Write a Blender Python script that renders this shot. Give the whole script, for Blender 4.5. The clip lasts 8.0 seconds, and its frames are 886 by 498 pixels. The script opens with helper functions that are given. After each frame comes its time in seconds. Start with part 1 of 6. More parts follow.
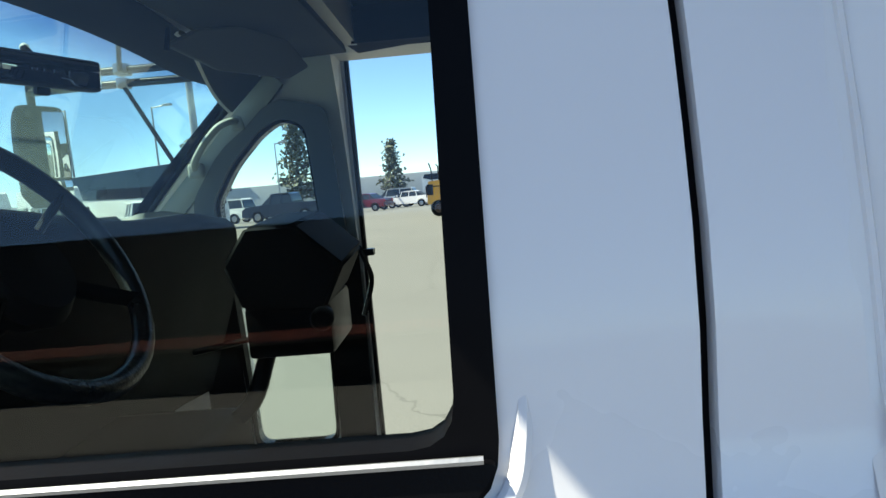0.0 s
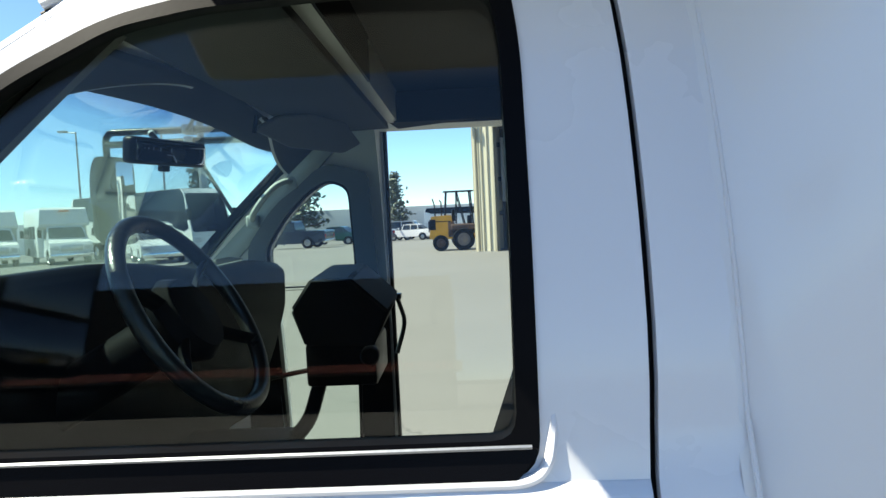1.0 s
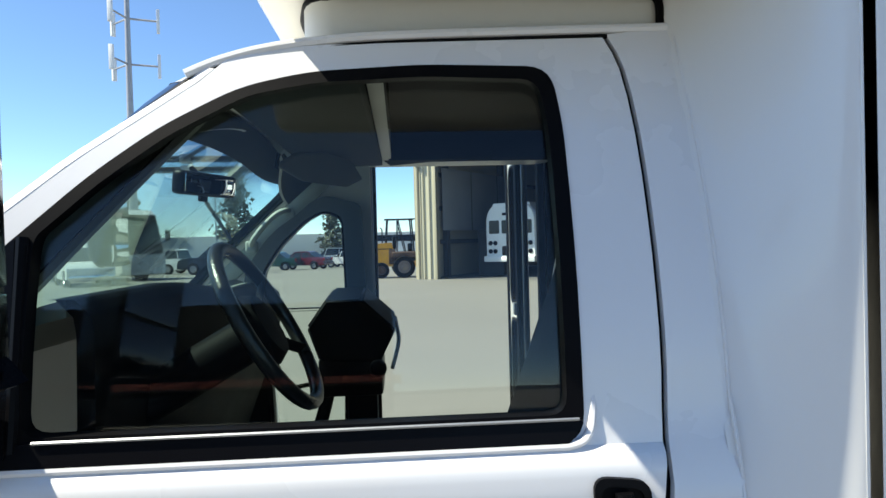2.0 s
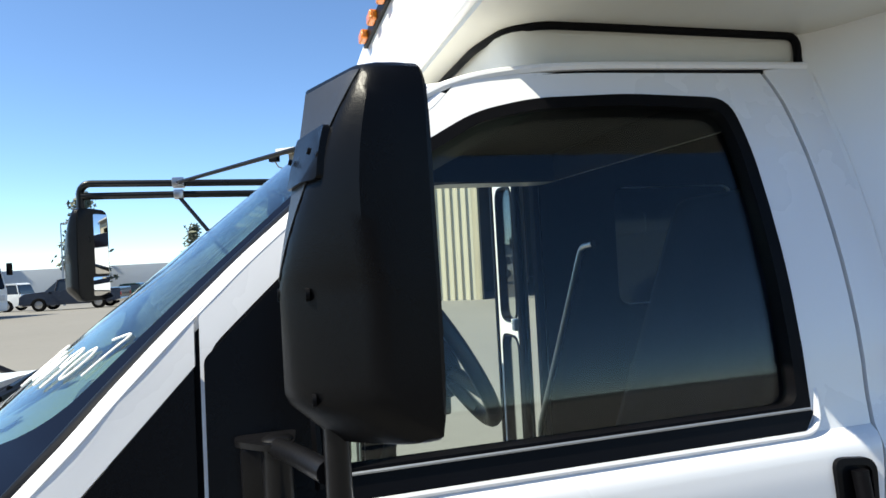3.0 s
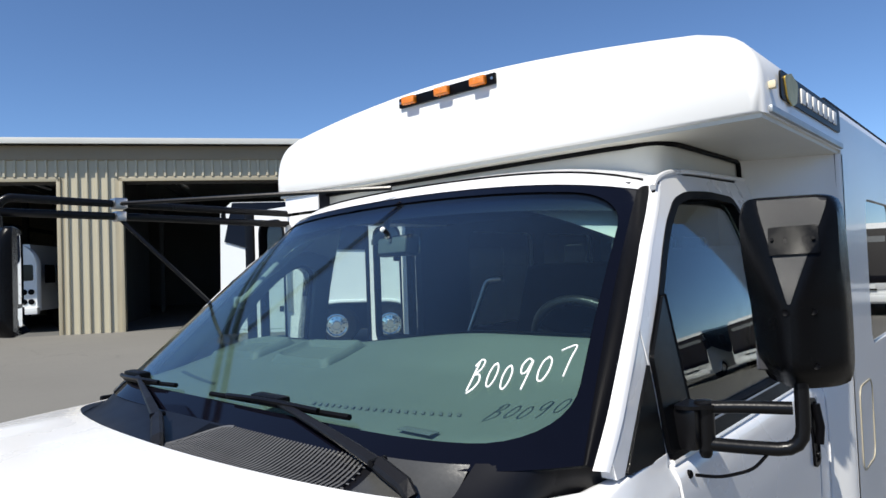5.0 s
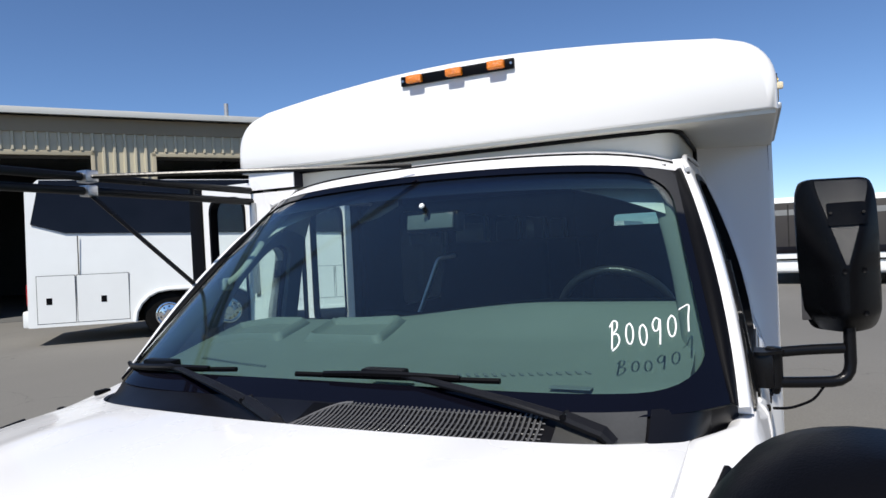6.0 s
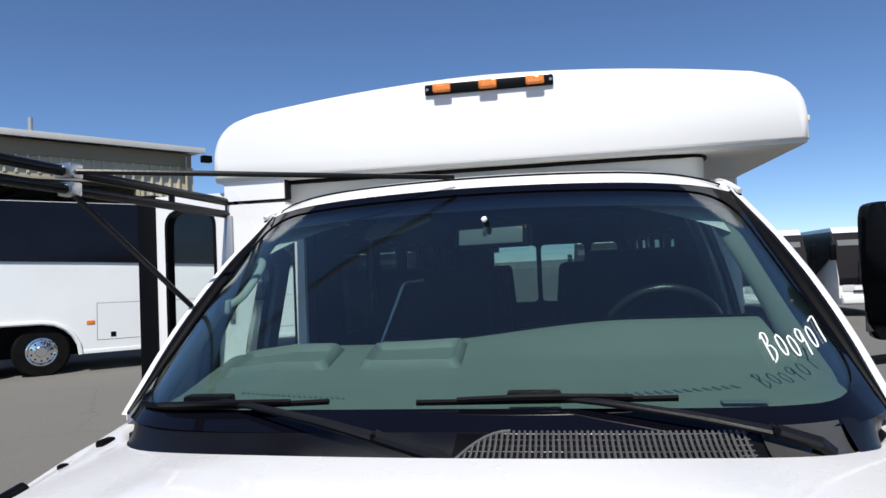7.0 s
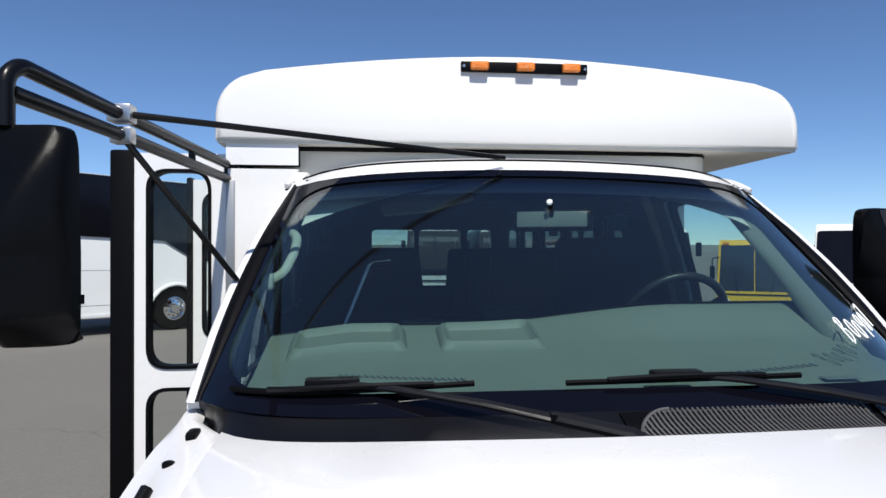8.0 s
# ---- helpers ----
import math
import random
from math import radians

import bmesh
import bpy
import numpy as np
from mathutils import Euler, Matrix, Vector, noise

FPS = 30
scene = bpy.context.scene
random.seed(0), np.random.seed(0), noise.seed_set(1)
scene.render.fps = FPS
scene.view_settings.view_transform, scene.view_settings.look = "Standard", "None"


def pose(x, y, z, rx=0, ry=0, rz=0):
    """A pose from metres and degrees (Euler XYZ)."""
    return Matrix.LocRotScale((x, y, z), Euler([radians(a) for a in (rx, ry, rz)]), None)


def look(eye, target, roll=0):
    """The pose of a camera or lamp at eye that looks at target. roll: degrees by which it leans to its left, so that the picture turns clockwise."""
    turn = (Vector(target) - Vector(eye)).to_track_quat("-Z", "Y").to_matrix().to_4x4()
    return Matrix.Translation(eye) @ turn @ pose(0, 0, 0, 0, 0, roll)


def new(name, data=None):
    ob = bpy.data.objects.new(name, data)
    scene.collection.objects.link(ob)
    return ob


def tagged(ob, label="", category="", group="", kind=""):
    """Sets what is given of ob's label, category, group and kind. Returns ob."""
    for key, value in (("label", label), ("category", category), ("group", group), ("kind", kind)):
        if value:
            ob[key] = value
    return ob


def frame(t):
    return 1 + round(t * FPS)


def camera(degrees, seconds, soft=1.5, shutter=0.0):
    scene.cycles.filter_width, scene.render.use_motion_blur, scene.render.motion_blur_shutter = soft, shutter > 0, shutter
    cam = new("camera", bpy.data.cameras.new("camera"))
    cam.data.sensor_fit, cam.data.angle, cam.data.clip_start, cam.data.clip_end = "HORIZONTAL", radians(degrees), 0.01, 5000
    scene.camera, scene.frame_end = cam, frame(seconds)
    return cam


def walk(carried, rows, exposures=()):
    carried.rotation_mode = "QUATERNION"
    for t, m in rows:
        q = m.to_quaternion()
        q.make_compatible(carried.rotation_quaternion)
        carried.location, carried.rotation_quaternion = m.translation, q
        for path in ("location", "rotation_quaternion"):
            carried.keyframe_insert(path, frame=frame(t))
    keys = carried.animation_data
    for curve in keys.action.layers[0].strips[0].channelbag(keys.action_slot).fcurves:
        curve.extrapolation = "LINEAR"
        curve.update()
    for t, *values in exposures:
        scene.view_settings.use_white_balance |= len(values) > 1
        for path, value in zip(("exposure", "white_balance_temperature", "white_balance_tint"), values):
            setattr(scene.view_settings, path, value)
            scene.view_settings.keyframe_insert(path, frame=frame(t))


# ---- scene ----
cam = camera(68.4, 8.0)
PATH = [
    (0, (0.221, -1.376, 1.586), (0.146, 0.611, 1.376), -5.0),
    (0.2, (0.146, -1.458, 1.625), (0.205, 0.537, 1.491), -4.8),
    (0.5, (0.113, -1.559, 1.671), (0.191, 0.437, 1.559), -4.2),
    (0.7, (0.113, -1.637, 1.68), (0.141, 0.36, 1.574), -3.2),
    (1, (0.153, -1.727, 1.685), (0.088, 0.269, 1.577), -2.7),
    (1.2, (0.155, -1.794, 1.692), (0.071, 0.203, 1.627), -2.5),
    (2.3, (-0.206, -2.008, 1.7), (0.024, -0.021, 1.682), -1.9),
    (2.5, (-0.324, -1.995, 1.691), (-0.049, -0.015, 1.689), -2.7),
    (2.7, (-0.462, -1.969, 1.707), (-0.114, 0, 1.718), -3.3),
    (3, (-0.694, -1.934, 1.718), (-0.158, -0.007, 1.741), -3.2),
    (3.3, (-0.949, -1.967, 1.733), (-0.268, -0.087, 1.74), -3.9),
    (3.5, (-1.089, -1.982, 1.764), (-0.316, -0.137, 1.791), -3.9),
    (3.7, (-1.218, -1.957, 1.753), (-0.349, -0.155, 1.759), -3.4),
    (4, (-1.421, -1.85, 1.757), (-0.379, -0.143, 1.783), -4.6),
    (4.2, (-1.573, -1.792, 1.778), (-0.455, -0.134, 1.802), -4.6),
    (4.5, (-1.811, -1.74, 1.771), (-0.569, -0.173, 1.731), -4.8),
    (4.7, (-1.939, -1.701, 1.796), (-0.598, -0.217, 1.791), -3.4),
    (5.8, (-2.51, -1.092, 1.809), (-0.742, -0.157, 1.813), -2.9),
    (6, (-2.584, -1.006, 1.811), (-0.781, -0.141, 1.789), -2.9),
    (6.2, (-2.625, -0.866, 1.796), (-0.772, -0.112, 1.822), -3),
    (6.5, (-2.639, -0.627, 1.794), (-0.736, -0.014, 1.843), -3.6),
    (6.7, (-2.652, -0.437, 1.789), (-0.717, 0.065, 1.834), -2.5),
    (7, (-2.667, -0.231, 1.782), (-0.698, 0.114, 1.846), -2.4),
    (7.2, (-2.687, -0.077, 1.777), (-0.707, 0.205, 1.819), -0.2),
    (7.5, (-2.704, 0.131, 1.792), (-0.708, 0.255, 1.832), -0.5),
    (7.7, (-2.662, 0.301, 1.757), (-0.663, 0.286, 1.827), -1.2),
    (8, (-2.648, 0.532, 1.783), (-0.659, 0.322, 1.787), -0.0),
]
walk(cam, [(t, look(eye, target, roll)) for t, eye, target, roll in PATH],
     [(0.0, 1.27, 7200, 3), (1.2, 1.2, 7000, 4), (2.5, 0.95, 7000, 4), (3.5, 1.05, 6900, 4), (4.0, 0.98, 6800, 3), (4.5, 0.60, 6650, 5.5), (6.0, 0.08, 6500, 10), (8.0, -0.03, 6450, 10)])

# ---- light ----
SUN_UP, SUN_SIDE = 53.0, 1.5          # elevation; turn from straight ahead of the bus towards its driver's side
world = bpy.data.worlds.new("sky")
scene.world = world
world.use_nodes = True
wn = world.node_tree
sky = wn.nodes.new("ShaderNodeTexSky")
sky.sky_type, sky.sun_disc = "NISHITA", False
to_sun = Vector((-math.cos(radians(SUN_UP)) * math.cos(radians(SUN_SIDE)), -math.cos(radians(SUN_UP)) * math.sin(radians(SUN_SIDE)), math.sin(radians(SUN_UP))))
sky.sun_elevation, sky.sun_rotation = radians(SUN_UP), math.atan2(to_sun.x, to_sun.y)
sky.altitude, sky.air_density, sky.dust_density, sky.ozone_density = 0, 0.7, 0.0, 7.5
wn.links.new(sky.outputs[0], wn.nodes["Background"].inputs[0])
wn.nodes["Background"].inputs[1].default_value = 0.125
sun_data = bpy.data.lights.new("sun", "SUN")
sun_data.energy, sun_data.angle, sun_data.color = 5.5, radians(0.53), (1.0, 0.95, 0.87)
sun = new("sun", sun_data)
sun.matrix_world = look(to_sun * 50, (0, 0, 0))


# ---- materials ----
def link(nt, a, b):
    nt.links.new(a, b)


def mat(name, base, rough=0.5, metal=0.0, spec=0.5, vary=0.12, size=3.0, fine=60.0, bump=0.05, coat=0.0, other=None, island=0.0, piece=0.0):
    """A painted, moulded or mineral surface: base colour with stains at one size and grain at a finer one."""
    m = bpy.data.materials.new(name)
    m.use_nodes = True
    nt = m.node_tree
    b = nt.nodes["Principled BSDF"]
    tc = nt.nodes.new("ShaderNodeTexCoord")
    big, small = nt.nodes.new("ShaderNodeTexNoise"), nt.nodes.new("ShaderNodeTexNoise")
    big.inputs["Scale"].default_value, big.inputs["Detail"].default_value = size, 5
    small.inputs["Scale"].default_value, small.inputs["Detail"].default_value = fine, 3
    link(nt, tc.outputs["Object"], big.inputs["Vector"]), link(nt, tc.outputs["Object"], small.inputs["Vector"])
    mix = nt.nodes.new("ShaderNodeMix")
    mix.data_type = "RGBA"
    o = other or tuple(c * (1 - 2.2 * vary) for c in base)
    mix.inputs["A"].default_value, mix.inputs["B"].default_value = (*base, 1), (*o, 1)
    ramp = nt.nodes.new("ShaderNodeMapRange")
    ramp.inputs["From Min"].default_value, ramp.inputs["From Max"].default_value = 0.35, 0.75
    link(nt, big.outputs["Fac"], ramp.inputs["Value"])
    fac = nt.nodes.new("ShaderNodeMath")
    fac.operation = "MULTIPLY_ADD"
    fac.inputs[1].default_value = 0.35
    link(nt, small.outputs["Fac"], fac.inputs[0])
    sc = nt.nodes.new("ShaderNodeMath")
    sc.operation, sc.inputs[1].default_value = "MULTIPLY", 0.65
    link(nt, ramp.outputs[0], sc.inputs[0]), link(nt, sc.outputs[0], fac.inputs[2])
    link(nt, fac.outputs[0], mix.inputs["Factor"])
    out = mix.outputs["Result"]
    if island or piece:
        src = nt.nodes.new("ShaderNodeNewGeometry").outputs["Random Per Island"] if island else nt.nodes.new("ShaderNodeObjectInfo").outputs["Random"]
        hsv = nt.nodes.new("ShaderNodeHueSaturation")
        mr = nt.nodes.new("ShaderNodeMapRange")
        k = island or piece
        mr.inputs["To Min"].default_value, mr.inputs["To Max"].default_value = 1 - k, 1 + k
        link(nt, src, mr.inputs["Value"]), link(nt, mr.outputs[0], hsv.inputs["Value"]), link(nt, out, hsv.inputs["Color"])
        out = hsv.outputs[0]
    link(nt, out, b.inputs["Base Color"])
    rr = nt.nodes.new("ShaderNodeMapRange")
    rr.inputs["To Min"].default_value, rr.inputs["To Max"].default_value = max(0.02, rough - 0.08), min(1, rough + 0.08)
    link(nt, big.outputs["Fac"], rr.inputs["Value"]), link(nt, rr.outputs[0], b.inputs["Roughness"])
    b.inputs["Metallic"].default_value = metal
    b.inputs["Specular IOR Level"].default_value = spec
    b.inputs["Coat Weight"].default_value = coat
    b.inputs["Coat Roughness"].default_value = 0.06
    if bump:
        bp = nt.nodes.new("ShaderNodeBump")
        bp.inputs["Strength"].default_value, bp.inputs["Distance"].default_value = bump, 0.01
        link(nt, small.outputs["Fac"], bp.inputs["Height"]), link(nt, bp.outputs[0], b.inputs["Normal"])
    return m


def glass(name, tint, rough=0.0, gloss=1.0, band=None, least=0.04, dust=0.0, rise=5.0):
    """A thin pane: what is behind shows through its tint, with the sheen of glass on top. band: (colour, z where it starts, z where it is full)."""
    m = bpy.data.materials.new(name)
    m.use_nodes = True
    nt = m.node_tree
    nt.nodes.remove(nt.nodes["Principled BSDF"])
    out = nt.nodes["Material Output"]
    tr, gl, mx, fr = (nt.nodes.new("ShaderNode" + k) for k in ("BsdfTransparent", "BsdfGlossy", "MixShader", "LayerWeight"))
    tr.inputs[0].default_value = (*tint, 1)
    gl.inputs["Roughness"].default_value = rough
    gl.inputs["Color"].default_value = (gloss, gloss, gloss, 1)
    fr.inputs["Blend"].default_value = 0.5
    power, sheen = nt.nodes.new("ShaderNodeMath"), nt.nodes.new("ShaderNodeMath")
    power.operation, power.inputs[1].default_value = "POWER", rise
    sheen.operation, sheen.inputs[1].default_value, sheen.inputs[2].default_value = "MULTIPLY_ADD", 0.95, least
    link(nt, fr.outputs["Facing"], power.inputs[0]), link(nt, power.outputs[0], sheen.inputs[0])
    if band:
        tc, sep, mr, mc = (nt.nodes.new("ShaderNode" + k) for k in ("TexCoord", "SeparateXYZ", "MapRange", "Mix"))
        mc.data_type = "RGBA"
        mr.inputs["From Min"].default_value, mr.inputs["From Max"].default_value = band[1], band[2]
        mc.inputs["A"].default_value, mc.inputs["B"].default_value = (*tint, 1), (*band[0], 1)
        link(nt, tc.outputs["Object"], sep.inputs[0]), link(nt, sep.outputs["Z"], mr.inputs["Value"])
        link(nt, mr.outputs[0], mc.inputs["Factor"]), link(nt, mc.outputs["Result"], tr.inputs[0])
    link(nt, sheen.outputs[0], mx.inputs[0]), link(nt, tr.outputs[0], mx.inputs[1]), link(nt, gl.outputs[0], mx.inputs[2])
    face = mx.outputs[0]
    if dust:
        film, soil_mix, spots, amount, tc2 = (nt.nodes.new("ShaderNode" + k) for k in ("BsdfDiffuse", "MixShader", "TexNoise", "MapRange", "TexCoord"))
        film.inputs[0].default_value = (0.60, 0.64, 0.74, 1)
        spots.inputs["Scale"].default_value, spots.inputs["Detail"].default_value = 4.0, 8
        amount.inputs["To Min"].default_value, amount.inputs["To Max"].default_value = dust * 0.4, dust * 1.6
        link(nt, tc2.outputs["Object"], spots.inputs["Vector"]), link(nt, spots.outputs["Fac"], amount.inputs["Value"])
        link(nt, amount.outputs[0], soil_mix.inputs[0]), link(nt, face, soil_mix.inputs[1]), link(nt, film.outputs[0], soil_mix.inputs[2])
        face = soil_mix.outputs[0]
    link(nt, face, out.inputs["Surface"])
    return m


WHITE = mat("white_paint", (0.75, 0.75, 0.755), 0.28, vary=0.010, size=2.5, fine=25, bump=0.0, coat=0.5)
GELCOAT = mat("white_gelcoat", (0.75, 0.75, 0.74), 0.32, vary=0.014, size=1.2, fine=8, bump=0.02, coat=0.3)
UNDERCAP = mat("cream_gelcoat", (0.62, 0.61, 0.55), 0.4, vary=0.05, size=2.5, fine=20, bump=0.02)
BLACK = mat("black_plastic", (0.003, 0.003, 0.004), 0.38, spec=0.10, vary=0.2, size=6, fine=500, bump=0.08)
GRAINED = mat("grained_black_plastic", (0.0035, 0.0037, 0.0045), 0.25, spec=0.12, vary=0.2, size=9, fine=650, bump=0.10)
RUBBER = mat("black_rubber", (0.003, 0.003, 0.004), 0.5, spec=0.08, vary=0.2, size=8, fine=120, bump=0.015)
SATIN = mat("black_satin_steel", (0.005, 0.005, 0.006), 0.30, spec=0.25, vary=0.2, size=8, fine=90, bump=0.05)
GRIP = mat("grey_wheel_grip", (0.016, 0.016, 0.016), 0.30, spec=0.45, vary=0.12, size=20, fine=160, bump=0.15)
WIPERARM = mat("faded_wiper_black", (0.009, 0.009, 0.011), 0.40, spec=0.22, vary=0.2, size=20, fine=200, bump=0.05)
STEEL = mat("brushed_steel", (0.55, 0.55, 0.56), 0.3, 1.0, vary=0.1, size=10, fine=200, bump=0.05)
CHROME = mat("chrome", (0.8, 0.8, 0.8), 0.08, 1.0, vary=0.03, size=10, fine=100, bump=0.0)
ALU = mat("dull_aluminium", (0.42, 0.44, 0.46), 0.45, 0.8, vary=0.1, size=6, fine=120, bump=0.05)
AMBER = mat("amber_lens", (0.8500, 0.2200, 0.0045), 0.25, vary=0.15, size=40, fine=220, bump=0.5, coat=0.6)
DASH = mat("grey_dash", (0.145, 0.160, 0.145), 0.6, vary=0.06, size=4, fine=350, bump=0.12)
TRIM = mat("grey_trim", (0.13, 0.14, 0.145), 0.62, spec=0.3, vary=0.06, size=4, fine=250, bump=0.06)
# lit copy of the header's grey: sunlight put into the base colour
HEADERLIT = mat("sunlit_header_vinyl", (0.72, 0.70, 0.66), 0.6, spec=0.3, vary=0.05, size=5, fine=200, bump=0.05)
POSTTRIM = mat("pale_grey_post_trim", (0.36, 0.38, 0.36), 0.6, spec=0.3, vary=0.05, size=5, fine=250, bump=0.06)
# darker than real trim: the shade inside the cab is put into the colour
DARKTRIM = mat("shade_dark_trim", (0.004, 0.0045, 0.006), 0.6, spec=0.05, vary=0.15, size=4, fine=250, bump=0.06)
VISOR = mat("grey_visor_vinyl", (0.22, 0.225, 0.22), 0.75, spec=0.2, vary=0.05, size=6, fine=260, bump=0.12)
HEADLINER = mat("grey_headliner", (0.050, 0.055, 0.058), 0.85, spec=0.2, vary=0.06, size=3, fine=180, bump=0.04)
SEATS = mat("navy_seat_cloth", (0.009, 0.010, 0.020), 0.8, spec=0.10, vary=0.2, size=9, fine=120, bump=0.02)
# near-black base carries the shade of the bus interior
LINING = mat("shade_dark_lining", (0.010, 0.011, 0.018), 0.7, spec=0.2, vary=0.1, size=3, fine=100, bump=0.0)
FLOORING = mat("dark_floor_vinyl", (0.018, 0.018, 0.02), 0.6, spec=0.2, vary=0.2, size=5, fine=180, bump=0.2)
INK = mat("white_marker_ink", (0.88, 0.88, 0.86), 0.7, vary=0.02, size=40, fine=200, bump=0.0)
TYRE = mat("tyre_rubber", (0.006, 0.006, 0.006), 0.8, spec=0.1, vary=0.3, size=7, fine=80, bump=0.3)
WINDSHIELD = glass("green_tinted_windshield", (0.82, 0.92, 0.90), band=((0.30, 0.42, 0.62), 1.93, 2.02), least=0.048, dust=0.0024, rise=3.6)
CLEAR = glass("door_glass", (0.90, 0.95, 0.93), least=0.024)
LEAFGLASS = glass("entry_door_glass", (0.96, 0.98, 0.97), least=0.012)
TINTED = glass("dark_tinted_glass", (0.08, 0.09, 0.095))
REARGLASS = glass("tinted_rear_glass", (0.55, 0.62, 0.62))
FRIT = mat("black_ceramic_border", (0.003, 0.003, 0.006), 0.0, spec=0.35, vary=0.1, size=4, fine=30, bump=0.0)
# mirror silver darkened to paint a dimmer reflection; the glass has no tint
DIMMIRROR = mat("dimmed_mirror_silver", (0.22, 0.22, 0.24), 0.1, 1.0, vary=0.0, bump=0.0)
MIRROR = mat("mirror_silver", (0.8, 0.8, 0.8), 0.1, 1.0, vary=0.0, bump=0.0)
MIRROR.node_tree.nodes["Principled BSDF"].inputs["Roughness"].default_value = 0.01
for lk in list(MIRROR.node_tree.links):
    if lk.to_socket.name == "Roughness":
        MIRROR.node_tree.links.remove(lk)
BUSGLASS = mat("black_bus_glass", (0.006, 0.006, 0.009), 0.08, vary=0.2, size=2, fine=10, bump=0.0)
BUSGLASS.node_tree.nodes["Principled BSDF"].inputs["Specular IOR Level"].default_value = 0.25
DARKSCREEN = mat("dusty_black_glass", (0.010, 0.009, 0.012), 0.32, spec=0.12, vary=0.3, size=1.5, fine=10, bump=0.0)
CARGLASS = mat("dark_car_glass", (0.02, 0.025, 0.03), 0.06, vary=0.2, size=2, fine=10, bump=0.0)
GREENGLASS = mat("pale_reflecting_glass", (0.10, 0.15, 0.15), 0.08, vary=0.3, size=0.8, fine=10, bump=0.0)
COACHWHITE = mat("coach_white_paint", (0.78, 0.80, 0.79), 0.35, vary=0.04, size=0.8, fine=6, bump=0.0, coat=0.3)
SILVER = mat("silver_car_paint", (0.5, 0.5, 0.5), 0.3, 0.4, vary=0.04, size=1, fine=10, bump=0.0, coat=0.5)
PINKWHITE = mat("pearl_white_car_paint", (0.74, 0.70, 0.71), 0.3, vary=0.03, size=1, fine=10, bump=0.0, coat=0.5)
NAVY = mat("dark_navy_car_paint", (0.015, 0.02, 0.035), 0.25, vary=0.1, size=1, fine=10, bump=0.0, coat=0.6)
MAROON = mat("maroon_car_paint", (0.10, 0.012, 0.02), 0.25, vary=0.1, size=1, fine=10, bump=0.0, coat=0.6)
GREENCAR = mat("dark_green_car_paint", (0.01, 0.04, 0.03), 0.25, vary=0.1, size=1, fine=10, bump=0.0, coat=0.6)
YELLOW = mat("school_bus_yellow", (0.68, 0.42, 0.012), 0.35, vary=0.06, size=1, fine=10, bump=0.0, coat=0.3)
MACHINE = mat("machine_yellow", (0.72, 0.36, 0.02), 0.45, vary=0.15, size=2, fine=20, bump=0.05)
RUSTY = mat("rusty_brown_paint", (0.10, 0.055, 0.035), 0.7, vary=0.4, size=4, fine=30, bump=0.1)
DUSTYRIM = mat("dusty_grey_rim", (0.20, 0.18, 0.17), 0.6, vary=0.2, size=6, fine=40, bump=0.05)
REDLENS = mat("red_lens", (0.4, 0.01, 0.01), 0.25, vary=0.1, size=20, fine=90, bump=0.1)
LAMPGLASS = mat("headlamp_lens", (0.65, 0.66, 0.66), 0.12, vary=0.1, size=20, fine=60, bump=0.2)
SIDING = mat("beige_metal_siding", (0.52, 0.475, 0.35), 0.5, vary=0.05, size=0.6, fine=14, bump=0.02, piece=0.035)
PALEBOARD = mat("pale_grey_board", (0.34, 0.35, 0.36), 0.8, vary=0.12, size=0.8, fine=12, bump=0.03)
SIDETRIM = mat("tan_metal_trim", (0.42, 0.37, 0.26), 0.5, vary=0.06, size=0.8, fine=14, bump=0.02)
FASCIA = mat("brown_metal_fascia", (0.26, 0.215, 0.145), 0.5, vary=0.06, size=0.8, fine=14, bump=0.02)
ROOFING = mat("pale_roof_sheet", (0.6, 0.6, 0.56), 0.5, vary=0.06, size=0.8, fine=14, bump=0.02)
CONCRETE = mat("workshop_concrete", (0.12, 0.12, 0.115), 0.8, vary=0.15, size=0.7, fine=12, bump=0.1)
# kept dark so that the shade inside the bays is in the colour
SHEDIN = mat("shaded_workshop_lining", (0.07, 0.07, 0.07), 0.8, vary=0.15, size=0.5, fine=9, bump=0.05)
PALEWALL = mat("pale_blue_grey_wall", (0.50, 0.54, 0.57), 0.7, vary=0.05, size=0.15, fine=3, bump=0.0)
TILE = mat("red_roof_tile", (0.22, 0.055, 0.035), 0.7, vary=0.2, size=3, fine=30, bump=0.15, piece=0.2)
STUCCO = mat("dark_brown_stucco", (0.055, 0.044, 0.036), 0.9, spec=0.2, vary=0.08, size=0.8, fine=40, bump=0.08)
BARK = mat("bark", (0.11, 0.075, 0.05), 0.9, vary=0.3, size=3, fine=30, bump=0.5)
LEAF = mat("pine_foliage", (0.16, 0.18, 0.12), 0.7, vary=0.3, size=1, fine=6, bump=0.0, island=0.35)
POLE = mat("galvanised_pole", (0.42, 0.42, 0.42), 0.5, 0.6, vary=0.1, size=3, fine=40, bump=0.02)
HILLS = mat("hazy_hills", (0.25, 0.27, 0.27), 0.95, vary=0.1, size=0.01, fine=0.2, bump=0.0)


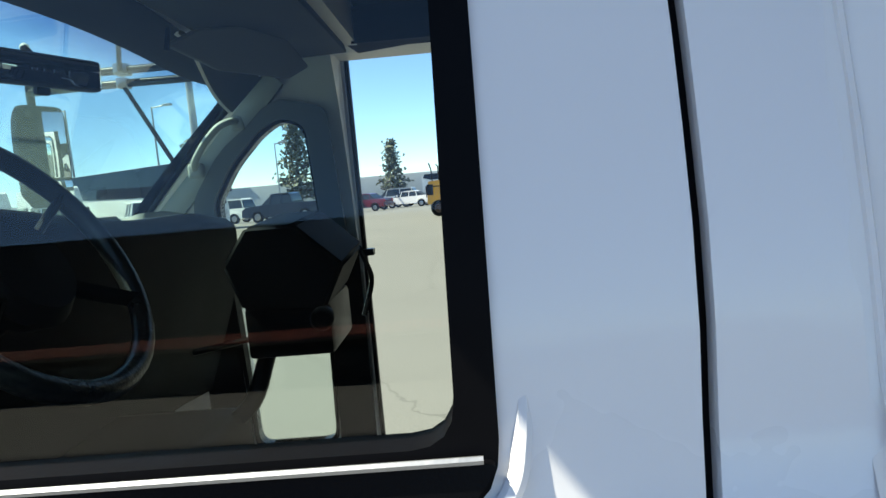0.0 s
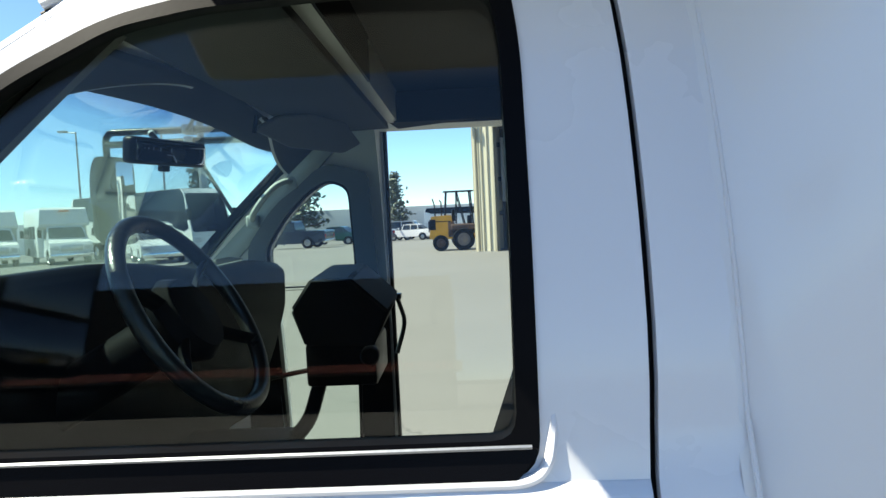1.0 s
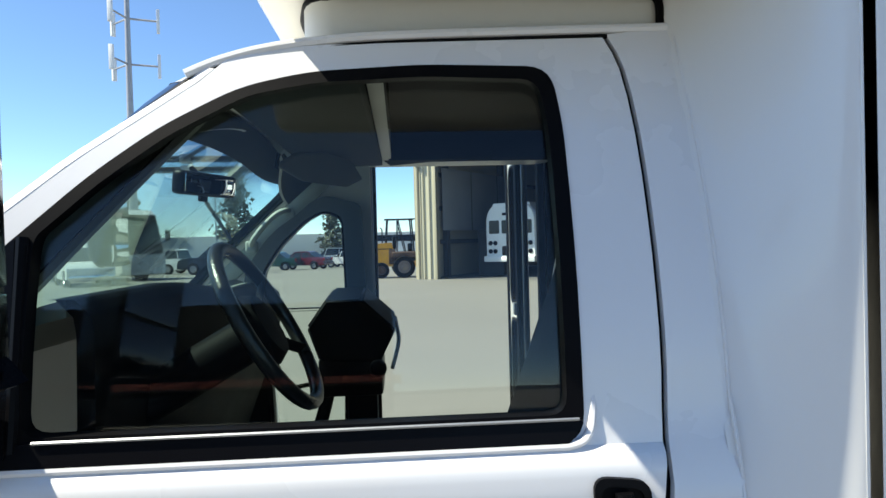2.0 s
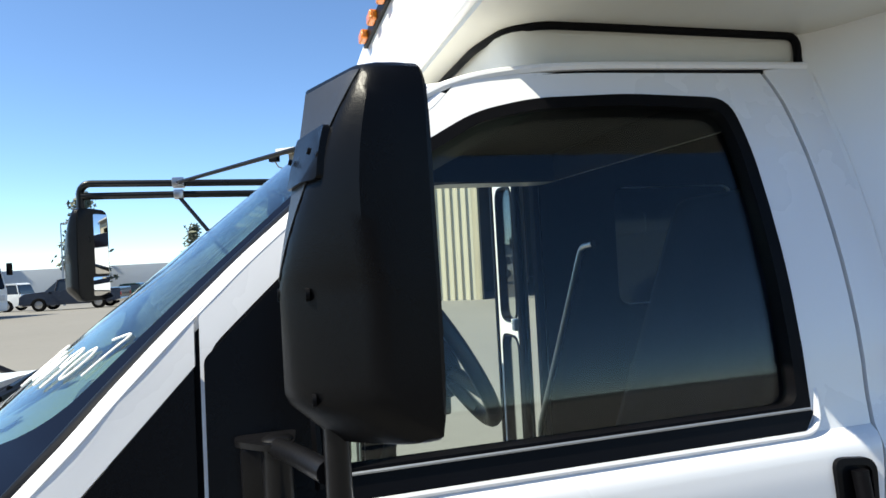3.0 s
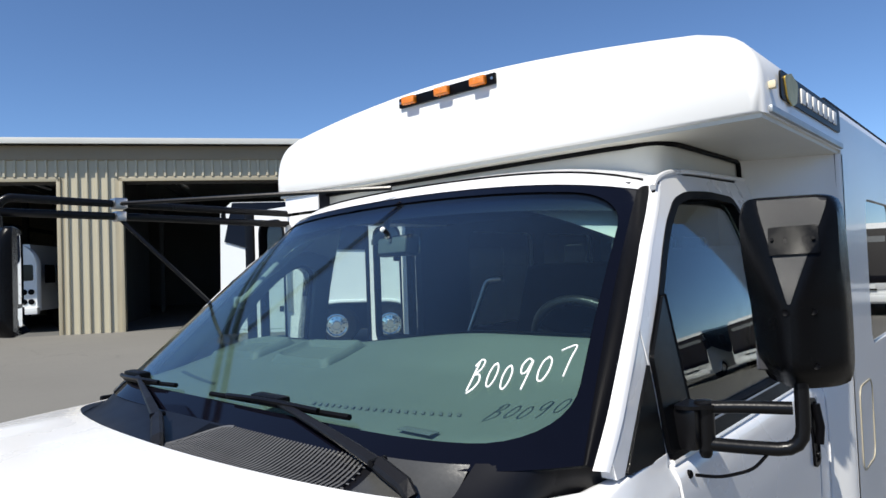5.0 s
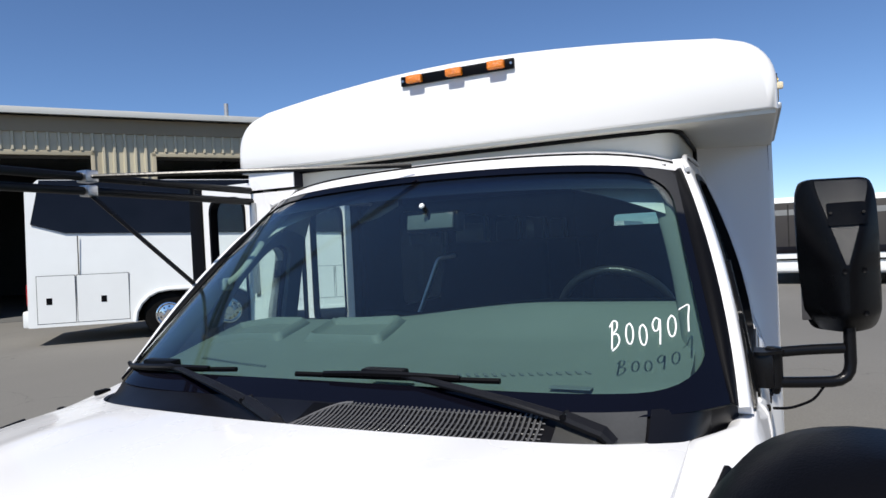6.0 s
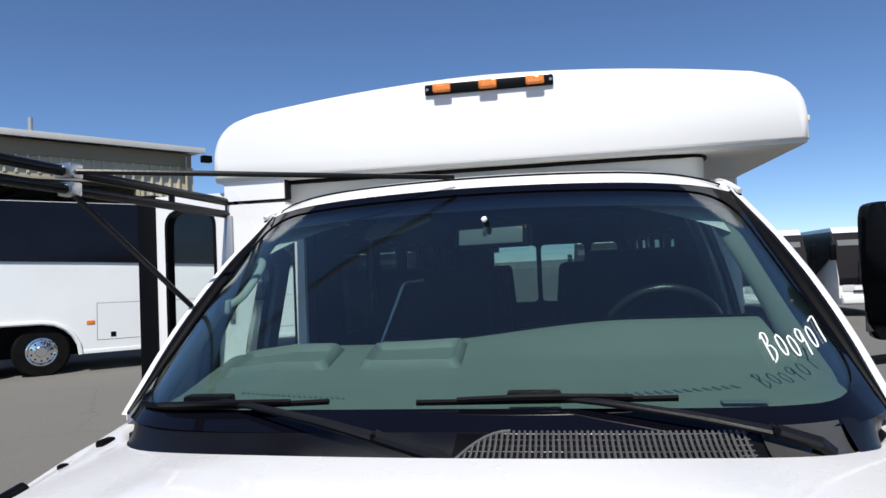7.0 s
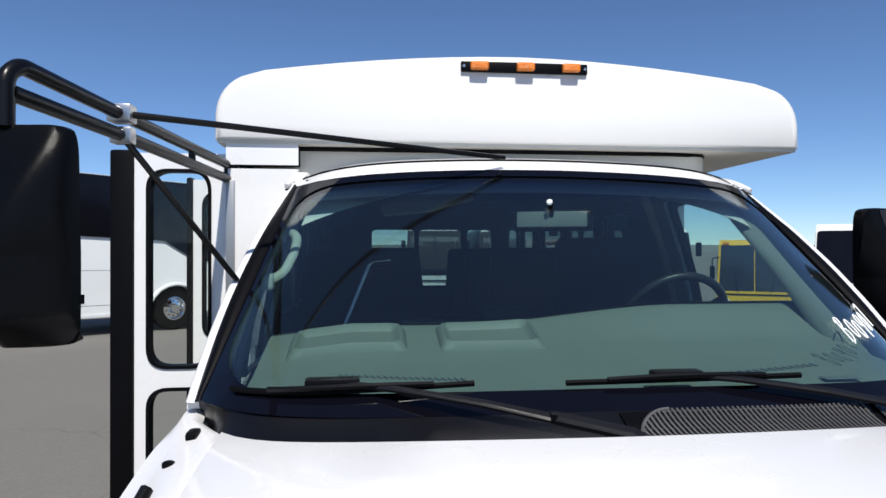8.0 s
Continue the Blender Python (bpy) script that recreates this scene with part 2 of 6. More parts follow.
def asphalt():
    m = mat("worn_asphalt", (0.168, 0.161, 0.145), 0.9, vary=0.10, size=0.12, fine=1.3, bump=0.0)
    nt = m.node_tree
    b = nt.nodes["Principled BSDF"]
    tc, grit, crack, bp = (nt.nodes.new("ShaderNode" + k) for k in ("TexCoord", "TexNoise", "TexVoronoi", "Bump"))
    grit.inputs["Scale"].default_value, grit.inputs["Detail"].default_value = 45, 4
    crack.feature, crack.inputs["Scale"].default_value = "DISTANCE_TO_EDGE", 0.22
    warp = nt.nodes.new("ShaderNodeTexNoise")
    warp.inputs["Scale"].default_value, warp.inputs["Detail"].default_value = 1.2, 4
    add = nt.nodes.new("ShaderNodeVectorMath")
    add.operation = "ADD"
    link(nt, tc.outputs["Object"], grit.inputs["Vector"]), link(nt, tc.outputs["Object"], warp.inputs["Vector"])
    link(nt, tc.outputs["Object"], add.inputs[0]), link(nt, warp.outputs["Color"], add.inputs[1]), link(nt, add.outputs[0], crack.inputs["Vector"])
    near = nt.nodes.new("ShaderNodeMath")
    near.operation, near.inputs[1].default_value = "LESS_THAN", 0.0022
    link(nt, crack.outputs["Distance"], near.inputs[0])
    old = next(lk.from_socket for lk in nt.links if lk.to_socket == b.inputs["Base Color"])
    dark, speck = nt.nodes.new("ShaderNodeMix"), nt.nodes.new("ShaderNodeMix")
    for n in (dark, speck):
        n.data_type = "RGBA"
    speck.blend_type, dark.blend_type = "OVERLAY", "MULTIPLY"
    speck.inputs["Factor"].default_value = 0.25
    link(nt, old, speck.inputs["A"]), link(nt, grit.outputs["Fac"], speck.inputs["B"])
    dark.inputs["B"].default_value = (0.75, 0.75, 0.75, 1)
    link(nt, speck.outputs["Result"], dark.inputs["A"]), link(nt, near.outputs[0], dark.inputs["Factor"])
    link(nt, dark.outputs["Result"], b.inputs["Base Color"])
    bp.inputs["Strength"].default_value, bp.inputs["Distance"].default_value = 0.3, 0.01
    link(nt, grit.outputs["Fac"], bp.inputs["Height"]), link(nt, bp.outputs[0], b.inputs["Normal"])
    return m


ASPHALT = asphalt()


# ---- building blocks ----
def finish(name, bm, material, sharp=40):
    me = bpy.data.meshes.new(name)
    bm.to_mesh(me)
    bm.free()
    me.materials.append(material)
    if sharp:
        me.polygons.foreach_set("use_smooth", [True] * len(me.polygons))
        me.set_sharp_from_angle(angle=radians(sharp))
    return me


def part(name, bm, material, parent, label="", sharp=40):
    """One mesh object under a thing or a part."""
    ob = new(name, finish(name, bm, material, sharp))
    if parent is not None:
        ob.parent = parent
    return tagged(ob, label)


def thing(name, label, category, group="", at=None):
    ob = new(name)
    ob.empty_display_size = 0.2
    if at is not None:
        ob.matrix_world = at
    return tagged(ob, label, category, group)


def box(lo, hi, bevel=0.0, bm=None, seg=2):
    """A block between two corners, its edges rounded."""
    made = bmesh.new()
    bmesh.ops.create_cube(made, size=1)
    for v in made.verts:
        v.co = [lo[i] + (v.co[i] + 0.5) * (hi[i] - lo[i]) for i in range(3)]
    if bevel:
        bmesh.ops.bevel(made, geom=made.edges[:], offset=bevel, segments=seg, affect="EDGES", profile=0.6)
    return merged(bm, made)


def merged(bm, made):
    if bm is None:
        return made
    me = bpy.data.meshes.new("t")
    made.to_mesh(me)
    made.free()
    bm.from_mesh(me)
    bpy.data.meshes.remove(me)
    return bm


def rounded(points, r, n=4):
    """A path with its corners rounded."""
    p = [Vector(q) for q in points]
    out = [p[0]]
    for a, b, c in zip(p, p[1:], p[2:]):
        k = min(r, (a - b).length * 0.45, (c - b).length * 0.45)
        s, e = b + (a - b).normalized() * k, b + (c - b).normalized() * k
        for i in range(n + 1):
            t = i / n
            out.append(s * (1 - t) ** 2 + b * 2 * t * (1 - t) + e * t * t)
    return out + [p[-1]]


def tube(points, r, seg=10, bend=0.0, bm=None, flat=1.0):
    """A round bar along a path."""
    p = rounded(points, bend) if bend else [Vector(q) for q in points]
    made = bm or bmesh.new()
    rings, side = [], None
    for i, c in enumerate(p):
        d = (p[min(i + 1, len(p) - 1)] - p[max(i - 1, 0)]).normalized()
        if side is None:
            side = d.orthogonal().normalized()
        side = (side - d * side.dot(d)).normalized()
        up = d.cross(side)
        rings.append([made.verts.new(c + (side * math.cos(a) + up * math.sin(a) * flat) * r) for a in [2 * math.pi * k / seg for k in range(seg)]])
    for a, b in zip(rings, rings[1:]):
        for k in range(seg):
            made.faces.new((a[k], a[(k + 1) % seg], b[(k + 1) % seg], b[k]))
    made.faces.new(rings[0][::-1]), made.faces.new(rings[-1])
    return made


def plate(outline, holes=(), to3d=None, thick=(0, 0.03, 0), bm=None, fine=0.0):
    """A flat outline with holes, carried into space by to3d(a, b) and given thickness along thick."""
    from mathutils.geometry import delaunay_2d_cdt
    loops = [list(outline), *[list(h) for h in holes]]
    pts, edges = [], []
    for loop in loops:
        base, dense = len(pts), []
        for a, b in zip(loop, loop[1:] + loop[:1]):
            n = max(1, math.ceil(math.hypot(b[0] - a[0], b[1] - a[1]) / fine)) if fine else 1
            dense += [(a[0] + (b[0] - a[0]) * i / n, a[1] + (b[1] - a[1]) * i / n) for i in range(n)]
        pts += [Vector(q) for q in dense]
        edges += [(base + i, base + (i + 1) % len(dense)) for i in range(len(dense))]
    v2, _, faces, *_ = delaunay_2d_cdt(pts, edges, [], 1, 1e-6)

    def within(p, loop):
        odd = False
        for a, b in zip(loop, loop[1:] + loop[:1]):
            if (a[1] > p[1]) != (b[1] > p[1]) and p[0] < (b[0] - a[0]) * (p[1] - a[1]) / (b[1] - a[1]) + a[0]:
                odd = not odd
        return odd

    keep = []
    for f in faces:
        c = [sum(v2[i][k] for i in f) / len(f) for k in (0, 1)]
        if within(c, loops[0]) and not any(within(c, h) for h in loops[1:]):
            keep.append(f)
    faces = keep
    made = bm or bmesh.new()
    front = [made.verts.new(to3d(*v)) for v in v2]
    back = [made.verts.new(v.co + Vector(thick)) for v in front]
    count = {}
    for f in faces:
        made.faces.new([front[i] for i in f])
        made.faces.new([back[i] for i in f][::-1])
        for a, b in zip(f, (*f[1:], f[0])):
            count[(a, b)] = 1
    for a, b in count:
        if (b, a) not in count:
            made.faces.new((front[b], front[a], back[a], back[b]))
    bmesh.ops.recalc_face_normals(made, faces=made.faces[:])
    return made


def sheet(fn, nu, nv, thick=None, bm=None, closed=False):
    """A curved sheet fn(u, v), u and v from 0 to 1, given thickness along a direction."""
    made = bm or bmesh.new()
    g = [[made.verts.new(fn(i / nu, j / nv)) for j in range(nv + 1)] for i in range(nu + 1)]
    for i in range(nu):
        for j in range(nv):
            made.faces.new((g[i][j], g[i + 1][j], g[i + 1][j + 1], g[i][j + 1]))
    if thick is not None:
        off = Vector(thick)
        h = [[made.verts.new(v.co + off) for v in row] for row in g]
        for i in range(nu):
            for j in range(nv):
                made.faces.new((h[i][j], h[i][j + 1], h[i + 1][j + 1], h[i + 1][j]))
        rim = [(i, 0) for i in range(nu)] + [(nu, j) for j in range(nv)] + [(i, nv) for i in range(nu, 0, -1)] + [(0, j) for j in range(nv, 0, -1)]
        for a, b in zip(rim, rim[1:] + rim[:1]):
            made.faces.new((g[a[0]][a[1]], h[a[0]][a[1]], h[b[0]][b[1]], g[b[0]][b[1]]))
    bmesh.ops.recalc_face_normals(made, faces=made.faces[:])
    return made


def lathe(profile, axis, centre, seg=24, bm=None, ends=True):
    """A turned body: profile of (radius, along), about an axis through centre."""
    made = bm or bmesh.new()
    ax = Vector(axis).normalized()
    s = ax.orthogonal().normalized()
    t = ax.cross(s)
    rings = []
    for r, h in profile:
        c = Vector(centre) + ax * h
        rings.append([made.verts.new(c + (s * math.cos(a) + t * math.sin(a)) * max(r, 1e-4)) for a in [2 * math.pi * k / seg for k in range(seg)]])
    for a, b in zip(rings, rings[1:]):
        for k in range(seg):
            made.faces.new((a[k], a[(k + 1) % seg], b[(k + 1) % seg], b[k]))
    if ends:
        made.faces.new(rings[0][::-1]), made.faces.new(rings[-1])
    bmesh.ops.recalc_face_normals(made, faces=made.faces[:])
    return made


def soften(points, r=0.03, n=4):
    """A closed flat outline with rounded corners."""
    p = [Vector(q) for q in points]
    out = []
    for i, b in enumerate(p):
        a, c = p[i - 1], p[(i + 1) % len(p)]
        k = min(r, (a - b).length * 0.45, (c - b).length * 0.45)
        s, e = b + (a - b).normalized() * k, b + (c - b).normalized() * k
        out += [tuple(s * (1 - t) ** 2 + b * 2 * t * (1 - t) + e * t * t) for t in [j / n for j in range(n + 1)]]
    return out


def loft(rings, cap_first=True, cap_last=False, close=True):
    made = bmesh.new()
    vs = [[made.verts.new(p) for p in r] for r in rings]
    n = len(vs[0])
    for a, b in zip(vs, vs[1:]):
        for k in range(n if close else n - 1):
            made.faces.new((a[k], a[(k + 1) % n], b[(k + 1) % n], b[k]))
    if cap_first:
        made.faces.new(vs[0][::-1])
    if cap_last:
        made.faces.new(vs[-1])
    bmesh.ops.recalc_face_normals(made, faces=made.faces[:])
    return made


# ---- the yard ----
def ramp(v, k=2.0):
    return math.log1p(math.exp(min(30, v / k))) * k


def ground_z(x, y):
    """The yard falls away gently behind the bus and beyond the shed."""
    return -0.030 * ramp(0.8 * x - 0.5 * y - 4) - 0.024 * ramp(y - 33) + 0.03 * math.exp(-((x - 4) ** 2 + (y - 25) ** 2) / 120)


def soil():
    made = bmesh.new()
    xs = [-2500, -900, -400, -200] + list(range(-120, 121, 4)) + [200, 400, 900, 2500]
    g = []
    for x in xs:
        g.append([made.verts.new((x, y, max(-3.0, ground_z(x, y)))) for y in xs])
    for i in range(len(xs) - 1):
        for j in range(len(xs) - 1):
            made.faces.new((g[i][j], g[i + 1][j], g[i + 1][j + 1], g[i][j + 1]))
    return made


ground = part("ground", soil(), ASPHALT, None, sharp=0)
tagged(ground, "worn pale grey asphalt yard with fine cracks", "ground", kind="structure")


def on_ground(x, y, turn=0.0):
    return pose(x, y, max(-3.0, ground_z(x, y)), 0, 0, turn)


# ---- vehicles: each stands on z = 0 with its nose towards +x ----
def wheels(parent, xs, half, r, width, rim=STEEL, k=0.575, nuts=0):
    for x in xs:
        for s in (-1, 1):
            tyre = part("wheel", lathe([(r * k, -width / 2), (r * 0.92, -width / 2), (r, -width * 0.35), (r, width * 0.35), (r * 0.92, width / 2), (r * k, width / 2)], (0, s, 0), (x, s * (half - width / 2), r), 28, ends=False), TYRE, parent)
            c = Vector((x, s * (half - width / 2), r))
            disc = part("rim", lathe([(r * k, 0.0), (r * k, width * 0.46), (r * k * 0.9, width * 0.48), (r * k * 0.78, width * 0.25), (r * k * 0.40, width * 0.30), (r * k * 0.32, width * 0.5), (0, width * 0.5)], (0, s, 0), c, 24), rim, tyre)
            for i in range(nuts):
                a = 2 * math.pi * i / nuts
                d = Vector((math.cos(a), 0, math.sin(a)))
                part("wheel_nut", lathe([(0.014, 0), (0.014, 0.03), (0, 0.034)], (0, s, 0), c + d * (r * k * 0.46) + Vector((0, s * width * 0.28, 0)), 6), rim, disc)
                d = Vector((math.cos(a + 0.3), 0, math.sin(a + 0.3)))
                part("hand_hole", lathe([(0.019, 0), (0.019, 0.006), (0, 0.006)], (0, s, 0), c + d * (r * k * 0.64) + Vector((0, s * width * 0.265, 0)), 8), RUBBER, disc)


def hull(outline, half, material, name, parent, label="", tuck=0.0, top=1e9, bevel=0.03, holes=()):
    """A body drawn by its side outline, as wide as twice half, leaning in by tuck above a height."""
    made = plate(outline, holes, lambda a, b: Vector((a, -half, b)), (0, 2 * half, 0))
    zmax = max(p[1] for p in outline)
    for v in made.verts:
        if v.co.z > top:
            v.co.y *= 1 - tuck / half * (v.co.z - top) / max(1e-3, zmax - top)
    return part(name, made, material, parent, label, 30)


def coach(at, H=3.85, nuts=0, label="white touring coach with a black window band, parked", swoop=False):
    c = thing("touring_coach", label, "coach", at=at)
    L, w = 12.6, 1.28
    arches = lambda x, r: [(x + r * math.cos(a), 0.42 + r * max(0, math.sin(a))) for a in [math.pi * (1 - k / 10) for k in range(11)]]
    base = [(0.0, 0.42), *arches(2.75, 0.69)[:6], *arches(4.05, 0.69)[5:], *arches(10.80, 0.69), (12.35, 0.42), (12.6, 0.7), (12.6, 1.45), (12.0, H - 0.25), (11.7, H), (0.25, H), (0.0, H - 0.25)]
    body = hull(base, w, COACHWHITE, "body", c, "white body", 0.10, 2.0)
    lean = 0.10 / (H - 2.0)
    for s in (-1, 1):
        band = [(0.28, H - 0.012), (0.10, 2.62), (0.75, 2.42), (5.0, 2.32), (10.5, 2.14), (11.1, 1.78), (11.9, 1.58), (12.30, 1.72), (11.95, H - 0.36), (11.6, H - 0.012)]
        if swoop:
            band = [(0.28, H - 0.10), (0.10, 1.50), (8.6, 1.30), (9.6, 1.40), (12.05, 2.30), (12.20, H - 1.05), (11.80, H - 0.16)]
        part("window_band", plate(band, (), lambda a, b, s=s: Vector((a, s * (w + (0.038 if swoop else 0.008) - lean * max(0, b - 2.0)), b)), (0, -s * 0.02, 0), fine=0.5), DARKSCREEN if swoop else BUSGLASS, c, "black glass window band")
        for a, b in ((5.05, 6.5), (6.55, 8.0), (8.05, 9.5)):
            part("bay_joint", plate([(a - 0.008, 0.682), (b + 0.008, 0.682), (b + 0.008, 1.458), (a - 0.008, 1.458)], (), lambda p, q, s=s: Vector((p, s * (w + 0.003), q)), (0, -s * 0.01, 0)), RUBBER, c)
            part("bay_door", plate([(a, 0.69), (b, 0.69), (b, 1.45), (a, 1.45)], (), lambda p, q, s=s: Vector((p, s * (w + 0.006), q)), (0, -s * 0.01, 0)), COACHWHITE, c)
        part("panel_seam", box((0.975, s * (w + 0.002) - 0.004, 1.52), (0.995, s * (w + 0.002) + 0.004, 2.36)), RUBBER, c)
        for a, b in ((0.18, 0.90), (0.94, 1.95)):
            part("hatch_joint", plate([(a - 0.010, 0.490), (b + 0.010, 0.490), (b + 0.010, 1.520), (a - 0.010, 1.520)], (), lambda p, q, s=s: Vector((p, s * (w + 0.003), q)), (0, -s * 0.01, 0)), RUBBER, c)
            hatch = part("hatch", plate([(a, 0.50), (b, 0.50), (b, 1.51), (a, 1.51)], (), lambda p, q, s=s: Vector((p, s * (w + 0.006), q)), (0, -s * 0.01, 0)), COACHWHITE, c)
            part("latch", box((b - 0.55, s * (w + 0.004) - 0.006, 0.9), (b - 0.44, s * (w + 0.004) + 0.006, 1.04)), RUBBER, hatch)
        part("latch", box((8.6, s * (w + 0.008) - 0.006, 0.74), (8.7, s * (w + 0.008) + 0.006, 0.94)), RUBBER, c)
        part("latch", box((5.3, s * (w + 0.008) - 0.006, 0.74), (5.4, s * (w + 0.008) + 0.006, 0.84)), RUBBER, c)
        part("skirt_trim", box((4.75, s * w - 0.012, 0.42), (9.7, s * w + 0.012, 0.50), 0.004), COACHWHITE, c)
        for rim_line in (arches(2.75, 0.69)[:6] + arches(4.05, 0.69)[5:], arches(10.80, 0.69)):
            part("arch_trim", tube([(p, s * (w + 0.012), q) for p, q in rim_line], 0.045, 6), COACHWHITE, c)
        part("side_lamp", box((4.85, s * w - 0.01, 1.02), (5.0, s * w + 0.012, 1.10), 0.004), AMBER, c)
        part("arm_mirror", box((12.55, s * 1.42 - 0.10, 2.15), (12.75, s * 1.42 + 0.10, 2.75), 0.04), BLACK, c)
    if swoop:
        def front(off):
            return lambda a, b: Vector((12.616 + off - max(0.0, b - 1.45) * 0.6 / (H - 1.7), a, b))
        screen = part("windscreen", plate(soften([(-1.255, 1.46), (1.255, 1.46), (1.235, H - 0.22), (-1.235, H - 0.22)], 0.04, 3), (), front(0.012), (-0.02, 0, 0), fine=0.3), DARKSCREEN, c, "tall black windscreen in two panes")
        part("lower_glass", box((12.58, -1.255, 1.20), (12.625, 1.255, 1.47), 0.01), DARKSCREEN, c, "black band under the windscreen")
        part("centre_bar", plate([(-0.025, 1.47), (0.025, 1.47), (0.025, H - 0.3), (-0.025, H - 0.3)], (), front(0.02), (-0.01, 0, 0), fine=0.3), RUBBER, screen)
        part("sun_blind", plate([(-1.10, H - 0.72), (1.10, H - 0.72), (1.10, H - 0.50), (-1.10, H - 0.50)], (), front(0.016), (-0.01, 0, 0), fine=0.3), TRIM, screen, "pale grey blind behind the glass")
        for y in (-0.62, 0.50):
            part("wiper", tube([front(0.05)(y, 1.28), front(0.05)(y + 0.12, 2.05)], 0.018, 6), BLACK, screen)
        part("nose_slit", box((12.56, -0.80, 0.93), (12.68, 0.80, 0.99), 0.01), RUBBER, c, "dark slit across the nose")
        part("bumper_step", box((12.50, -1.20, 0.50), (12.74, 1.20, 0.74), 0.05), COACHWHITE, c)
    else:
        part("windscreen", plate(soften([(-1.2, 1.5), (1.2, 1.5), (1.14, H - 0.27), (-1.14, H - 0.27)], 0.15, 4), (), lambda a, b: Vector((12.616 - (b - 1.45) * 0.6 / (H - 1.7), a, b)), (-0.02, 0, 0)), BUSGLASS, c)
    part("bumper", box((12.45, -1.22, 0.45), (12.68, 1.22, 0.85), 0.05), COACHWHITE, c)
    for s in (-1, 1):
        part("headlamp", box((12.58, s * 0.95 - 0.2, 0.95), (12.63, s * 0.95 + 0.2, 1.2), 0.02), LAMPGLASS, c)
        part("tail_lamp", box((-0.03, s * 1.15 - 0.09, 0.9), (0.02, s * 1.15 + 0.09, 1.35), 0.02), REDLENS, c)
    part("rear_bumper", box((-0.12, -1.22, 0.42), (0.1, 1.22, 0.78), 0.05), COACHWHITE, c)
    part("rear_window", box((-0.02, -0.95, 2.1), (0.01, 0.95, H - 0.85), 0.02), BUSGLASS, c)
    for x0, x1 in ((2.0, 4.8), (10.1, 11.5)):
        part("wheel_well", box((x0, -w + 0.33, 0.40), (x1, w - 0.33, 1.20)), TYRE, c)
    wheels(c, (2.75, 4.05, 10.80), w - 0.05, 0.52, 0.30, CHROME, 0.55, nuts)
    return c


def car(at, kind, paint, name, label, category, rim=STEEL):
    c = thing(name, label, category, "cars along the far wall", at)
    if kind == "sedan":
        L, H, w, r = 4.6, 1.45, 0.88, 0.32
        low = [(0.0, 0.35), (0.05, 0.95), (0.9, 1.0), (1.1, 0.98), (3.2, 0.95), (4.3, 0.80), (4.6, 0.62), (4.6, 0.32)]
        green = [(0.75, 0.97), (1.35, 1.38), (1.6, H), (2.4, H), (2.7, 1.38), (3.45, 0.94)]
        axles = (0.85, 3.65)
    elif kind == "suv":
        L, H, w, r = 4.9, 1.85, 0.97, 0.39
        low = [(0.0, 0.42), (0.03, 1.15), (3.3, 1.15), (4.6, 1.05), (4.88, 0.85), (4.9, 0.4)]
        green = [(0.05, 1.13), (0.25, 1.75), (0.4, H), (2.6, H), (2.8, 1.78), (3.5, 1.12)]
        axles = (0.95, 3.9)
    else:
        L, H, w, r = 5.7, 1.86, 0.99, 0.40
        low = [(0.0, 0.5), (0.0, 1.18), (2.1, 1.18), (4.3, 1.16), (5.4, 1.08), (5.68, 0.9), (5.7, 0.45)]
        green = [(2.05, 1.16), (2.2, 1.76), (2.4, H), (3.4, H), (3.6, 1.8), (4.3, 1.14)]
        axles = (1.25, 4.6)
    lower = []
    for x, z in low:
        lower.append((x, z))
    bottom = []
    for ax in reversed(axles):
        bottom += [(ax + (r + 0.06) * math.cos(a), 0.34 + (r + 0.06) * math.sin(a)) for a in [math.pi * k / 8 for k in range(9)]]
    hull(soften(lower + bottom, 0.05, 2), w, paint, "body", c, "painted body", 0.05, 0.75)
    hull(soften(green, 0.06, 2), w - 0.06, CARGLASS, "glasshouse", c, "dark windows", 0.20, 1.05)
    hull(soften([(green[1][0] - 0.03, green[1][1] + 0.0), (green[2][0], H + 0.012), (green[3][0], H + 0.012), (green[4][0] + 0.03, green[4][1])], 0.03, 2), w - 0.2, paint, "roof", c)
    mid = (green[2][0] + green[3][0]) / 2
    for s in (-1, 1):
        for x in (green[1][0] - 0.1, mid, green[4][0] + 0.12):
            part("pillar", tube([(x, s * (w - 0.06), green[0][1]), (x + (mid - x) * 0.16, s * (w - 0.235), H - 0.02)], 0.035, 6), paint, c)
        part("headlamp", box((L - 0.12, s * (w - 0.25) - 0.16, 0.66), (L + 0.01, s * (w - 0.25) + 0.16, 0.80), 0.03), LAMPGLASS, c)
        part("tail_lamp", box((-0.02, s * (w - 0.15) - 0.1, 0.72), (0.06, s * (w - 0.15) + 0.1, 0.92), 0.02), REDLENS, c)
        part("wing_mirror", box((green[4][0] + 0.3, s * (w + 0.08) - 0.09, 1.02), (green[4][0] + 0.42, s * (w + 0.08) + 0.09, 1.16), 0.03), paint, c)
    part("bumper", box((L - 0.1, -w + 0.05, 0.32), (L + 0.06, w - 0.05, 0.55), 0.04), paint if kind == "sedan" else CHROME, c)
    part("bumper", box((-0.08, -w + 0.05, 0.36), (0.1, w - 0.05, 0.58), 0.04), paint if kind == "sedan" else CHROME, c)
    wheels(c, axles, w + 0.01, r, 0.22, rim)
    return c


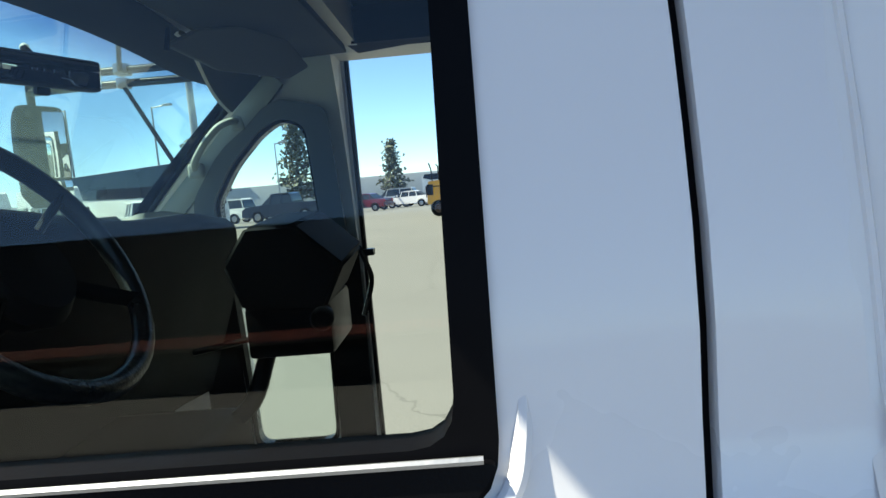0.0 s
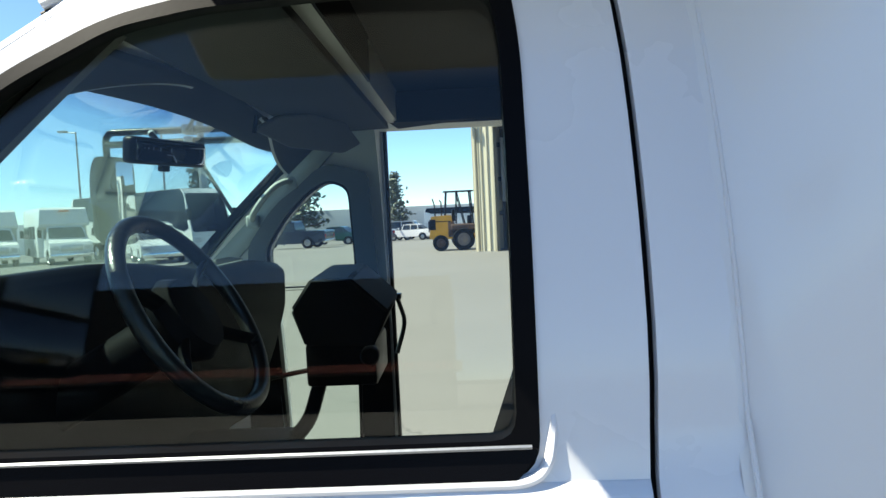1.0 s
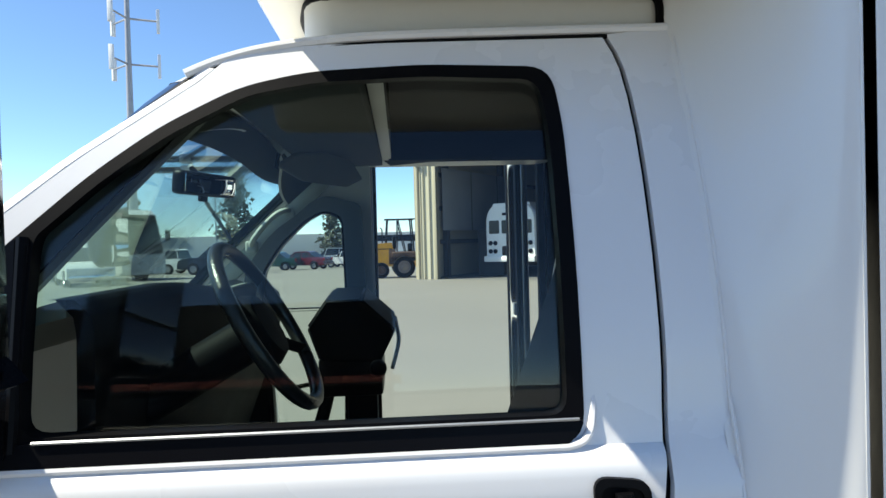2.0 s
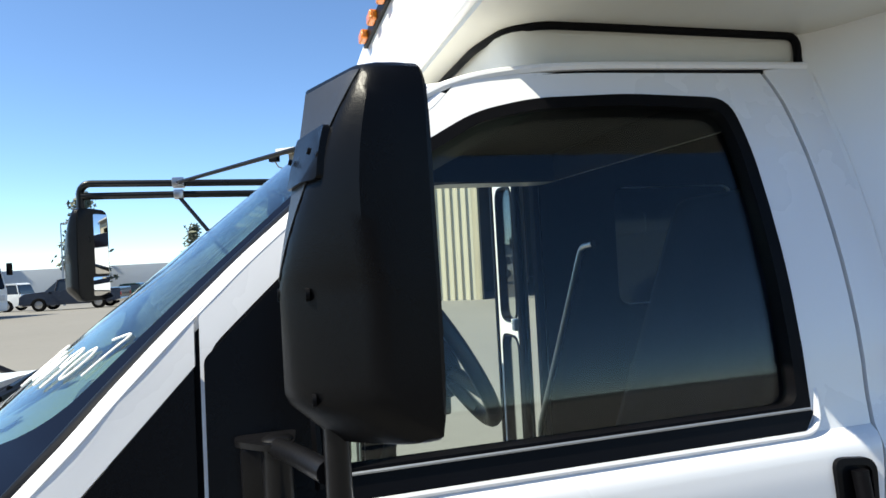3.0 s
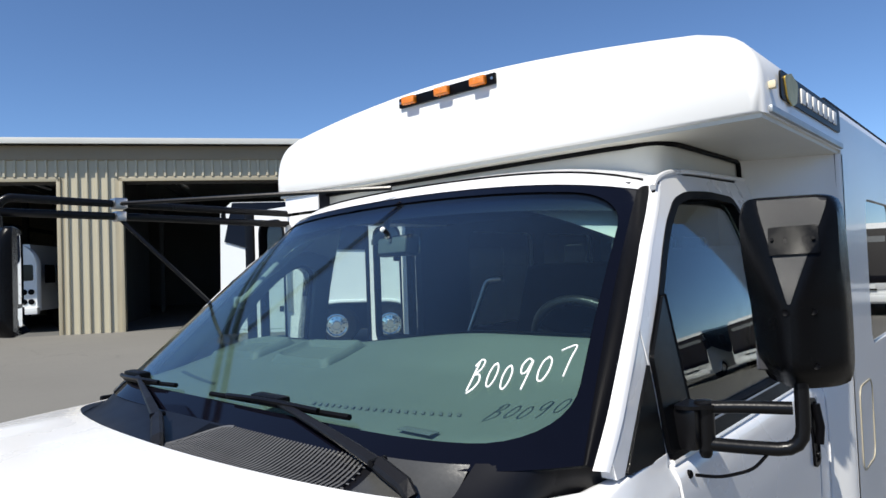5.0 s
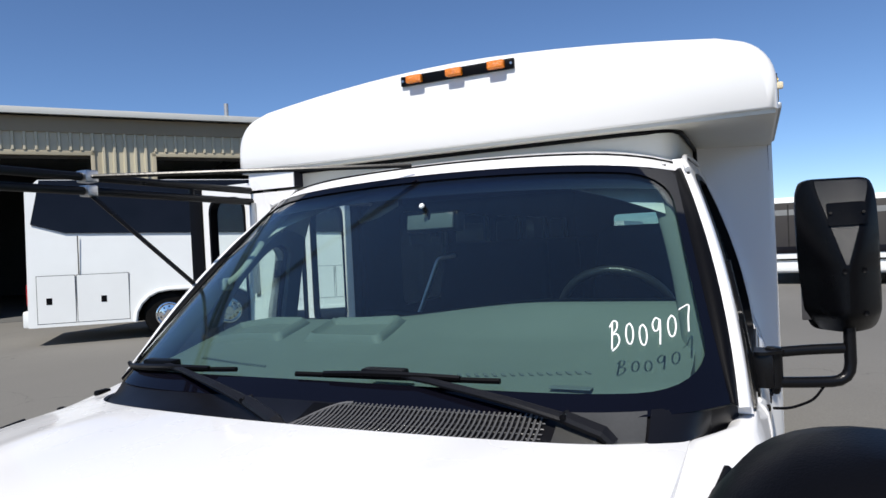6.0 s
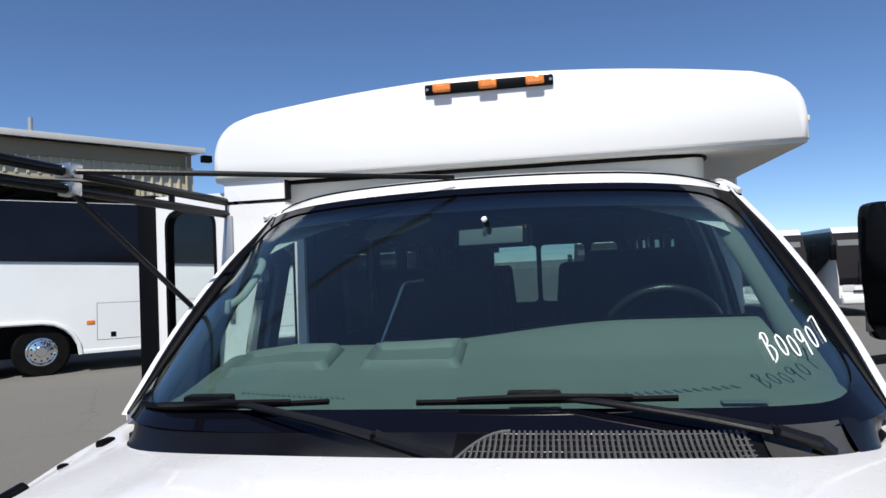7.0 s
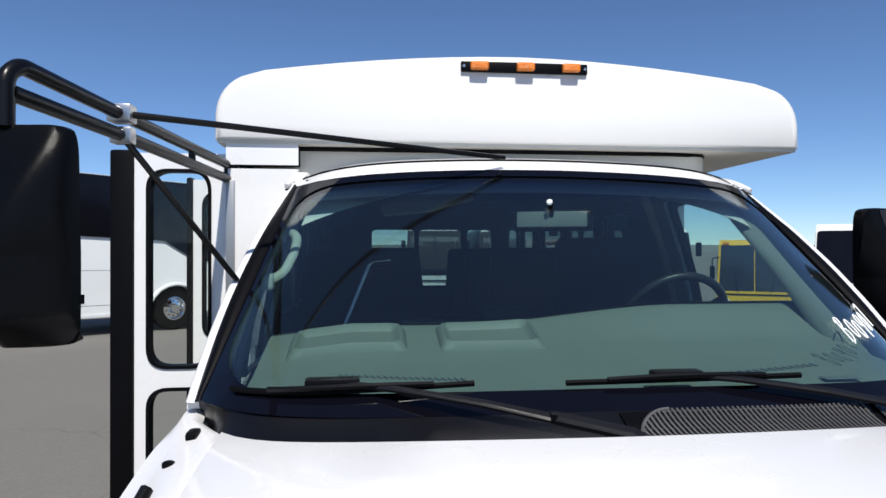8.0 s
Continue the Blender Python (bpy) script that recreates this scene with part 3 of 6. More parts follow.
def cutaway(at, paint, name="parked_shuttle_bus", label="white cutaway shuttle bus parked nose out", H=2.85, group="shuttle buses in a row"):
    """A cutaway bus of the same make, seen nose on."""
    c = thing(name, label, "bus", group, at)
    L, w = 6.9, 1.18
    arches = lambda x, r: [(x + r * math.cos(a), 0.45 + r * max(0, math.sin(a))) for a in [math.pi * (1 - k / 8) for k in range(9)]]
    hull([(0, 0.45), *arches(1.6, 0.48), (4.7, 0.45), (4.7, 2.05), (5.35, 2.05), (5.45, 2.2), (5.3, H - 0.1), (5.1, H), (0.1, H), (0, H - 0.1)], w, paint, "body", c, "", 0.12, H - 0.4)
    hull([(4.7, 0.5), *arches(6.05, 0.46), (6.85, 0.5), (6.9, 1.0), (6.75, 1.2), (6.0, 1.38), (5.45, 2.05), (4.7, 2.07)], 0.98, paint, "cab", c, "", 0.14, 1.3)
    part("windscreen", plate(soften([(-0.86, 1.42), (0.86, 1.42), (0.78, 1.98), (-0.78, 1.98)], 0.08, 4), (), lambda a, b: Vector((6.0 + (1.38 - b) * 0.82 + 0.012, a, b + 0.012)), (-0.02, 0, 0)), GREENGLASS, c)
    part("radiator_grille", box((6.85, -0.52, 0.78), (6.915, 0.52, 1.08), 0.02), STEEL, c)
    part("bumper", box((6.8, -0.98, 0.42), (7.0, 0.98, 0.66), 0.04), CHROME if paint != YELLOW else BLACK, c)
    for s in (-1, 1):
        part("headlamp", box((6.85, s * 0.74 - 0.14, 0.84), (6.92, s * 0.74 + 0.14, 1.06), 0.02), LAMPGLASS, c)
        part("cab_window", plate(soften([(4.95, 1.42), (5.9, 1.42), (5.4, 1.95), (4.95, 1.98)], 0.06, 3), (), lambda a, b, s=s: Vector((a, s * (0.99 - 0.14 * max(0, b - 1.3) / 0.75), b)), (0, -s * 0.02, 0)), CARGLASS, c)
        part("wing_mirror", box((5.9, s * 1.25 - 0.09, 1.5), (6.0, s * 1.25 + 0.09, 1.9), 0.03), BLACK, c)
        for x in (0.4, 1.35, 2.3, 3.25):
            part("window", plate(soften([(x, 1.42), (x + 0.8, 1.42), (x + 0.8, 2.12), (x, 2.12)], 0.06, 3), (), lambda a, b, s=s: Vector((a, s * (w + 0.006), b)), (0, -s * 0.012, 0)), CARGLASS, c)
    part("marker_bar", box((5.36, -0.25, H - 0.22), (5.44, 0.25, H - 0.16), 0.01), AMBER, c)
    wheels(c, (1.6, 6.05), 0.98, 0.39, 0.24, STEEL)
    return c


def flat_front_bus(at):
    """A yellow bus with an upright nose and one large windscreen in two panes."""
    c = thing("yellow_bus", "yellow flat-fronted school bus with a large dark windscreen", "bus", at=at)
    w, H = 1.18, 2.88
    body = hull([(0, 0.45), (9.0, 0.45), (9.04, 1.0), (8.98, 2.70), (8.85, H), (0.1, H), (0, H - 0.1)], w, YELLOW, "body", c, "", 0.10, 2.2)
    for s in (-1, 1):
        part("windscreen_pane", plate(soften([(s * 0.015, 1.16), (s * 1.10, 1.16), (s * 1.03, 2.70), (s * 0.015, 2.70)], 0.05, 3), (), lambda a, b: Vector((9.046 - (b - 1.0) * 0.0353, a, b)), (-0.02, 0, 0)), CARGLASS, c)
        arm = part("mirror_arm", tube([(9.0, s * 1.1, 2.3), (9.25, s * 1.30, 2.25), (9.25, s * 1.30, 2.0)], 0.02, 6), BLACK, c)
        part("mirror_head", box((9.20, s * 1.30 - 0.08, 1.55), (9.28, s * 1.30 + 0.08, 2.0), 0.03), BLACK, arm)
        part("headlamp", lathe([(0.10, 0), (0.10, 0.03), (0.06, 0.045), (0, 0.05)], (1, 0, 0), (9.03, s * 0.85, 0.80), 16), LAMPGLASS, c)
        part("turn_lamp", box((9.02, s * 0.88 - 0.09, 2.735), (9.0, s * 0.88 + 0.09, 2.79), 0.01), AMBER, c)
        for x in range(8):
            part("window", plate(soften([(0.5 + x, 1.5), (1.35 + x, 1.5), (1.35 + x, 2.3), (0.5 + x, 2.3)], 0.06, 3), (), lambda a, b, s=s: Vector((a, s * (w + 0.006 - 0.147 * max(0, b - 2.2)), b)), (0, -s * 0.012, 0)), CARGLASS, c)
    part("rub_rail", box((9.02, -1.12, 1.02), (9.06, 1.12, 1.07), 0.008), BLACK, c)
    for s in (-1, 1):
        part("wiper", tube([(9.07, s * 0.5, 1.13), (9.075, s * 0.62, 1.75)], 0.012, 6), BLACK, c)
    part("bumper", box((8.95, -1.18, 0.40), (9.18, 1.18, 0.66), 0.04), BLACK, c)
    wheels(c, (2.4, 7.6), w - 0.02, 0.48, 0.28, STEEL)
    return c


def school_bus(at):
    c = thing("school_bus", "white conventional school bus standing in the workshop bay", "bus", at=at)
    L, w, H = 8.5, 1.22, 3.15
    body = hull([(0, 0.78), (L, 0.78), (L, H), (0, H)], w, COACHWHITE, "body", c, "", 0.35, 2.55)
    part("rear_dome", loft([[(-0.12, y * 0.93, z) for y, z in DOME], [(-0.06, y * 0.98, z) for y, z in DOME], [(0.02, y, z) for y, z in DOME]], True, False), COACHWHITE, c)
    for y0, y1, z0, z1 in ((-0.40, 0.40, 1.85, 2.42), (-1.02, -0.52, 1.85, 2.42), (0.52, 1.02, 1.85, 2.42), (-0.40, 0.40, 0.92, 1.32)):
        part("rear_window", plate(soften([(y0, z0), (y1, z0), (y1, z1), (y0, z1)], 0.07, 4), (), lambda a, b: Vector((-0.132, a, b)), (0.03, 0, 0)), BUSGLASS, c)
    for y in (-0.72, -0.95, 0.72, 0.95):
        for z, m in ((1.45, RUBBER), (1.10, RUBBER)):
            part("tail_lamp", lathe([(0.10, 0), (0.10, 0.03), (0.07, 0.04)], (-1, 0, 0), (-0.12, y, z), 16), m, c)
    part("bumper", box((-0.3, -1.2, 0.66), (-0.05, 1.2, 0.90), 0.03), COACHWHITE, c)
    part("bumper_plate", box((-0.31, -0.05, 0.70), (-0.29, 0.5, 0.84), 0.01), INK, c)
    part("sign_bar", box((-0.16, -0.35, 2.62), (-0.12, 0.35, 2.74), 0.01), BLACK, c)
    for s in (-1, 1):
        for i in range(7):
            x = 0.35 + i * 1.1
            part("window", plate(soften([(x, 1.75), (x + 0.9, 1.75), (x + 0.9, 2.42), (x, 2.42)], 0.07, 3), (), lambda a, b, s=s: Vector((a, s * (w + 0.006), b)), (0, -s * 0.012, 0)), BUSGLASS, c)
    wheels(c, (2.3, 7.2), w - 0.04, 0.5, 0.3, STEEL)
    return c


DOME_SIDE = [(-1.22, 0.78), (-1.22, 2.35)] + [(-0.55 - 0.67 * math.cos(math.pi / 2 * k / 8), 2.35 + 0.78 * math.sin(math.pi / 2 * k / 8)) for k in range(1, 9)]
DOME = DOME_SIDE + [(-y, z) for y, z in reversed(DOME_SIDE)]


def loader(at):
    c = thing("forklift", "yellow rough-terrain forklift with a black overhead guard", "forklift", at=at)
    hull(soften([(0, 0.55), (0.1, 1.55), (1.0, 1.6), (1.1, 0.95), (2.2, 0.95), (2.3, 0.5)], 0.06, 3), 0.62, MACHINE, "body", c, "yellow counterweight body")
    part("grille", box((-0.03, -0.28, 0.85), (0.02, 0.28, 1.35), 0.02), BLACK, c)
    part("hood_line", box((0.1, -0.64, 1.3), (1.0, 0.64, 1.34), 0.005), BLACK, c)
    part("deck", box((0.9, -0.66, 0.75), (2.2, 0.66, 1.0), 0.03), BLACK, c)
    part("seat", box((1.05, -0.25, 1.3), (1.2, 0.25, 1.85), 0.05), BLACK, c)
    part("console", box((1.75, -0.35, 1.0), (1.95, 0.35, 1.55), 0.05), BLACK, c)
    for x in (0.75, 2.0):
        for s in (-1, 1):
            part("guard_post", tube([(x, s * 0.58, 1.0 if x > 1 else 1.55), (x + (0.08 if x < 1 else -0.1), s * 0.55, 2.62)], 0.035, 8), BLACK, c)
    part("guard_roof", plate([(0.7, -0.6), (2.05, -0.6), (2.05, 0.6), (0.7, 0.6)], [[(0.82 + 0.24 * i, -0.5), (0.96 + 0.24 * i, -0.5), (0.96 + 0.24 * i, 0.5), (0.82 + 0.24 * i, 0.5)] for i in range(5)], lambda a, b: Vector((a, b, 2.62)), (0, 0, 0.05)), BLACK, c)
    for s in (-1, 1):
        part("mast_rail", box((2.4, s * 0.35 - 0.05, 0.3), (2.52, s * 0.35 + 0.05, 2.5), 0.01), BLACK, c)
    part("exhaust", tube([(0.6, 0.4, 1.55), (0.6, 0.4, 2.2), (0.52, 0.4, 2.3)], 0.03, 8), BLACK, c)
    part("rear_vent", box((0.02, -0.64, 0.95), (0.30, -0.622, 1.42), 0.02), BLACK, c, "dark vent in the counterweight")
    part("fender", box((0.98, -0.74, 0.92), (2.12, 0.74, 1.18), 0.06, seg=3), RUSTY, c, "rusty brown fender over the drive wheel")
    part("engine_side", box((0.85, -0.66, 0.62), (1.15, 0.66, 1.30), 0.03), RUSTY, c)
    for s in (-1, 1):
        part("guard_brace", tube([(1.30, s * 0.57, 2.62), (1.62, s * 0.60, 1.18)], 0.026, 8), BLACK, c)
        part("grab_bar", tube([(1.30, s * 0.57, 2.60), (1.24, s * 0.58, 1.20)], 0.022, 8), BLACK, c)
    part("hand_rail", tube([(0.30, -0.50, 1.55), (0.28, -0.50, 2.05), (0.20, -0.50, 2.35)], 0.03, 8), BLACK, c)
    wheels(c, (0.5,), 0.66, 0.36, 0.26, RUSTY)
    wheels(c, (1.52,), 0.82, 0.50, 0.36, DUSTYRIM)
    return c


# ---- the workshop shed ----
SHED_AT = pose(0.65, 26.03, 0.0, 0, 0, -35.8)      # local x runs along the front wall, y goes into the building
SHED_L, EAVE, DEEP = 22.66, 6.35, 20.0
BAYS = [(1.12, 6.05), (8.10, 13.43), (15.37, 20.75)]
shed = thing("workshop_shed", "beige ribbed metal workshop with three open vehicle bays", "building", at=SHED_AT)
shed["kind"] = "structure"
inner = part("front_wall", plate([(0, -0.3), (SHED_L, -0.3), (SHED_L, EAVE), (0, EAVE)], [[(a, -0.29), (b, -0.29), (b, 5.15), (a, 5.15)] for a, b in BAYS], lambda a, b: Vector((a, 0.0, b)), (0, 0.15, 0)), SIDETRIM, shed, "beige metal wall with three bay openings")
for x in (0.0, SHED_L - 0.15):
    part("end_wall", plate([(0.15, -0.3), (DEEP, -0.3), (DEEP, EAVE + 0.08 + 0.02 * DEEP), (0.15, EAVE + 0.08)], (), lambda a, b, x=x: Vector((x, a, b)), (0.15, 0, 0)), SIDETRIM, shed)
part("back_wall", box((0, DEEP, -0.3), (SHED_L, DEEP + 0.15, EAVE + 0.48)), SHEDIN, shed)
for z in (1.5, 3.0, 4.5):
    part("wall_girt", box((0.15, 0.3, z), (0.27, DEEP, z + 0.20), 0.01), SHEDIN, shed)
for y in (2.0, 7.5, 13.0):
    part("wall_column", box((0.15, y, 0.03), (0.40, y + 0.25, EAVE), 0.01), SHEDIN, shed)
part("wall_board", box((0.41, 1.6, 2.1), (0.44, 9.5, 4.9), 0.01), PALEBOARD, shed, "pale boards on the inner side wall")
for y in (4.2, 6.9):
    part("board_joint", box((0.44, y, 2.1), (0.446, y + 0.06, 4.9)), SHEDIN, shed)
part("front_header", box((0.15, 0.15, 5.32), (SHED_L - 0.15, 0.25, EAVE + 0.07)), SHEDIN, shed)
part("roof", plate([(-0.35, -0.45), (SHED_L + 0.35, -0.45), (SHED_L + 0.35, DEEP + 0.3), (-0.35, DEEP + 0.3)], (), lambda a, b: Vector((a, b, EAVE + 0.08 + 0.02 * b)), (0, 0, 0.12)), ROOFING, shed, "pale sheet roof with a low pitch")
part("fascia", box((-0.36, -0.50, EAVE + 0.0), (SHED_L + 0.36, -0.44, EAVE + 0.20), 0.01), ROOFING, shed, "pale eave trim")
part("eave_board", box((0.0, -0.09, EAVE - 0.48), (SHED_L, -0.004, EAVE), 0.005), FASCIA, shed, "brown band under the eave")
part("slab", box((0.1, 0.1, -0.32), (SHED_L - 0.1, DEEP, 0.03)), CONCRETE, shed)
for a, b in BAYS:
    frame_b = part("bay_frame", box((a - 0.12, -0.05, -0.2), (a, 0.2, 5.27), 0.01), SIDETRIM, shed, "tan trim round the bay")
    part("jamb", box((b, -0.05, -0.2), (b + 0.12, 0.2, 5.27), 0.01), SIDETRIM, frame_b)
    part("head", box((a - 0.12, -0.05, 5.15), (b + 0.12, 0.2, 5.30), 0.01), SIDETRIM, frame_b)
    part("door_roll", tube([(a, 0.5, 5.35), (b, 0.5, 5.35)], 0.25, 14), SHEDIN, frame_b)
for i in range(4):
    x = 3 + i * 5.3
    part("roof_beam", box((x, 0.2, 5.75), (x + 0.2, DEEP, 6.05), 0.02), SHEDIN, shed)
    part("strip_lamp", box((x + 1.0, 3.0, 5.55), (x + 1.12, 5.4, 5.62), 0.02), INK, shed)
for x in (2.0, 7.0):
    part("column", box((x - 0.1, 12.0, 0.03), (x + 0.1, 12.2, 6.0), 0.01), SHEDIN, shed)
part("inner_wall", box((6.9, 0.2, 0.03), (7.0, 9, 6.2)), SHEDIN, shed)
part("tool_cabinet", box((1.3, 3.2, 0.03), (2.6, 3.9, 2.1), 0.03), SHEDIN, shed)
part("flood_lamp", box((-0.55, -0.75, EAVE - 0.35), (-0.15, -0.5, EAVE - 0.10), 0.03), BLACK, shed)
part("lamp_arm", tube([(0.05, -0.05, EAVE - 0.7), (-0.25, -0.5, EAVE - 0.55), (-0.35, -0.6, EAVE - 0.3)], 0.03, 6), SIDETRIM, shed)
part("flood_lamp", box((SHED_L + 0.15, -0.75, EAVE - 0.35), (SHED_L + 0.5, -0.5, EAVE - 0.10), 0.03), BLACK, shed)
part("downpipe", tube([(0.25, -0.12, -0.1), (0.25, -0.12, EAVE - 0.1)], 0.05, 8), SIDETRIM, shed)
part("downpipe", tube([(SHED_L - 0.2, -0.12, -0.3), (SHED_L - 0.2, -0.12, EAVE - 0.1)], 0.05, 8), SIDETRIM, shed)
part("vent_pipe", tube([(18.5, 4.0, EAVE), (18.5, 4.0, EAVE + 1.6)], 0.09, 10), POLE, shed)
part("vent_pipe", tube([(2.6, 6.0, EAVE), (2.6, 6.0, EAVE + 1.1)], 0.08, 10), POLE, shed)

# ---- vehicles in the yard ----
def coach_at(x, y, turn):
    """Placed by its rear-most wheel on the near side."""
    m = pose(0, 0, 0, 0, 0, turn)
    near = m @ Vector((2.45, -1.26, 0))
    return pose(x - near.x, y - near.y, max(-3.0, ground_z(x, y)), 0, 0, turn)


coach(coach_at(7.75, 11.2, -45.0) @ pose(0, 0, 0, 0, 0.7, 0), 3.58, 10)
school_bus(SHED_AT @ pose(3.65, 1.9, 0.03, 0, 0, 88))
loader(on_ground(-1.40, 27.9, 3))
car(on_ground(-8.9, 42.2, 172), "pickup", NAVY, "pickup_truck", "dark blue pickup truck parked side on", "truck")
car(on_ground(-2.5, 57.4, 165), "sedan", PINKWHITE, "sedan", "pearl white sedan parked by the far wall", "car")
car(on_ground(-5.8, 51.3, 160), "sedan", MAROON, "sedan", "maroon sedan parked by the far wall", "car")
car(on_ground(-4.2, 61.7, 172), "suv", SILVER, "sport_utility_car", "silver sport utility car by the far wall", "car")
car(on_ground(-8.0, 50.5, 168), "sedan", GREENCAR, "sedan", "dark green sedan parked by the far wall", "car")
car(on_ground(-15.8, 47.5, 170), "suv", COACHWHITE, "sport_utility_car", "white sport utility car by the far wall", "car")
coach(on_ground(-3.6, 62, 2), 2.98, label="white coach with black windows behind the forklift")
cutaway(on_ground(-28.4, 36.1, -48), COACHWHITE, H=3.05)
cutaway(on_ground(-24.6, 36.3, -48), COACHWHITE, H=3.05)
cutaway(on_ground(-32.3, 36.6, -48), COACHWHITE, H=3.05)
coach(on_ground(-23.9, 39.9, -33), label="white coach parked nose out beside the shuttle buses")
car(on_ground(-16.3, 31.9, -57), "suv", COACHWHITE, "sport_utility_car", "white sport utility car in front of the parked buses", "car")
# behind the bus
flat_front_bus(on_ground(17.9 + 9 * 0.857, -12.1 - 9 * 0.515, 149))
for nose_x, nose_y in ((26.4, -0.9), (26.2, -4.2), (25.5, -7.5), (24.4, -10.7)):
    coach(on_ground(nose_x, nose_y, 176) @ pose(-12.6, 1.28, 0), 3.42, label="white coach with a tall black front, parked in a row", swoop=True)
coach(on_ground(30.9, -25.7, 142), label="white coach with black front parked behind the shuttle")
cutaway(on_ground(30.5, 5.0, 180), COACHWHITE, label="white cutaway bus parked behind the shuttle", group="")

# ---- distance ----
far_wall = part("far_warehouse", box((-75, 85, -4), (60, 100, 2.9), 0.1), PALEWALL, None)
tagged(far_wall, "long pale blue-grey warehouse wall across the yard", "building", kind="structure")
hill = bmesh.new()
prev = None
for i in range(121):
    a = math.pi * 2 * i / 120
    h = 14 + 9 * noise.noise((math.cos(a) * 3, math.sin(a) * 3, 0.3))
    cur = [hill.verts.new((math.cos(a) * 1500, math.sin(a) * 1500, -10)), hill.verts.new((math.cos(a) * 1500, math.sin(a) * 1500, h)), hill.verts.new((math.cos(a) * 1700, math.sin(a) * 1700, -10))]
    if prev:
        hill.faces.new((prev[0], cur[0], cur[1], prev[1])), hill.faces.new((prev[1], cur[1], cur[2], prev[2]))
    prev = cur
tagged(part("backdrop", hill, HILLS, None), "low hazy hills on the horizon", "hills", kind="structure")


def pine(x, y, h, seed, spread=0.24):
    """A conifer: tapered trunk, whorls of drooping limbs and many small needle clumps."""
    rnd = random.Random(seed)
    t = thing("pine_tree", "tall thin conifer with open dark green foliage", "tree", at=on_ground(x, y))
    part("trunk", tube([(rnd.uniform(-0.05, 0.05) * h * 0.1 * k, rnd.uniform(-0.05, 0.05) * h * 0.1 * k, h * k) for k in [i / 8 for i in range(9)]], 0.02 * h, 8), BARK, t)
    for v in t.children[0].data.vertices:
        k = 1 - 0.9 * max(0, v.co.z / h)
        v.co.x *= k
        v.co.y *= k
    limbs, crown = bmesh.new(), bmesh.new()
    for i in range(46):
        z = h * (0.16 + 0.82 * i / 46)
        a = i * 2.4 + rnd.uniform(-0.4, 0.4)
        reach = h * spread * (1.02 - (z / h) ** 1.3) * rnd.uniform(0.55, 1.15) + 0.15
        tip = Vector((math.cos(a) * reach, math.sin(a) * reach, z + reach * rnd.uniform(-0.1, 0.35)))
        tube([(0, 0, z), Vector((0, 0, z)).lerp(tip, 0.6) - Vector((0, 0, 0.05 * reach)), tip], 0.012 * h * (1 - z / h) + 0.015, 5, bm=limbs)
        for j in range(16):
            c = Vector((0, 0, z)).lerp(tip, rnd.uniform(0.25, 1.08)) + Vector((rnd.gauss(0, 1), rnd.gauss(0, 1), rnd.gauss(0, 0.7))) * 0.035 * h
            r = h * rnd.uniform(0.012, 0.030)
            for q in range(3):
                d = Vector((rnd.gauss(0, 1), rnd.gauss(0, 1), rnd.gauss(0, 0.8))).normalized()
                s = d.orthogonal().normalized()
                crown.faces.new([crown.verts.new(c + p) for p in (d * r * 1.5, s * r * 0.6, -d * r * 1.4, -s * r * 0.6)])
    part("limbs", limbs, BARK, t)
    part("crown", crown, LEAF, t, sharp=0)
    return t


pine(-20.3, 81, 12.5, 3)
pine(-8.5, 82, 8.5, 5)
pine(-33, 80, 10.5, 7)


def mast(x, y, h, r, name, label, category, antennas=False, arm=None):
    t = thing(name, label, category, at=on_ground(x, y))
    part("shaft", lathe([(r, 0), (r * 0.7, h * 0.6), (r * 0.5, h)], (0, 0, 1), (0, 0, 0), 14), POLE, t)
    if antennas:
        for z, n in ((h - 2.0, 3), (h - 6.2, 3)):
            for k in range(n):
                a = 2 * math.pi * k / n + 0.35
                d = Vector((math.cos(a), math.sin(a), 0))
                part("antenna_arm", tube([(0, 0, z), d * 2.5 + Vector((0, 0, z))], 0.09, 6), POLE, t)
                pan = box((-0.14, -0.2, -1.1), (0.14, 0.2, 1.1), 0.04)
                for v in pan.verts:
                    v.co = Matrix.Rotation(a, 3, "Z") @ v.co + d * 2.6 + Vector((0, 0, z))
                part("antenna_panel", pan, COACHWHITE, t)
    if arm:
        part("lamp_arm", tube([(0, 0, h - 0.1), (arm, 0, h + 0.05)], 0.05, 6), POLE, t)
        part("lamp_head", box((arm - 0.2, -0.2, h - 0.02), (arm + 0.5, 0.2, h + 0.14), 0.04), POLE, t)
    return t


mast(-24.4, 60, 25.4, 0.42, "cell_tower", "tall grey mast with pale antenna panels", "tower", True)
mast(-24.5, 52, 10, 0.12, "street_lamp", "tall grey lamp post in the yard", "lamp", arm=1.2)
mast(-30.5, 50, 10, 0.12, "street_lamp", "tall grey lamp post in the yard", "lamp", arm=-1.2)
mast(-17.0, 60, 7, 0.09, "street_lamp", "tall grey lamp post in the yard", "lamp", arm=0.6)

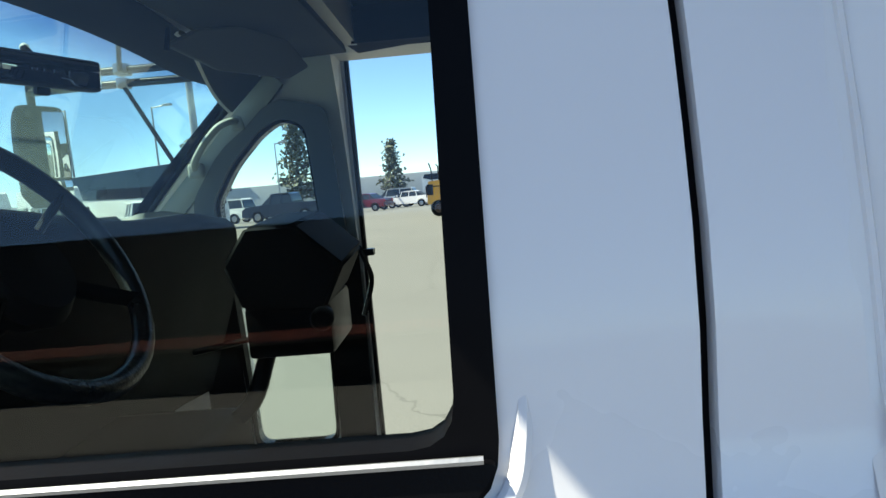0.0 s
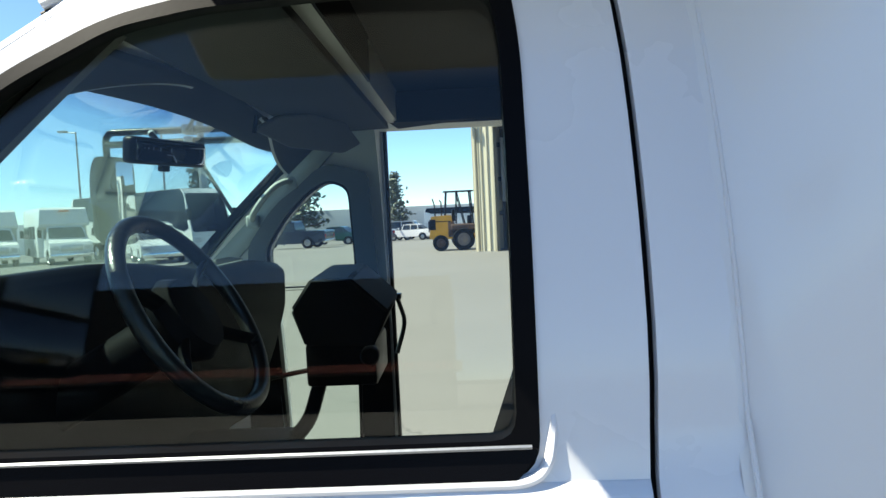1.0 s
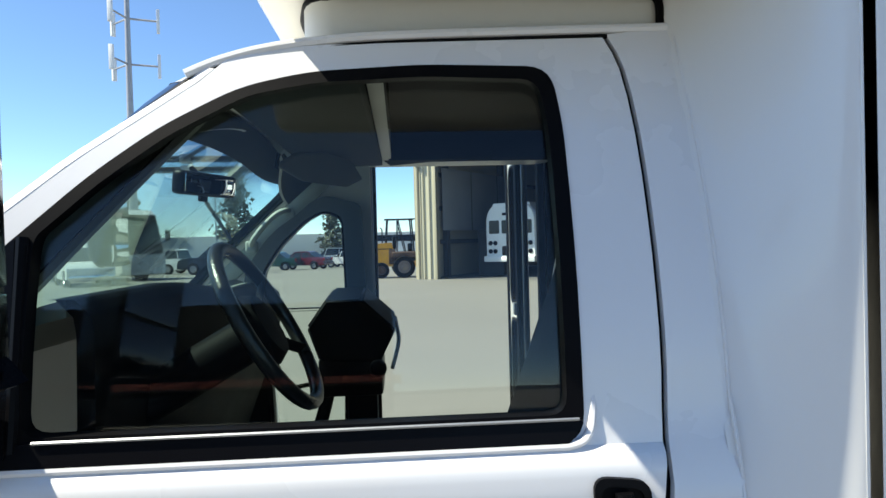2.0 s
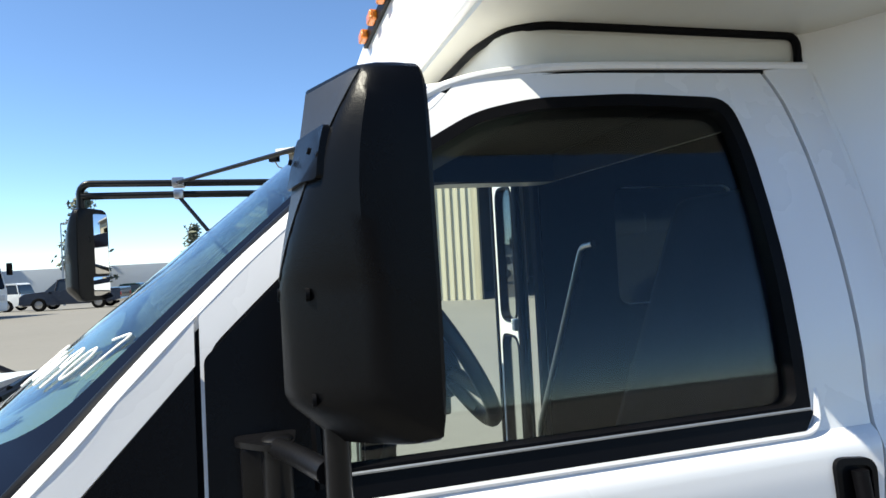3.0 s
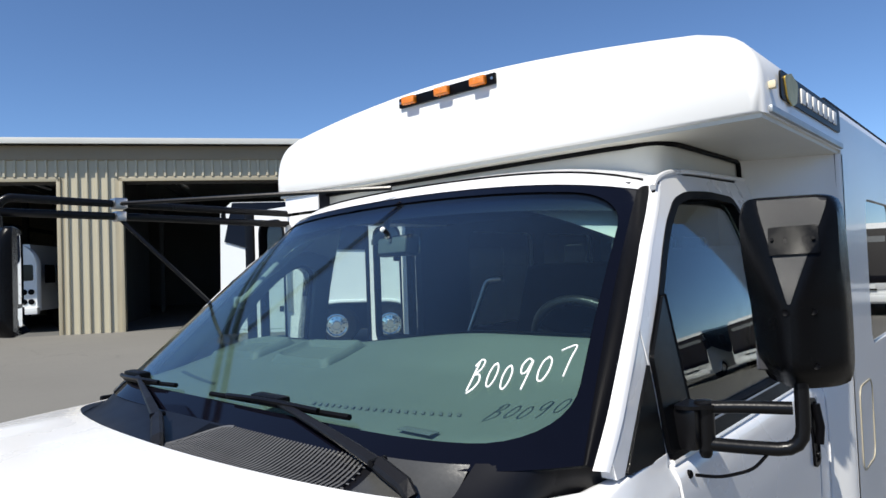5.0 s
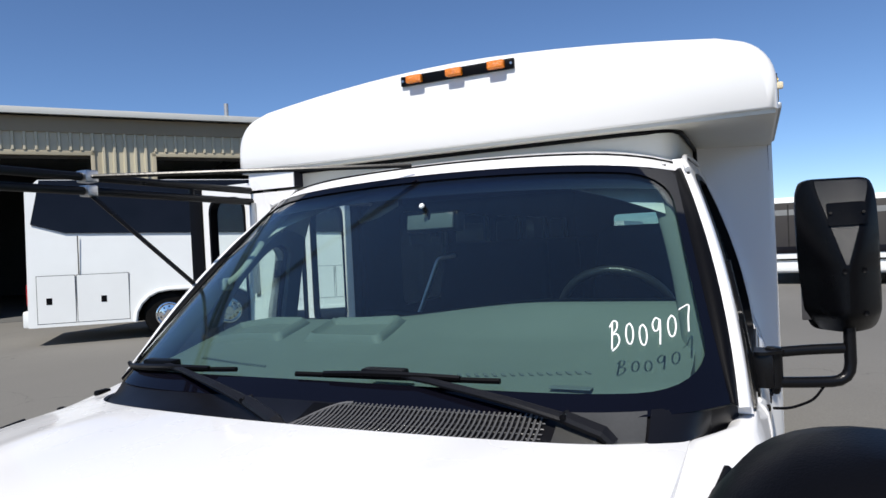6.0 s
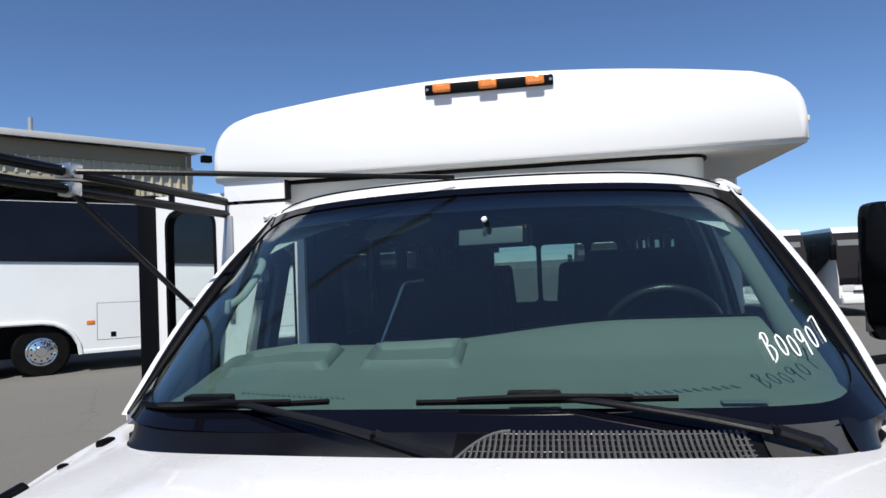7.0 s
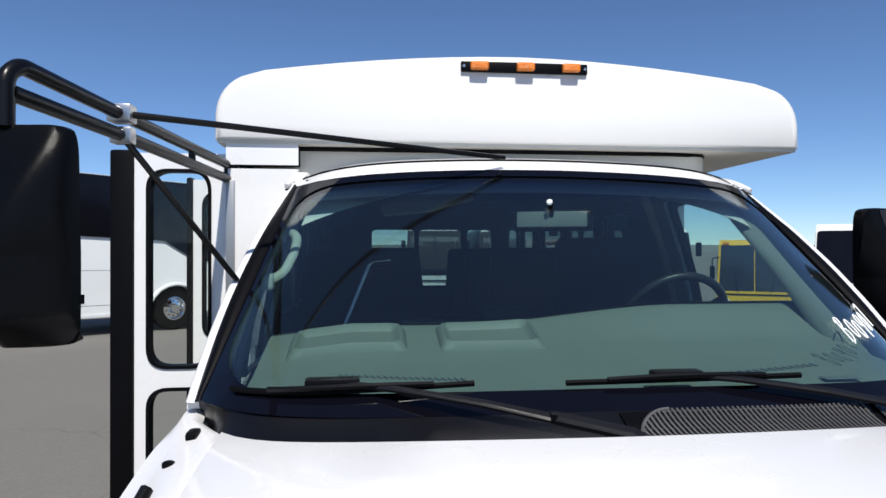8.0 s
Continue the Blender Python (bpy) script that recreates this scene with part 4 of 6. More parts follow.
# ---- office with a tiled eave, opposite the driver's side ----
OFFICE_L = 22.0
office = thing("office_building", "brown stucco office with a red tiled eave", "building", at=pose(-22.5, -24.0, 0.0))
office["kind"] = "structure"
OFFICE_WINDOWS = [1.2 + 2.7 * i for i in range(7)]
part("front_wall", plate([(0, -0.5), (OFFICE_L, -0.5), (OFFICE_L, 2.5), (0, 2.5)], [[(x, 0.7), (x + 1.7, 0.7), (x + 1.7, 2.0), (x, 2.0)] for x in OFFICE_WINDOWS], lambda a, b: Vector((a, -1.2, b)), (0, -0.2, 0)), STUCCO, office)
part("side_wall", box((0, -9, -0.5), (0.2, -1.5, 9.4)), STUCCO, office)
part("side_wall", box((OFFICE_L - 0.2, -9, -0.5), (OFFICE_L, -1.5, 9.4)), STUCCO, office)
part("back_wall", box((0, -9.2, -0.5), (OFFICE_L, -9, 9.4)), STUCCO, office)
for x in OFFICE_WINDOWS:
    part("window", box((x, -1.32, 0.7), (x + 1.7, -1.29, 2.0)), CARGLASS, office)
# unseen wall above the eave, added to darken reflections in the door glass
part("upper_wall", box((0, -1.5, 2.5), (OFFICE_L, -1.3, 9.5)), STUCCO, office)
part("soffit", box((-0.4, -1.2, 2.37), (OFFICE_L + 0.4, -0.05, 2.44)), FASCIA, office)
part("roof_deck", plate([(-0.4, 0.0), (OFFICE_L + 0.4, 0.0), (OFFICE_L + 0.4, -1.3), (-0.4, -1.3)], (), lambda a, b: Vector((a, b, 2.45 - b * 0.5)), (0, 0, 0.04)), FASCIA, office)
part("flat_roof", box((0, -9, 9.4), (OFFICE_L, -1.5, 9.48)), ROOFING, office)


def tile_mesh():
    made = bmesh.new()
    n = 7
    rows = []
    for y, r, z in ((0.06, 0.115, 0.0), (-0.42, 0.095, 0.21)):
        rows.append([made.verts.new((math.cos(math.pi * k / (n - 1)) * r, y, z + math.sin(math.pi * k / (n - 1)) * r * 0.75)) for k in range(n)])
        rows.append([made.verts.new((math.cos(math.pi * k / (n - 1)) * r * 0.85, y, z + math.sin(math.pi * k / (n - 1)) * r * 0.55)) for k in range(n)])
    a, ai, b, bi = rows
    for k in range(n - 1):
        made.faces.new((a[k], a[k + 1], b[k + 1], b[k])), made.faces.new((ai[k + 1], ai[k], bi[k], bi[k + 1])), made.faces.new((a[k + 1], a[k], ai[k], ai[k + 1]))
    bmesh.ops.recalc_face_normals(made, faces=made.faces[:])
    return finish("roof_tile", made, TILE)


# ---- the shuttle bus: nose towards -x, driver's side towards -y ----
def cab_y(z):
    """Half width of the cab at a height."""
    if z >= 1.373:
        k = min(1.0, max(0.0, (z - 1.41) / 0.64))
        return 0.983 - 0.277 * (z - 1.412) + 0.030 * 4 * k * (1 - k)
    zs, ys = (0.40, 0.60, 0.90, 1.20, 1.31, 1.345, 1.360, 1.373), (0.95, 0.99, 1.03, 1.03, 1.024, 1.018, 1.011, 0.994)
    return float(np.interp(z, zs, ys))


def glass_x(y, z):
    """The windshield's curved face."""
    u = abs(y) / (0.983 - 0.277 * (z - 1.412))
    wrap = 0.146 + 0.070 * (max(0.0, 2.0 - z) / 0.565) ** 2.2
    return -1.02 + 1.22 * (z - 1.62) + wrap * (u / 0.965) ** 6.5


def left(off=0.0):
    return lambda a, b: Vector((a, -(cab_y(b) + off), b))


def right(off=0.0):
    return lambda a, b: Vector((a, cab_y(b) + off, b))


CAULK = mat("grey_caulk", (0.76, 0.76, 0.76), 0.6, vary=0.06, size=12, fine=80, bump=0.2)
bus = thing("shuttle_bus", "white cutaway shuttle bus with black mirrors and an open entry door", "bus")

def post_x(z):
    """Where the windshield post starts, seen from the side."""
    return float(np.interp(z, (1.40, 1.435, 1.50, 1.55, 1.625, 1.67, 1.725, 1.81, 1.845, 1.92, 1.99, 2.004), (-1.074, -1.039, -0.974, -0.929, -0.856, -0.809, -0.752, -0.654, -0.614, -0.512, -0.420, -0.405)))


PILLAR = [(post_x(z) + 0.038, z) for z in (1.655, 1.70, 1.76, 1.81, 1.86, 1.93, 2.004)]
DOOR_BACK = [(0.333, 2.065), (0.346, 2.035), (0.354, 2.0), (0.359, 1.947), (0.362, 1.88), (0.363, 1.80), (0.363, 1.67), (0.362, 1.547), (0.360, 1.48), (0.357, 1.426), (0.353, 1.373)]
OPENING = soften([(-0.775, 1.378), (0.230, 1.378), (0.234, 1.66), (0.236, 1.90), (0.226, 2.006), (0.0, 2.012), (-0.20, 2.0), (-0.318, 1.972), (-0.445, 1.900), (-0.546, 1.820), (-0.648, 1.722), (-0.735, 1.641), (-0.775, 1.602)], 0.045, 5)
PANE = soften([(-0.622, 1.42), (0.204, 1.42), (0.208, 1.66), (0.210, 1.90), (0.200, 1.980), (0.0, 1.988), (-0.19, 1.978), (-0.305, 1.955), (-0.430, 1.884), (-0.530, 1.806), (-0.618, 1.722), (-0.622, 1.70)], 0.03, 4)

# driver's door
door = part("driver_door", plate([(-0.785, 1.373), (-0.785, 1.662), *PILLAR[1:], (-0.33, 2.042), (-0.18, 2.054), (0.0, 2.058), *DOOR_BACK], [OPENING], left(), (0, 0.04, 0), fine=0.08), WHITE, bus, "white driver's door with a black window surround")
part("lower_panel", sheet(lambda u, v: (lambda z: Vector((-0.785 + u * (float(np.interp(z, (0.45, 1.0, 1.263, 1.373), (0.30, 0.322, 0.338, 0.353))) + 0.785), -cab_y(z), z)))(1.373 - 0.92 * v**1.8), 8, 34, (0, 0.03, 0)), WHITE, door)
part("door_liner", sheet(lambda u, v: Vector((-0.77 + 1.09 * u, -cab_y(1.37 - 0.88 * v) + 0.045 + 0.02 * math.sin(v * 3.1), 1.37 - 0.88 * v)), 6, 16, (0, 0.012, 0)), DARKTRIM, door, "moulded door liner, near-black for the cab's shade")
part("frame_liner", plate([(-0.76, 1.376), (-0.60, 1.81), (-0.41, 1.985), (-0.18, 2.035), (0.0, 2.04), (0.32, 2.035), (0.345, 1.8), (0.34, 1.376)], [OPENING], left(-0.044), (0, 0.006, 0), fine=0.1), TRIM, door)
part("window_gasket", plate(OPENING, [PANE], left(0.003), (0, 0.03, 0), fine=0.1), RUBBER, door, "black rubber window gasket")
part("belt_strip", plate(soften([(-0.775, 1.376), (0.200, 1.376), (0.232, 1.412), (-0.775, 1.414)], 0.012), (), left(0.010), (0, 0.012, 0), fine=0.2), BLACK, door, "black belt strip under the glass")
part("window_lip", tube([left(o)(x, z) for x, z, o in ((-0.775, 1.374, 0.004), (-0.4, 1.374, 0.004), (0.0, 1.374, 0.004), (0.205, 1.374, 0.004), (0.228, 1.380, 0.003), (0.241, 1.398, 0.001), (0.247, 1.43, -0.004), (0.250, 1.48, -0.012))], 0.007, 8, 0.02), WHITE, door, "rounded white lip under the window")
part("belt_lip", tube([left(0.012)(-0.60 + 0.82 * i / 8, 1.415) for i in range(9)], 0.0028, 6), ALU, door, "bright lip along the belt strip")


def door_glass(u, v):
    """The curved side glass, row by row from the belt to the roof."""
    z = 1.412 + 0.580 * v
    x0 = float(np.interp(z, (1.42, 1.722, 1.806, 1.884, 1.955, 1.978, 1.992), (-0.630, -0.627, -0.538, -0.438, -0.315, -0.20, -0.05)))
    x1 = float(np.interp(z, (1.42, 1.90, 1.98, 1.992), (0.214, 0.218, 0.208, 0.12)))
    return left(-0.018)(x0 + (x1 - x0) * u, z)


part("pane", sheet(door_glass, 12, 40, (0, 0.004, 0)), CLEAR, door, "lightly tinted curved door glass", 60)
part("sail_panel", plate(soften([(-0.779, 1.392), (-0.636, 1.392), (-0.644, 1.720), (-0.779, 1.594)], 0.008), (), left(0.012), (0, 0.014, 0)), GRAINED, door, "black textured corner panel under the mirror")
part("window_bar", tube([left(0.006)(-0.632, 1.40), left(0.006)(-0.636, 1.72)], 0.009, 8), BLACK, door)
handle_o = soften([(0.230, 1.335), (0.320, 1.326), (0.314, 1.112), (0.240, 1.112)], 0.026, 5)
handle = part("door_handle", plate(handle_o, [soften([(0.241, 1.322), (0.309, 1.315), (0.304, 1.125), (0.250, 1.125)], 0.02, 4)], left(0.008), (0, 0.02, 0)), BLACK, door, "black plastic door handle")
part("handle_cup", plate(soften([(0.239, 1.324), (0.311, 1.316), (0.306, 1.123), (0.248, 1.123)], 0.02, 4), (), left(0.003), (0, 0.012, 0)), RUBBER, handle)
part("pull", tube([left(0.013)(0.275, 1.312), left(0.020)(0.277, 1.24), left(0.013)(0.276, 1.185)], 0.014, 10), BLACK, handle)
part("lock", lathe([(0.010, 0), (0.010, 0.012), (0.008, 0.014)], (0, -1, 0), (0.278, -1.030, 1.148), 14), SATIN, door)

# panel behind the door, with the seal to the body
part("rear_cab_panel", plate([(x + 0.010, z) for x, z in DOOR_BACK] + [(0.350, 1.20), (0.333, 0.9), (0.31, 0.5), (0.47, 0.5), (0.47, 1.373), (0.47, 2.085), (0.343, 2.072)], (), left(), (0, 0.03, 0), fine=0.06), WHITE, bus)
part("door_gap", plate([(x - 0.006, z) for x, z in DOOR_BACK] + [(0.340, 1.20), (0.325, 0.9)] + [(0.345, 0.9), (0.36, 1.20)] + [(x + 0.012, z) for x, z in reversed(DOOR_BACK)], (), left(-0.016), (0, 0.02, 0), fine=0.06), RUBBER, bus, "black rubber seal in the door gap")
part("body_joint", tube([left(0.002)(0.468, 0.5 + 1.57 * i / 20) for i in range(21)], 0.0032, 6), CAULK, bus, "bead of grey caulk between cab and body")
# front corner below the windshield post
part("cowl_side", plate([(-0.792, 1.656), (post_x(1.54) + 0.038, 1.54), (post_x(1.43) + 0.038, 1.43), (-1.0, 1.396), (-0.970, 1.396), (-0.792, 1.584)], (), left(), (0, 0.04, 0)), WHITE, bus)
part("post_gap", plate([(-0.803, 1.39), (-0.772, 1.39), (-0.772, 1.668), (-0.803, 1.638)], (), left(-0.012), (0, 0.02, 0)), RUBBER, bus)
part("fender_gap", sheet(lambda u, v: Vector((-0.80 + 0.02 * u, -cab_y(1.39 - 0.85 * v) + 0.014, 1.39 - 0.85 * v)), 1, 20, (0, 0.01, 0)), RUBBER, bus, "dark gap between fender and door")
part("cowl_corner_panel", plate(soften([(-0.966, 1.397), (-0.793, 1.390), (-0.793, 1.582)], 0.006), (), left(0.006), (0, 0.014, 0)), GRAINED, bus, "black textured corner panel")
for name, s in (("driver_fender", -1), ("passenger_fender", 1)):
    def fender(u, v, s=s):
        x = -0.792 - u * 1.42
        z0 = 1.399 - 0.040 * u - 0.135 * u * u
        top_y = 0.995 - 0.06 * u**2
        in_y = float(np.interp(u, (0, 0.19, 0.23, 0.26, 0.35, 0.6, 1), (0.985, 0.955, 0.915, 0.868, 0.860, 0.855, 0.79)))
        if v < 0.35:
            k = v / 0.35
            y = in_y + (top_y - in_y) * k
            z = z0 - 0.045 * k**2.2 * min(1, max(0.04, (u - 0.12) / 0.3))
        else:
            k = (v - 0.35) / 0.65
            z = z0 - 0.045 * min(1, max(0.04, (u - 0.12) / 0.3)) - k**1.4 * 0.75
            y = max(top_y, cab_y(z) - 0.06 * u**2 - 0.004) if k > 0 else top_y
        if u > 0.85:
            y -= (u - 0.85) ** 2 * 5
        return Vector((x, s * y, z))
    part("fender", sheet(fender, 26, 22, (0, -s * 0.02, -0.01)), WHITE, bus)
# hood
def hood_edge(y):
    return -1.45 + 0.19 * (abs(y) / 0.87) ** 2.4 + 0.10 * (abs(y) / 0.87) ** 10 + 1.0 * max(0.0, abs(y) - 0.87)


def hood(u, v):
    y = (u * 2 - 1) * 0.868 * (1 - 0.10 * v * v)
    x = hood_edge(y) + v * (-2.22 - hood_edge(y))
    z = 1.428 - 0.047 * abs(y / 0.87) ** 2.7 - 0.035 * v - 0.05 * v * v - 0.10 * v**6
    z += 0.012 * math.exp(-((abs(y) - 0.52) / 0.07) ** 2) * min(1, v * 4)
    return Vector((x, y, z))


part("hood", sheet(hood, 40, 24, (0, 0, -0.02)), WHITE, bus, "white hood with a raised crease on either side")
part("hood_nose", box((-2.30, -0.80, 0.55), (-2.16, 0.80, 1.20), 0.05, seg=3), WHITE, bus)
part("radiator_grille", box((-2.325, -0.55, 0.80), (-2.30, 0.55, 1.12), 0.01), BLACK, bus)
part("front_bumper", box((-2.42, -0.95, 0.42), (-2.24, 0.95, 0.66), 0.04, seg=3), CHROME, bus)
for y in (-0.70, 0.70):
    part("headlamp", box((-2.33, y - 0.11, 0.88), (-2.29, y + 0.11, 1.08), 0.015), LAMPGLASS, bus)
# cowl between hood and glass
def cowl(u, v):
    y = (u * 2 - 1) * (0.955 + 0.004 * v)
    g = Vector((glass_x(y, 1.435), y, 1.435))
    h = Vector((hood_edge(y) - 0.02, y, 1.398 - 0.024 * (y / 0.87) ** 2))
    p = g.lerp(h, v)
    p.z -= 0.018 * math.sin(v * math.pi)
    return p


COWLPLASTIC = mat("weathered_cowl_plastic", (0.006, 0.006, 0.008), 0.33, spec=0.3, vary=0.25, size=7, fine=300, bump=0.02)
# grey base paints the glare of sun and sky on a black panel
GLOSSGREY = mat("glare_grey_plastic", (0.07, 0.07, 0.068), 0.20, spec=0.6, vary=0.25, size=6, fine=120, bump=0.03)
cowl_panel = part("cowl_panel", sheet(cowl, 64, 8, (0, 0, -0.03)), COWLPLASTIC, bus, "black plastic cowl with an air intake grille")
part("grille_well", sheet(lambda u, v: cowl(0.205 + 0.295 * u, 0.12 + 0.80 * v) + Vector((0, 0, 0.003)), 20, 3, (0, 0, 0.002)), RUBBER, cowl_panel)
bars = bmesh.new()


def grille_top(u):
    """The rounded end of the intake: how far from the glass it starts."""
    return 0.10 + (0.84 * (1 - math.cos(math.asin(min(1.0, (u - 0.44) / 0.06)))) if u > 0.44 else 0)


for i in range(50):
    u = 0.195 + 0.303 * i / 49
    v0 = grille_top(u)
    tube([cowl(u, v0 + (0.94 - v0) * k / 4) + Vector((0, 0, 0.0075)) for k in range(5)], 0.0030, 5, bm=bars)
for j in range(10):
    v = 0.12 + 0.82 * j / 9
    u1 = 0.44 + 0.06 * math.sin(math.acos(max(-1.0, 1 - (v - 0.10) / 0.84)))
    tube([cowl(0.19 + (u1 - 0.19) * k / 12, v) + Vector((0, 0, 0.0045)) for k in range(13)], 0.0018, 5, bm=bars)
tube([cowl(0.44 + 0.06 * math.sin(math.pi / 2 * k / 10), 0.10 + 0.84 * (1 - math.cos(math.pi / 2 * k / 10))) + Vector((0, 0, 0.008)) for k in range(11)], 0.004, 6, bm=bars)
part("lattice", bars, mat("grille_plastic", (0.11, 0.11, 0.112), 0.22, vary=0.15, size=9, fine=120, bump=0.1), cowl_panel, "glossy grey lattice of bars")
part("access_panel", sheet(lambda u, v: cowl(0.0875 + 0.090 * u, 0.06 + 0.93 * v) + Vector((0, 0, 0.006)), 10, 8, (0, 0, 0.003)), GLOSSGREY, cowl_panel, "glossy panel at the end of the cowl, glare painted as grey", 50)
part("end_moulding", sheet(lambda u, v: cowl(0.004 + 0.080 * u, 0.03 + 0.95 * v) + Vector((0, 0, 0.004 + 0.014 * math.sin(math.pi * min(1.0, v * 1.05)))), 12, 10, (0, 0, 0.003)), COWLPLASTIC, cowl_panel, "raised black moulding at the corner", 50)
part("corner_cap", box((-1.19, 0.915, 1.368), (-1.14, 0.94, 1.388), 0.008), RUBBER, cowl_panel)
part("fender_plug", lathe([(0.013, -0.004), (0.013, 0.004), (0.008, 0.007)], (0, 0, 1), fender(0.355, 0.22, 1), 14), RUBBER, bus)
for s, u0, u1 in ((-1, 0.345, 0.44), (1, 0.43, 0.56)):
    part("fender_bracket", tube([fender(u0 + (u1 - u0) * k / 6, 0.24 - 0.04 * k / 6, s) + Vector((0, 0, 0.005)) for k in range(7)], 0.016, 8, flat=0.5), BLACK, bus, "black bracket of the crossview mirror")

# windshield
def ws_top(u):
    return 2.048 - 0.046 * u * u - 0.012 * u**8


def ws_pt(u, v, off=0.0):
    zb, zt = 1.425, ws_top(u)
    z = zb + v * (zt - zb)
    y = u * (0.983 - 0.277 * (z - 1.412) - 0.030)
    return Vector((glass_x(y, z) - off, y, z + off * 0.7))


windshield = part("windshield", sheet(lambda a, b: ws_pt(a * 2 - 1, b), 120, 18, (0.006, 0, -0.003)), WINDSHIELD, bus, "green-tinted laminated windshield with a blue shade band")
part("frit_border", plate([(-0.999, 0.0), (0.999, 0.0), (0.999, 1.0), (-0.999, 1.0)], [soften([(-0.971, 0.066), (0.971, 0.066), (0.971, 0.965), (-0.971, 0.965)], 0.16, 9)], lambda a, b: ws_pt(a, b, 0.004), (0.002, 0, -0.001), fine=0.022), FRIT, windshield, "black painted border of the glass")
def curve_through(points, n=5):
    """A smooth line through a few points of the plane."""
    p = [points[0], *points, points[-1]]
    out = []
    for i in range(1, len(p) - 2):
        for k in range(n):
            t = k / n
            out.append(tuple(0.5 * (2 * p[i][j] + (p[i + 1][j] - p[i - 1][j]) * t + (2 * p[i - 1][j] - 5 * p[i][j] + 4 * p[i + 1][j] - p[i + 2][j]) * t * t + (3 * p[i][j] - p[i - 1][j] - 3 * p[i + 1][j] + p[i + 2][j]) * t**3) for j in (0, 1)))
    return out + [points[-1]]


# handwritten characters: strokes in a cell one wide and one high
HAND = {
    "B": [[(0.34, 0.92), (0.22, 0.50), (0.08, 0.02)], [(0.10, 0.84), (0.42, 1.00), (0.72, 0.90), (0.62, 0.66), (0.30, 0.52), (0.62, 0.46), (0.74, 0.22), (0.48, 0.02), (0.10, -0.06)]],
    "0": [[(0.62, 0.96), (0.34, 0.86), (0.16, 0.46), (0.22, 0.08), (0.48, 0.02), (0.74, 0.34), (0.80, 0.74), (0.62, 0.97), (0.48, 0.92)]],
    "9": [[(0.84, 0.86), (0.56, 1.00), (0.24, 0.80), (0.30, 0.52), (0.60, 0.54), (0.86, 0.88), (0.74, 0.46), (0.52, -0.06)]],
    "7": [[(0.10, 0.86), (0.50, 0.94), (1.00, 1.00), (0.72, 0.52), (0.46, -0.04)]],
}
bm = bmesh.new()
for i, letter in enumerate("B00907"):
    tall = (1.04, 0.84, 0.84, 1.0, 0.82, 1.06)[i]
    for stroke in HAND[letter]:
        line = []
        for cx, cy in curve_through(stroke):
            a, b = (i + 0.06 + 0.86 * cx) / 6, cy * tall
            y, z = -0.697 - 0.174 * a + 0.016 * b, 1.541 + 0.026 * a + 0.050 * b + 0.006 * math.sin(a * 9)
            line.append((glass_x(y, z) - 0.004, y, z + 0.003))
        tube(line, 0.0020, 6, bm=bm)
part("marker_number", bm, INK, windshield, "handwritten stock number in white marker")

# roof of the cab
def cab_roof(a, b):
    u = a * 2 - 1
    k = [(0.0, 0.006), (0.10, 0.030), (0.2, 0.045), (0.45, 0.05), (1.0, 0.05)]
    f = Vector((glass_x(u * 0.81, ws_top(u)), u * 0.812, ws_top(u)))
    e = Vector((0.47, u * 0.785, 2.118 - 0.035 * u * u))
    p = f.lerp(e, b)
    rise = float(np.interp(b, [0, 0.06, 0.14, 0.3, 1], [0.004, 0.036, 0.054, 0.052, 0.01])) * (1 - 0.55 * abs(u) ** 6)
    p.z += rise
    p.y *= 1 - 0.012 * math.sin(b * math.pi)
    return p


part("cab_roof", sheet(lambda a, b: cab_roof(a, 0.37 * b), 36, 12, (0, 0, -0.02)), WHITE, bus)
for a0 in (0.0, 0.945):
    part("flank_lining", sheet(lambda a, b, a0=a0: cab_roof(a0 + 0.055 * a, 0.37 + 0.63 * b) + Vector((0, 0, -0.024)), 4, 10, (0, 0, -0.004)), LINING, bus)
    part("roof_flank", sheet(lambda a, b, a0=a0: cab_roof(a0 + 0.055 * a, 0.37 + 0.63 * b), 4, 10, (0, 0, -0.02)), WHITE, bus)
part("roof_seam", tube([cab_roof(0.02 + 0.96 * i / 24, 0.075) + Vector((-0.001, 0, 0.002)) for i in range(25)], 0.004, 6), RUBBER, bus)
part("header_trim", tube([ws_pt(-0.995 + 1.99 * i / 24, 1.0, 0.002) for i in range(25)], 0.004, 6), RUBBER, bus)
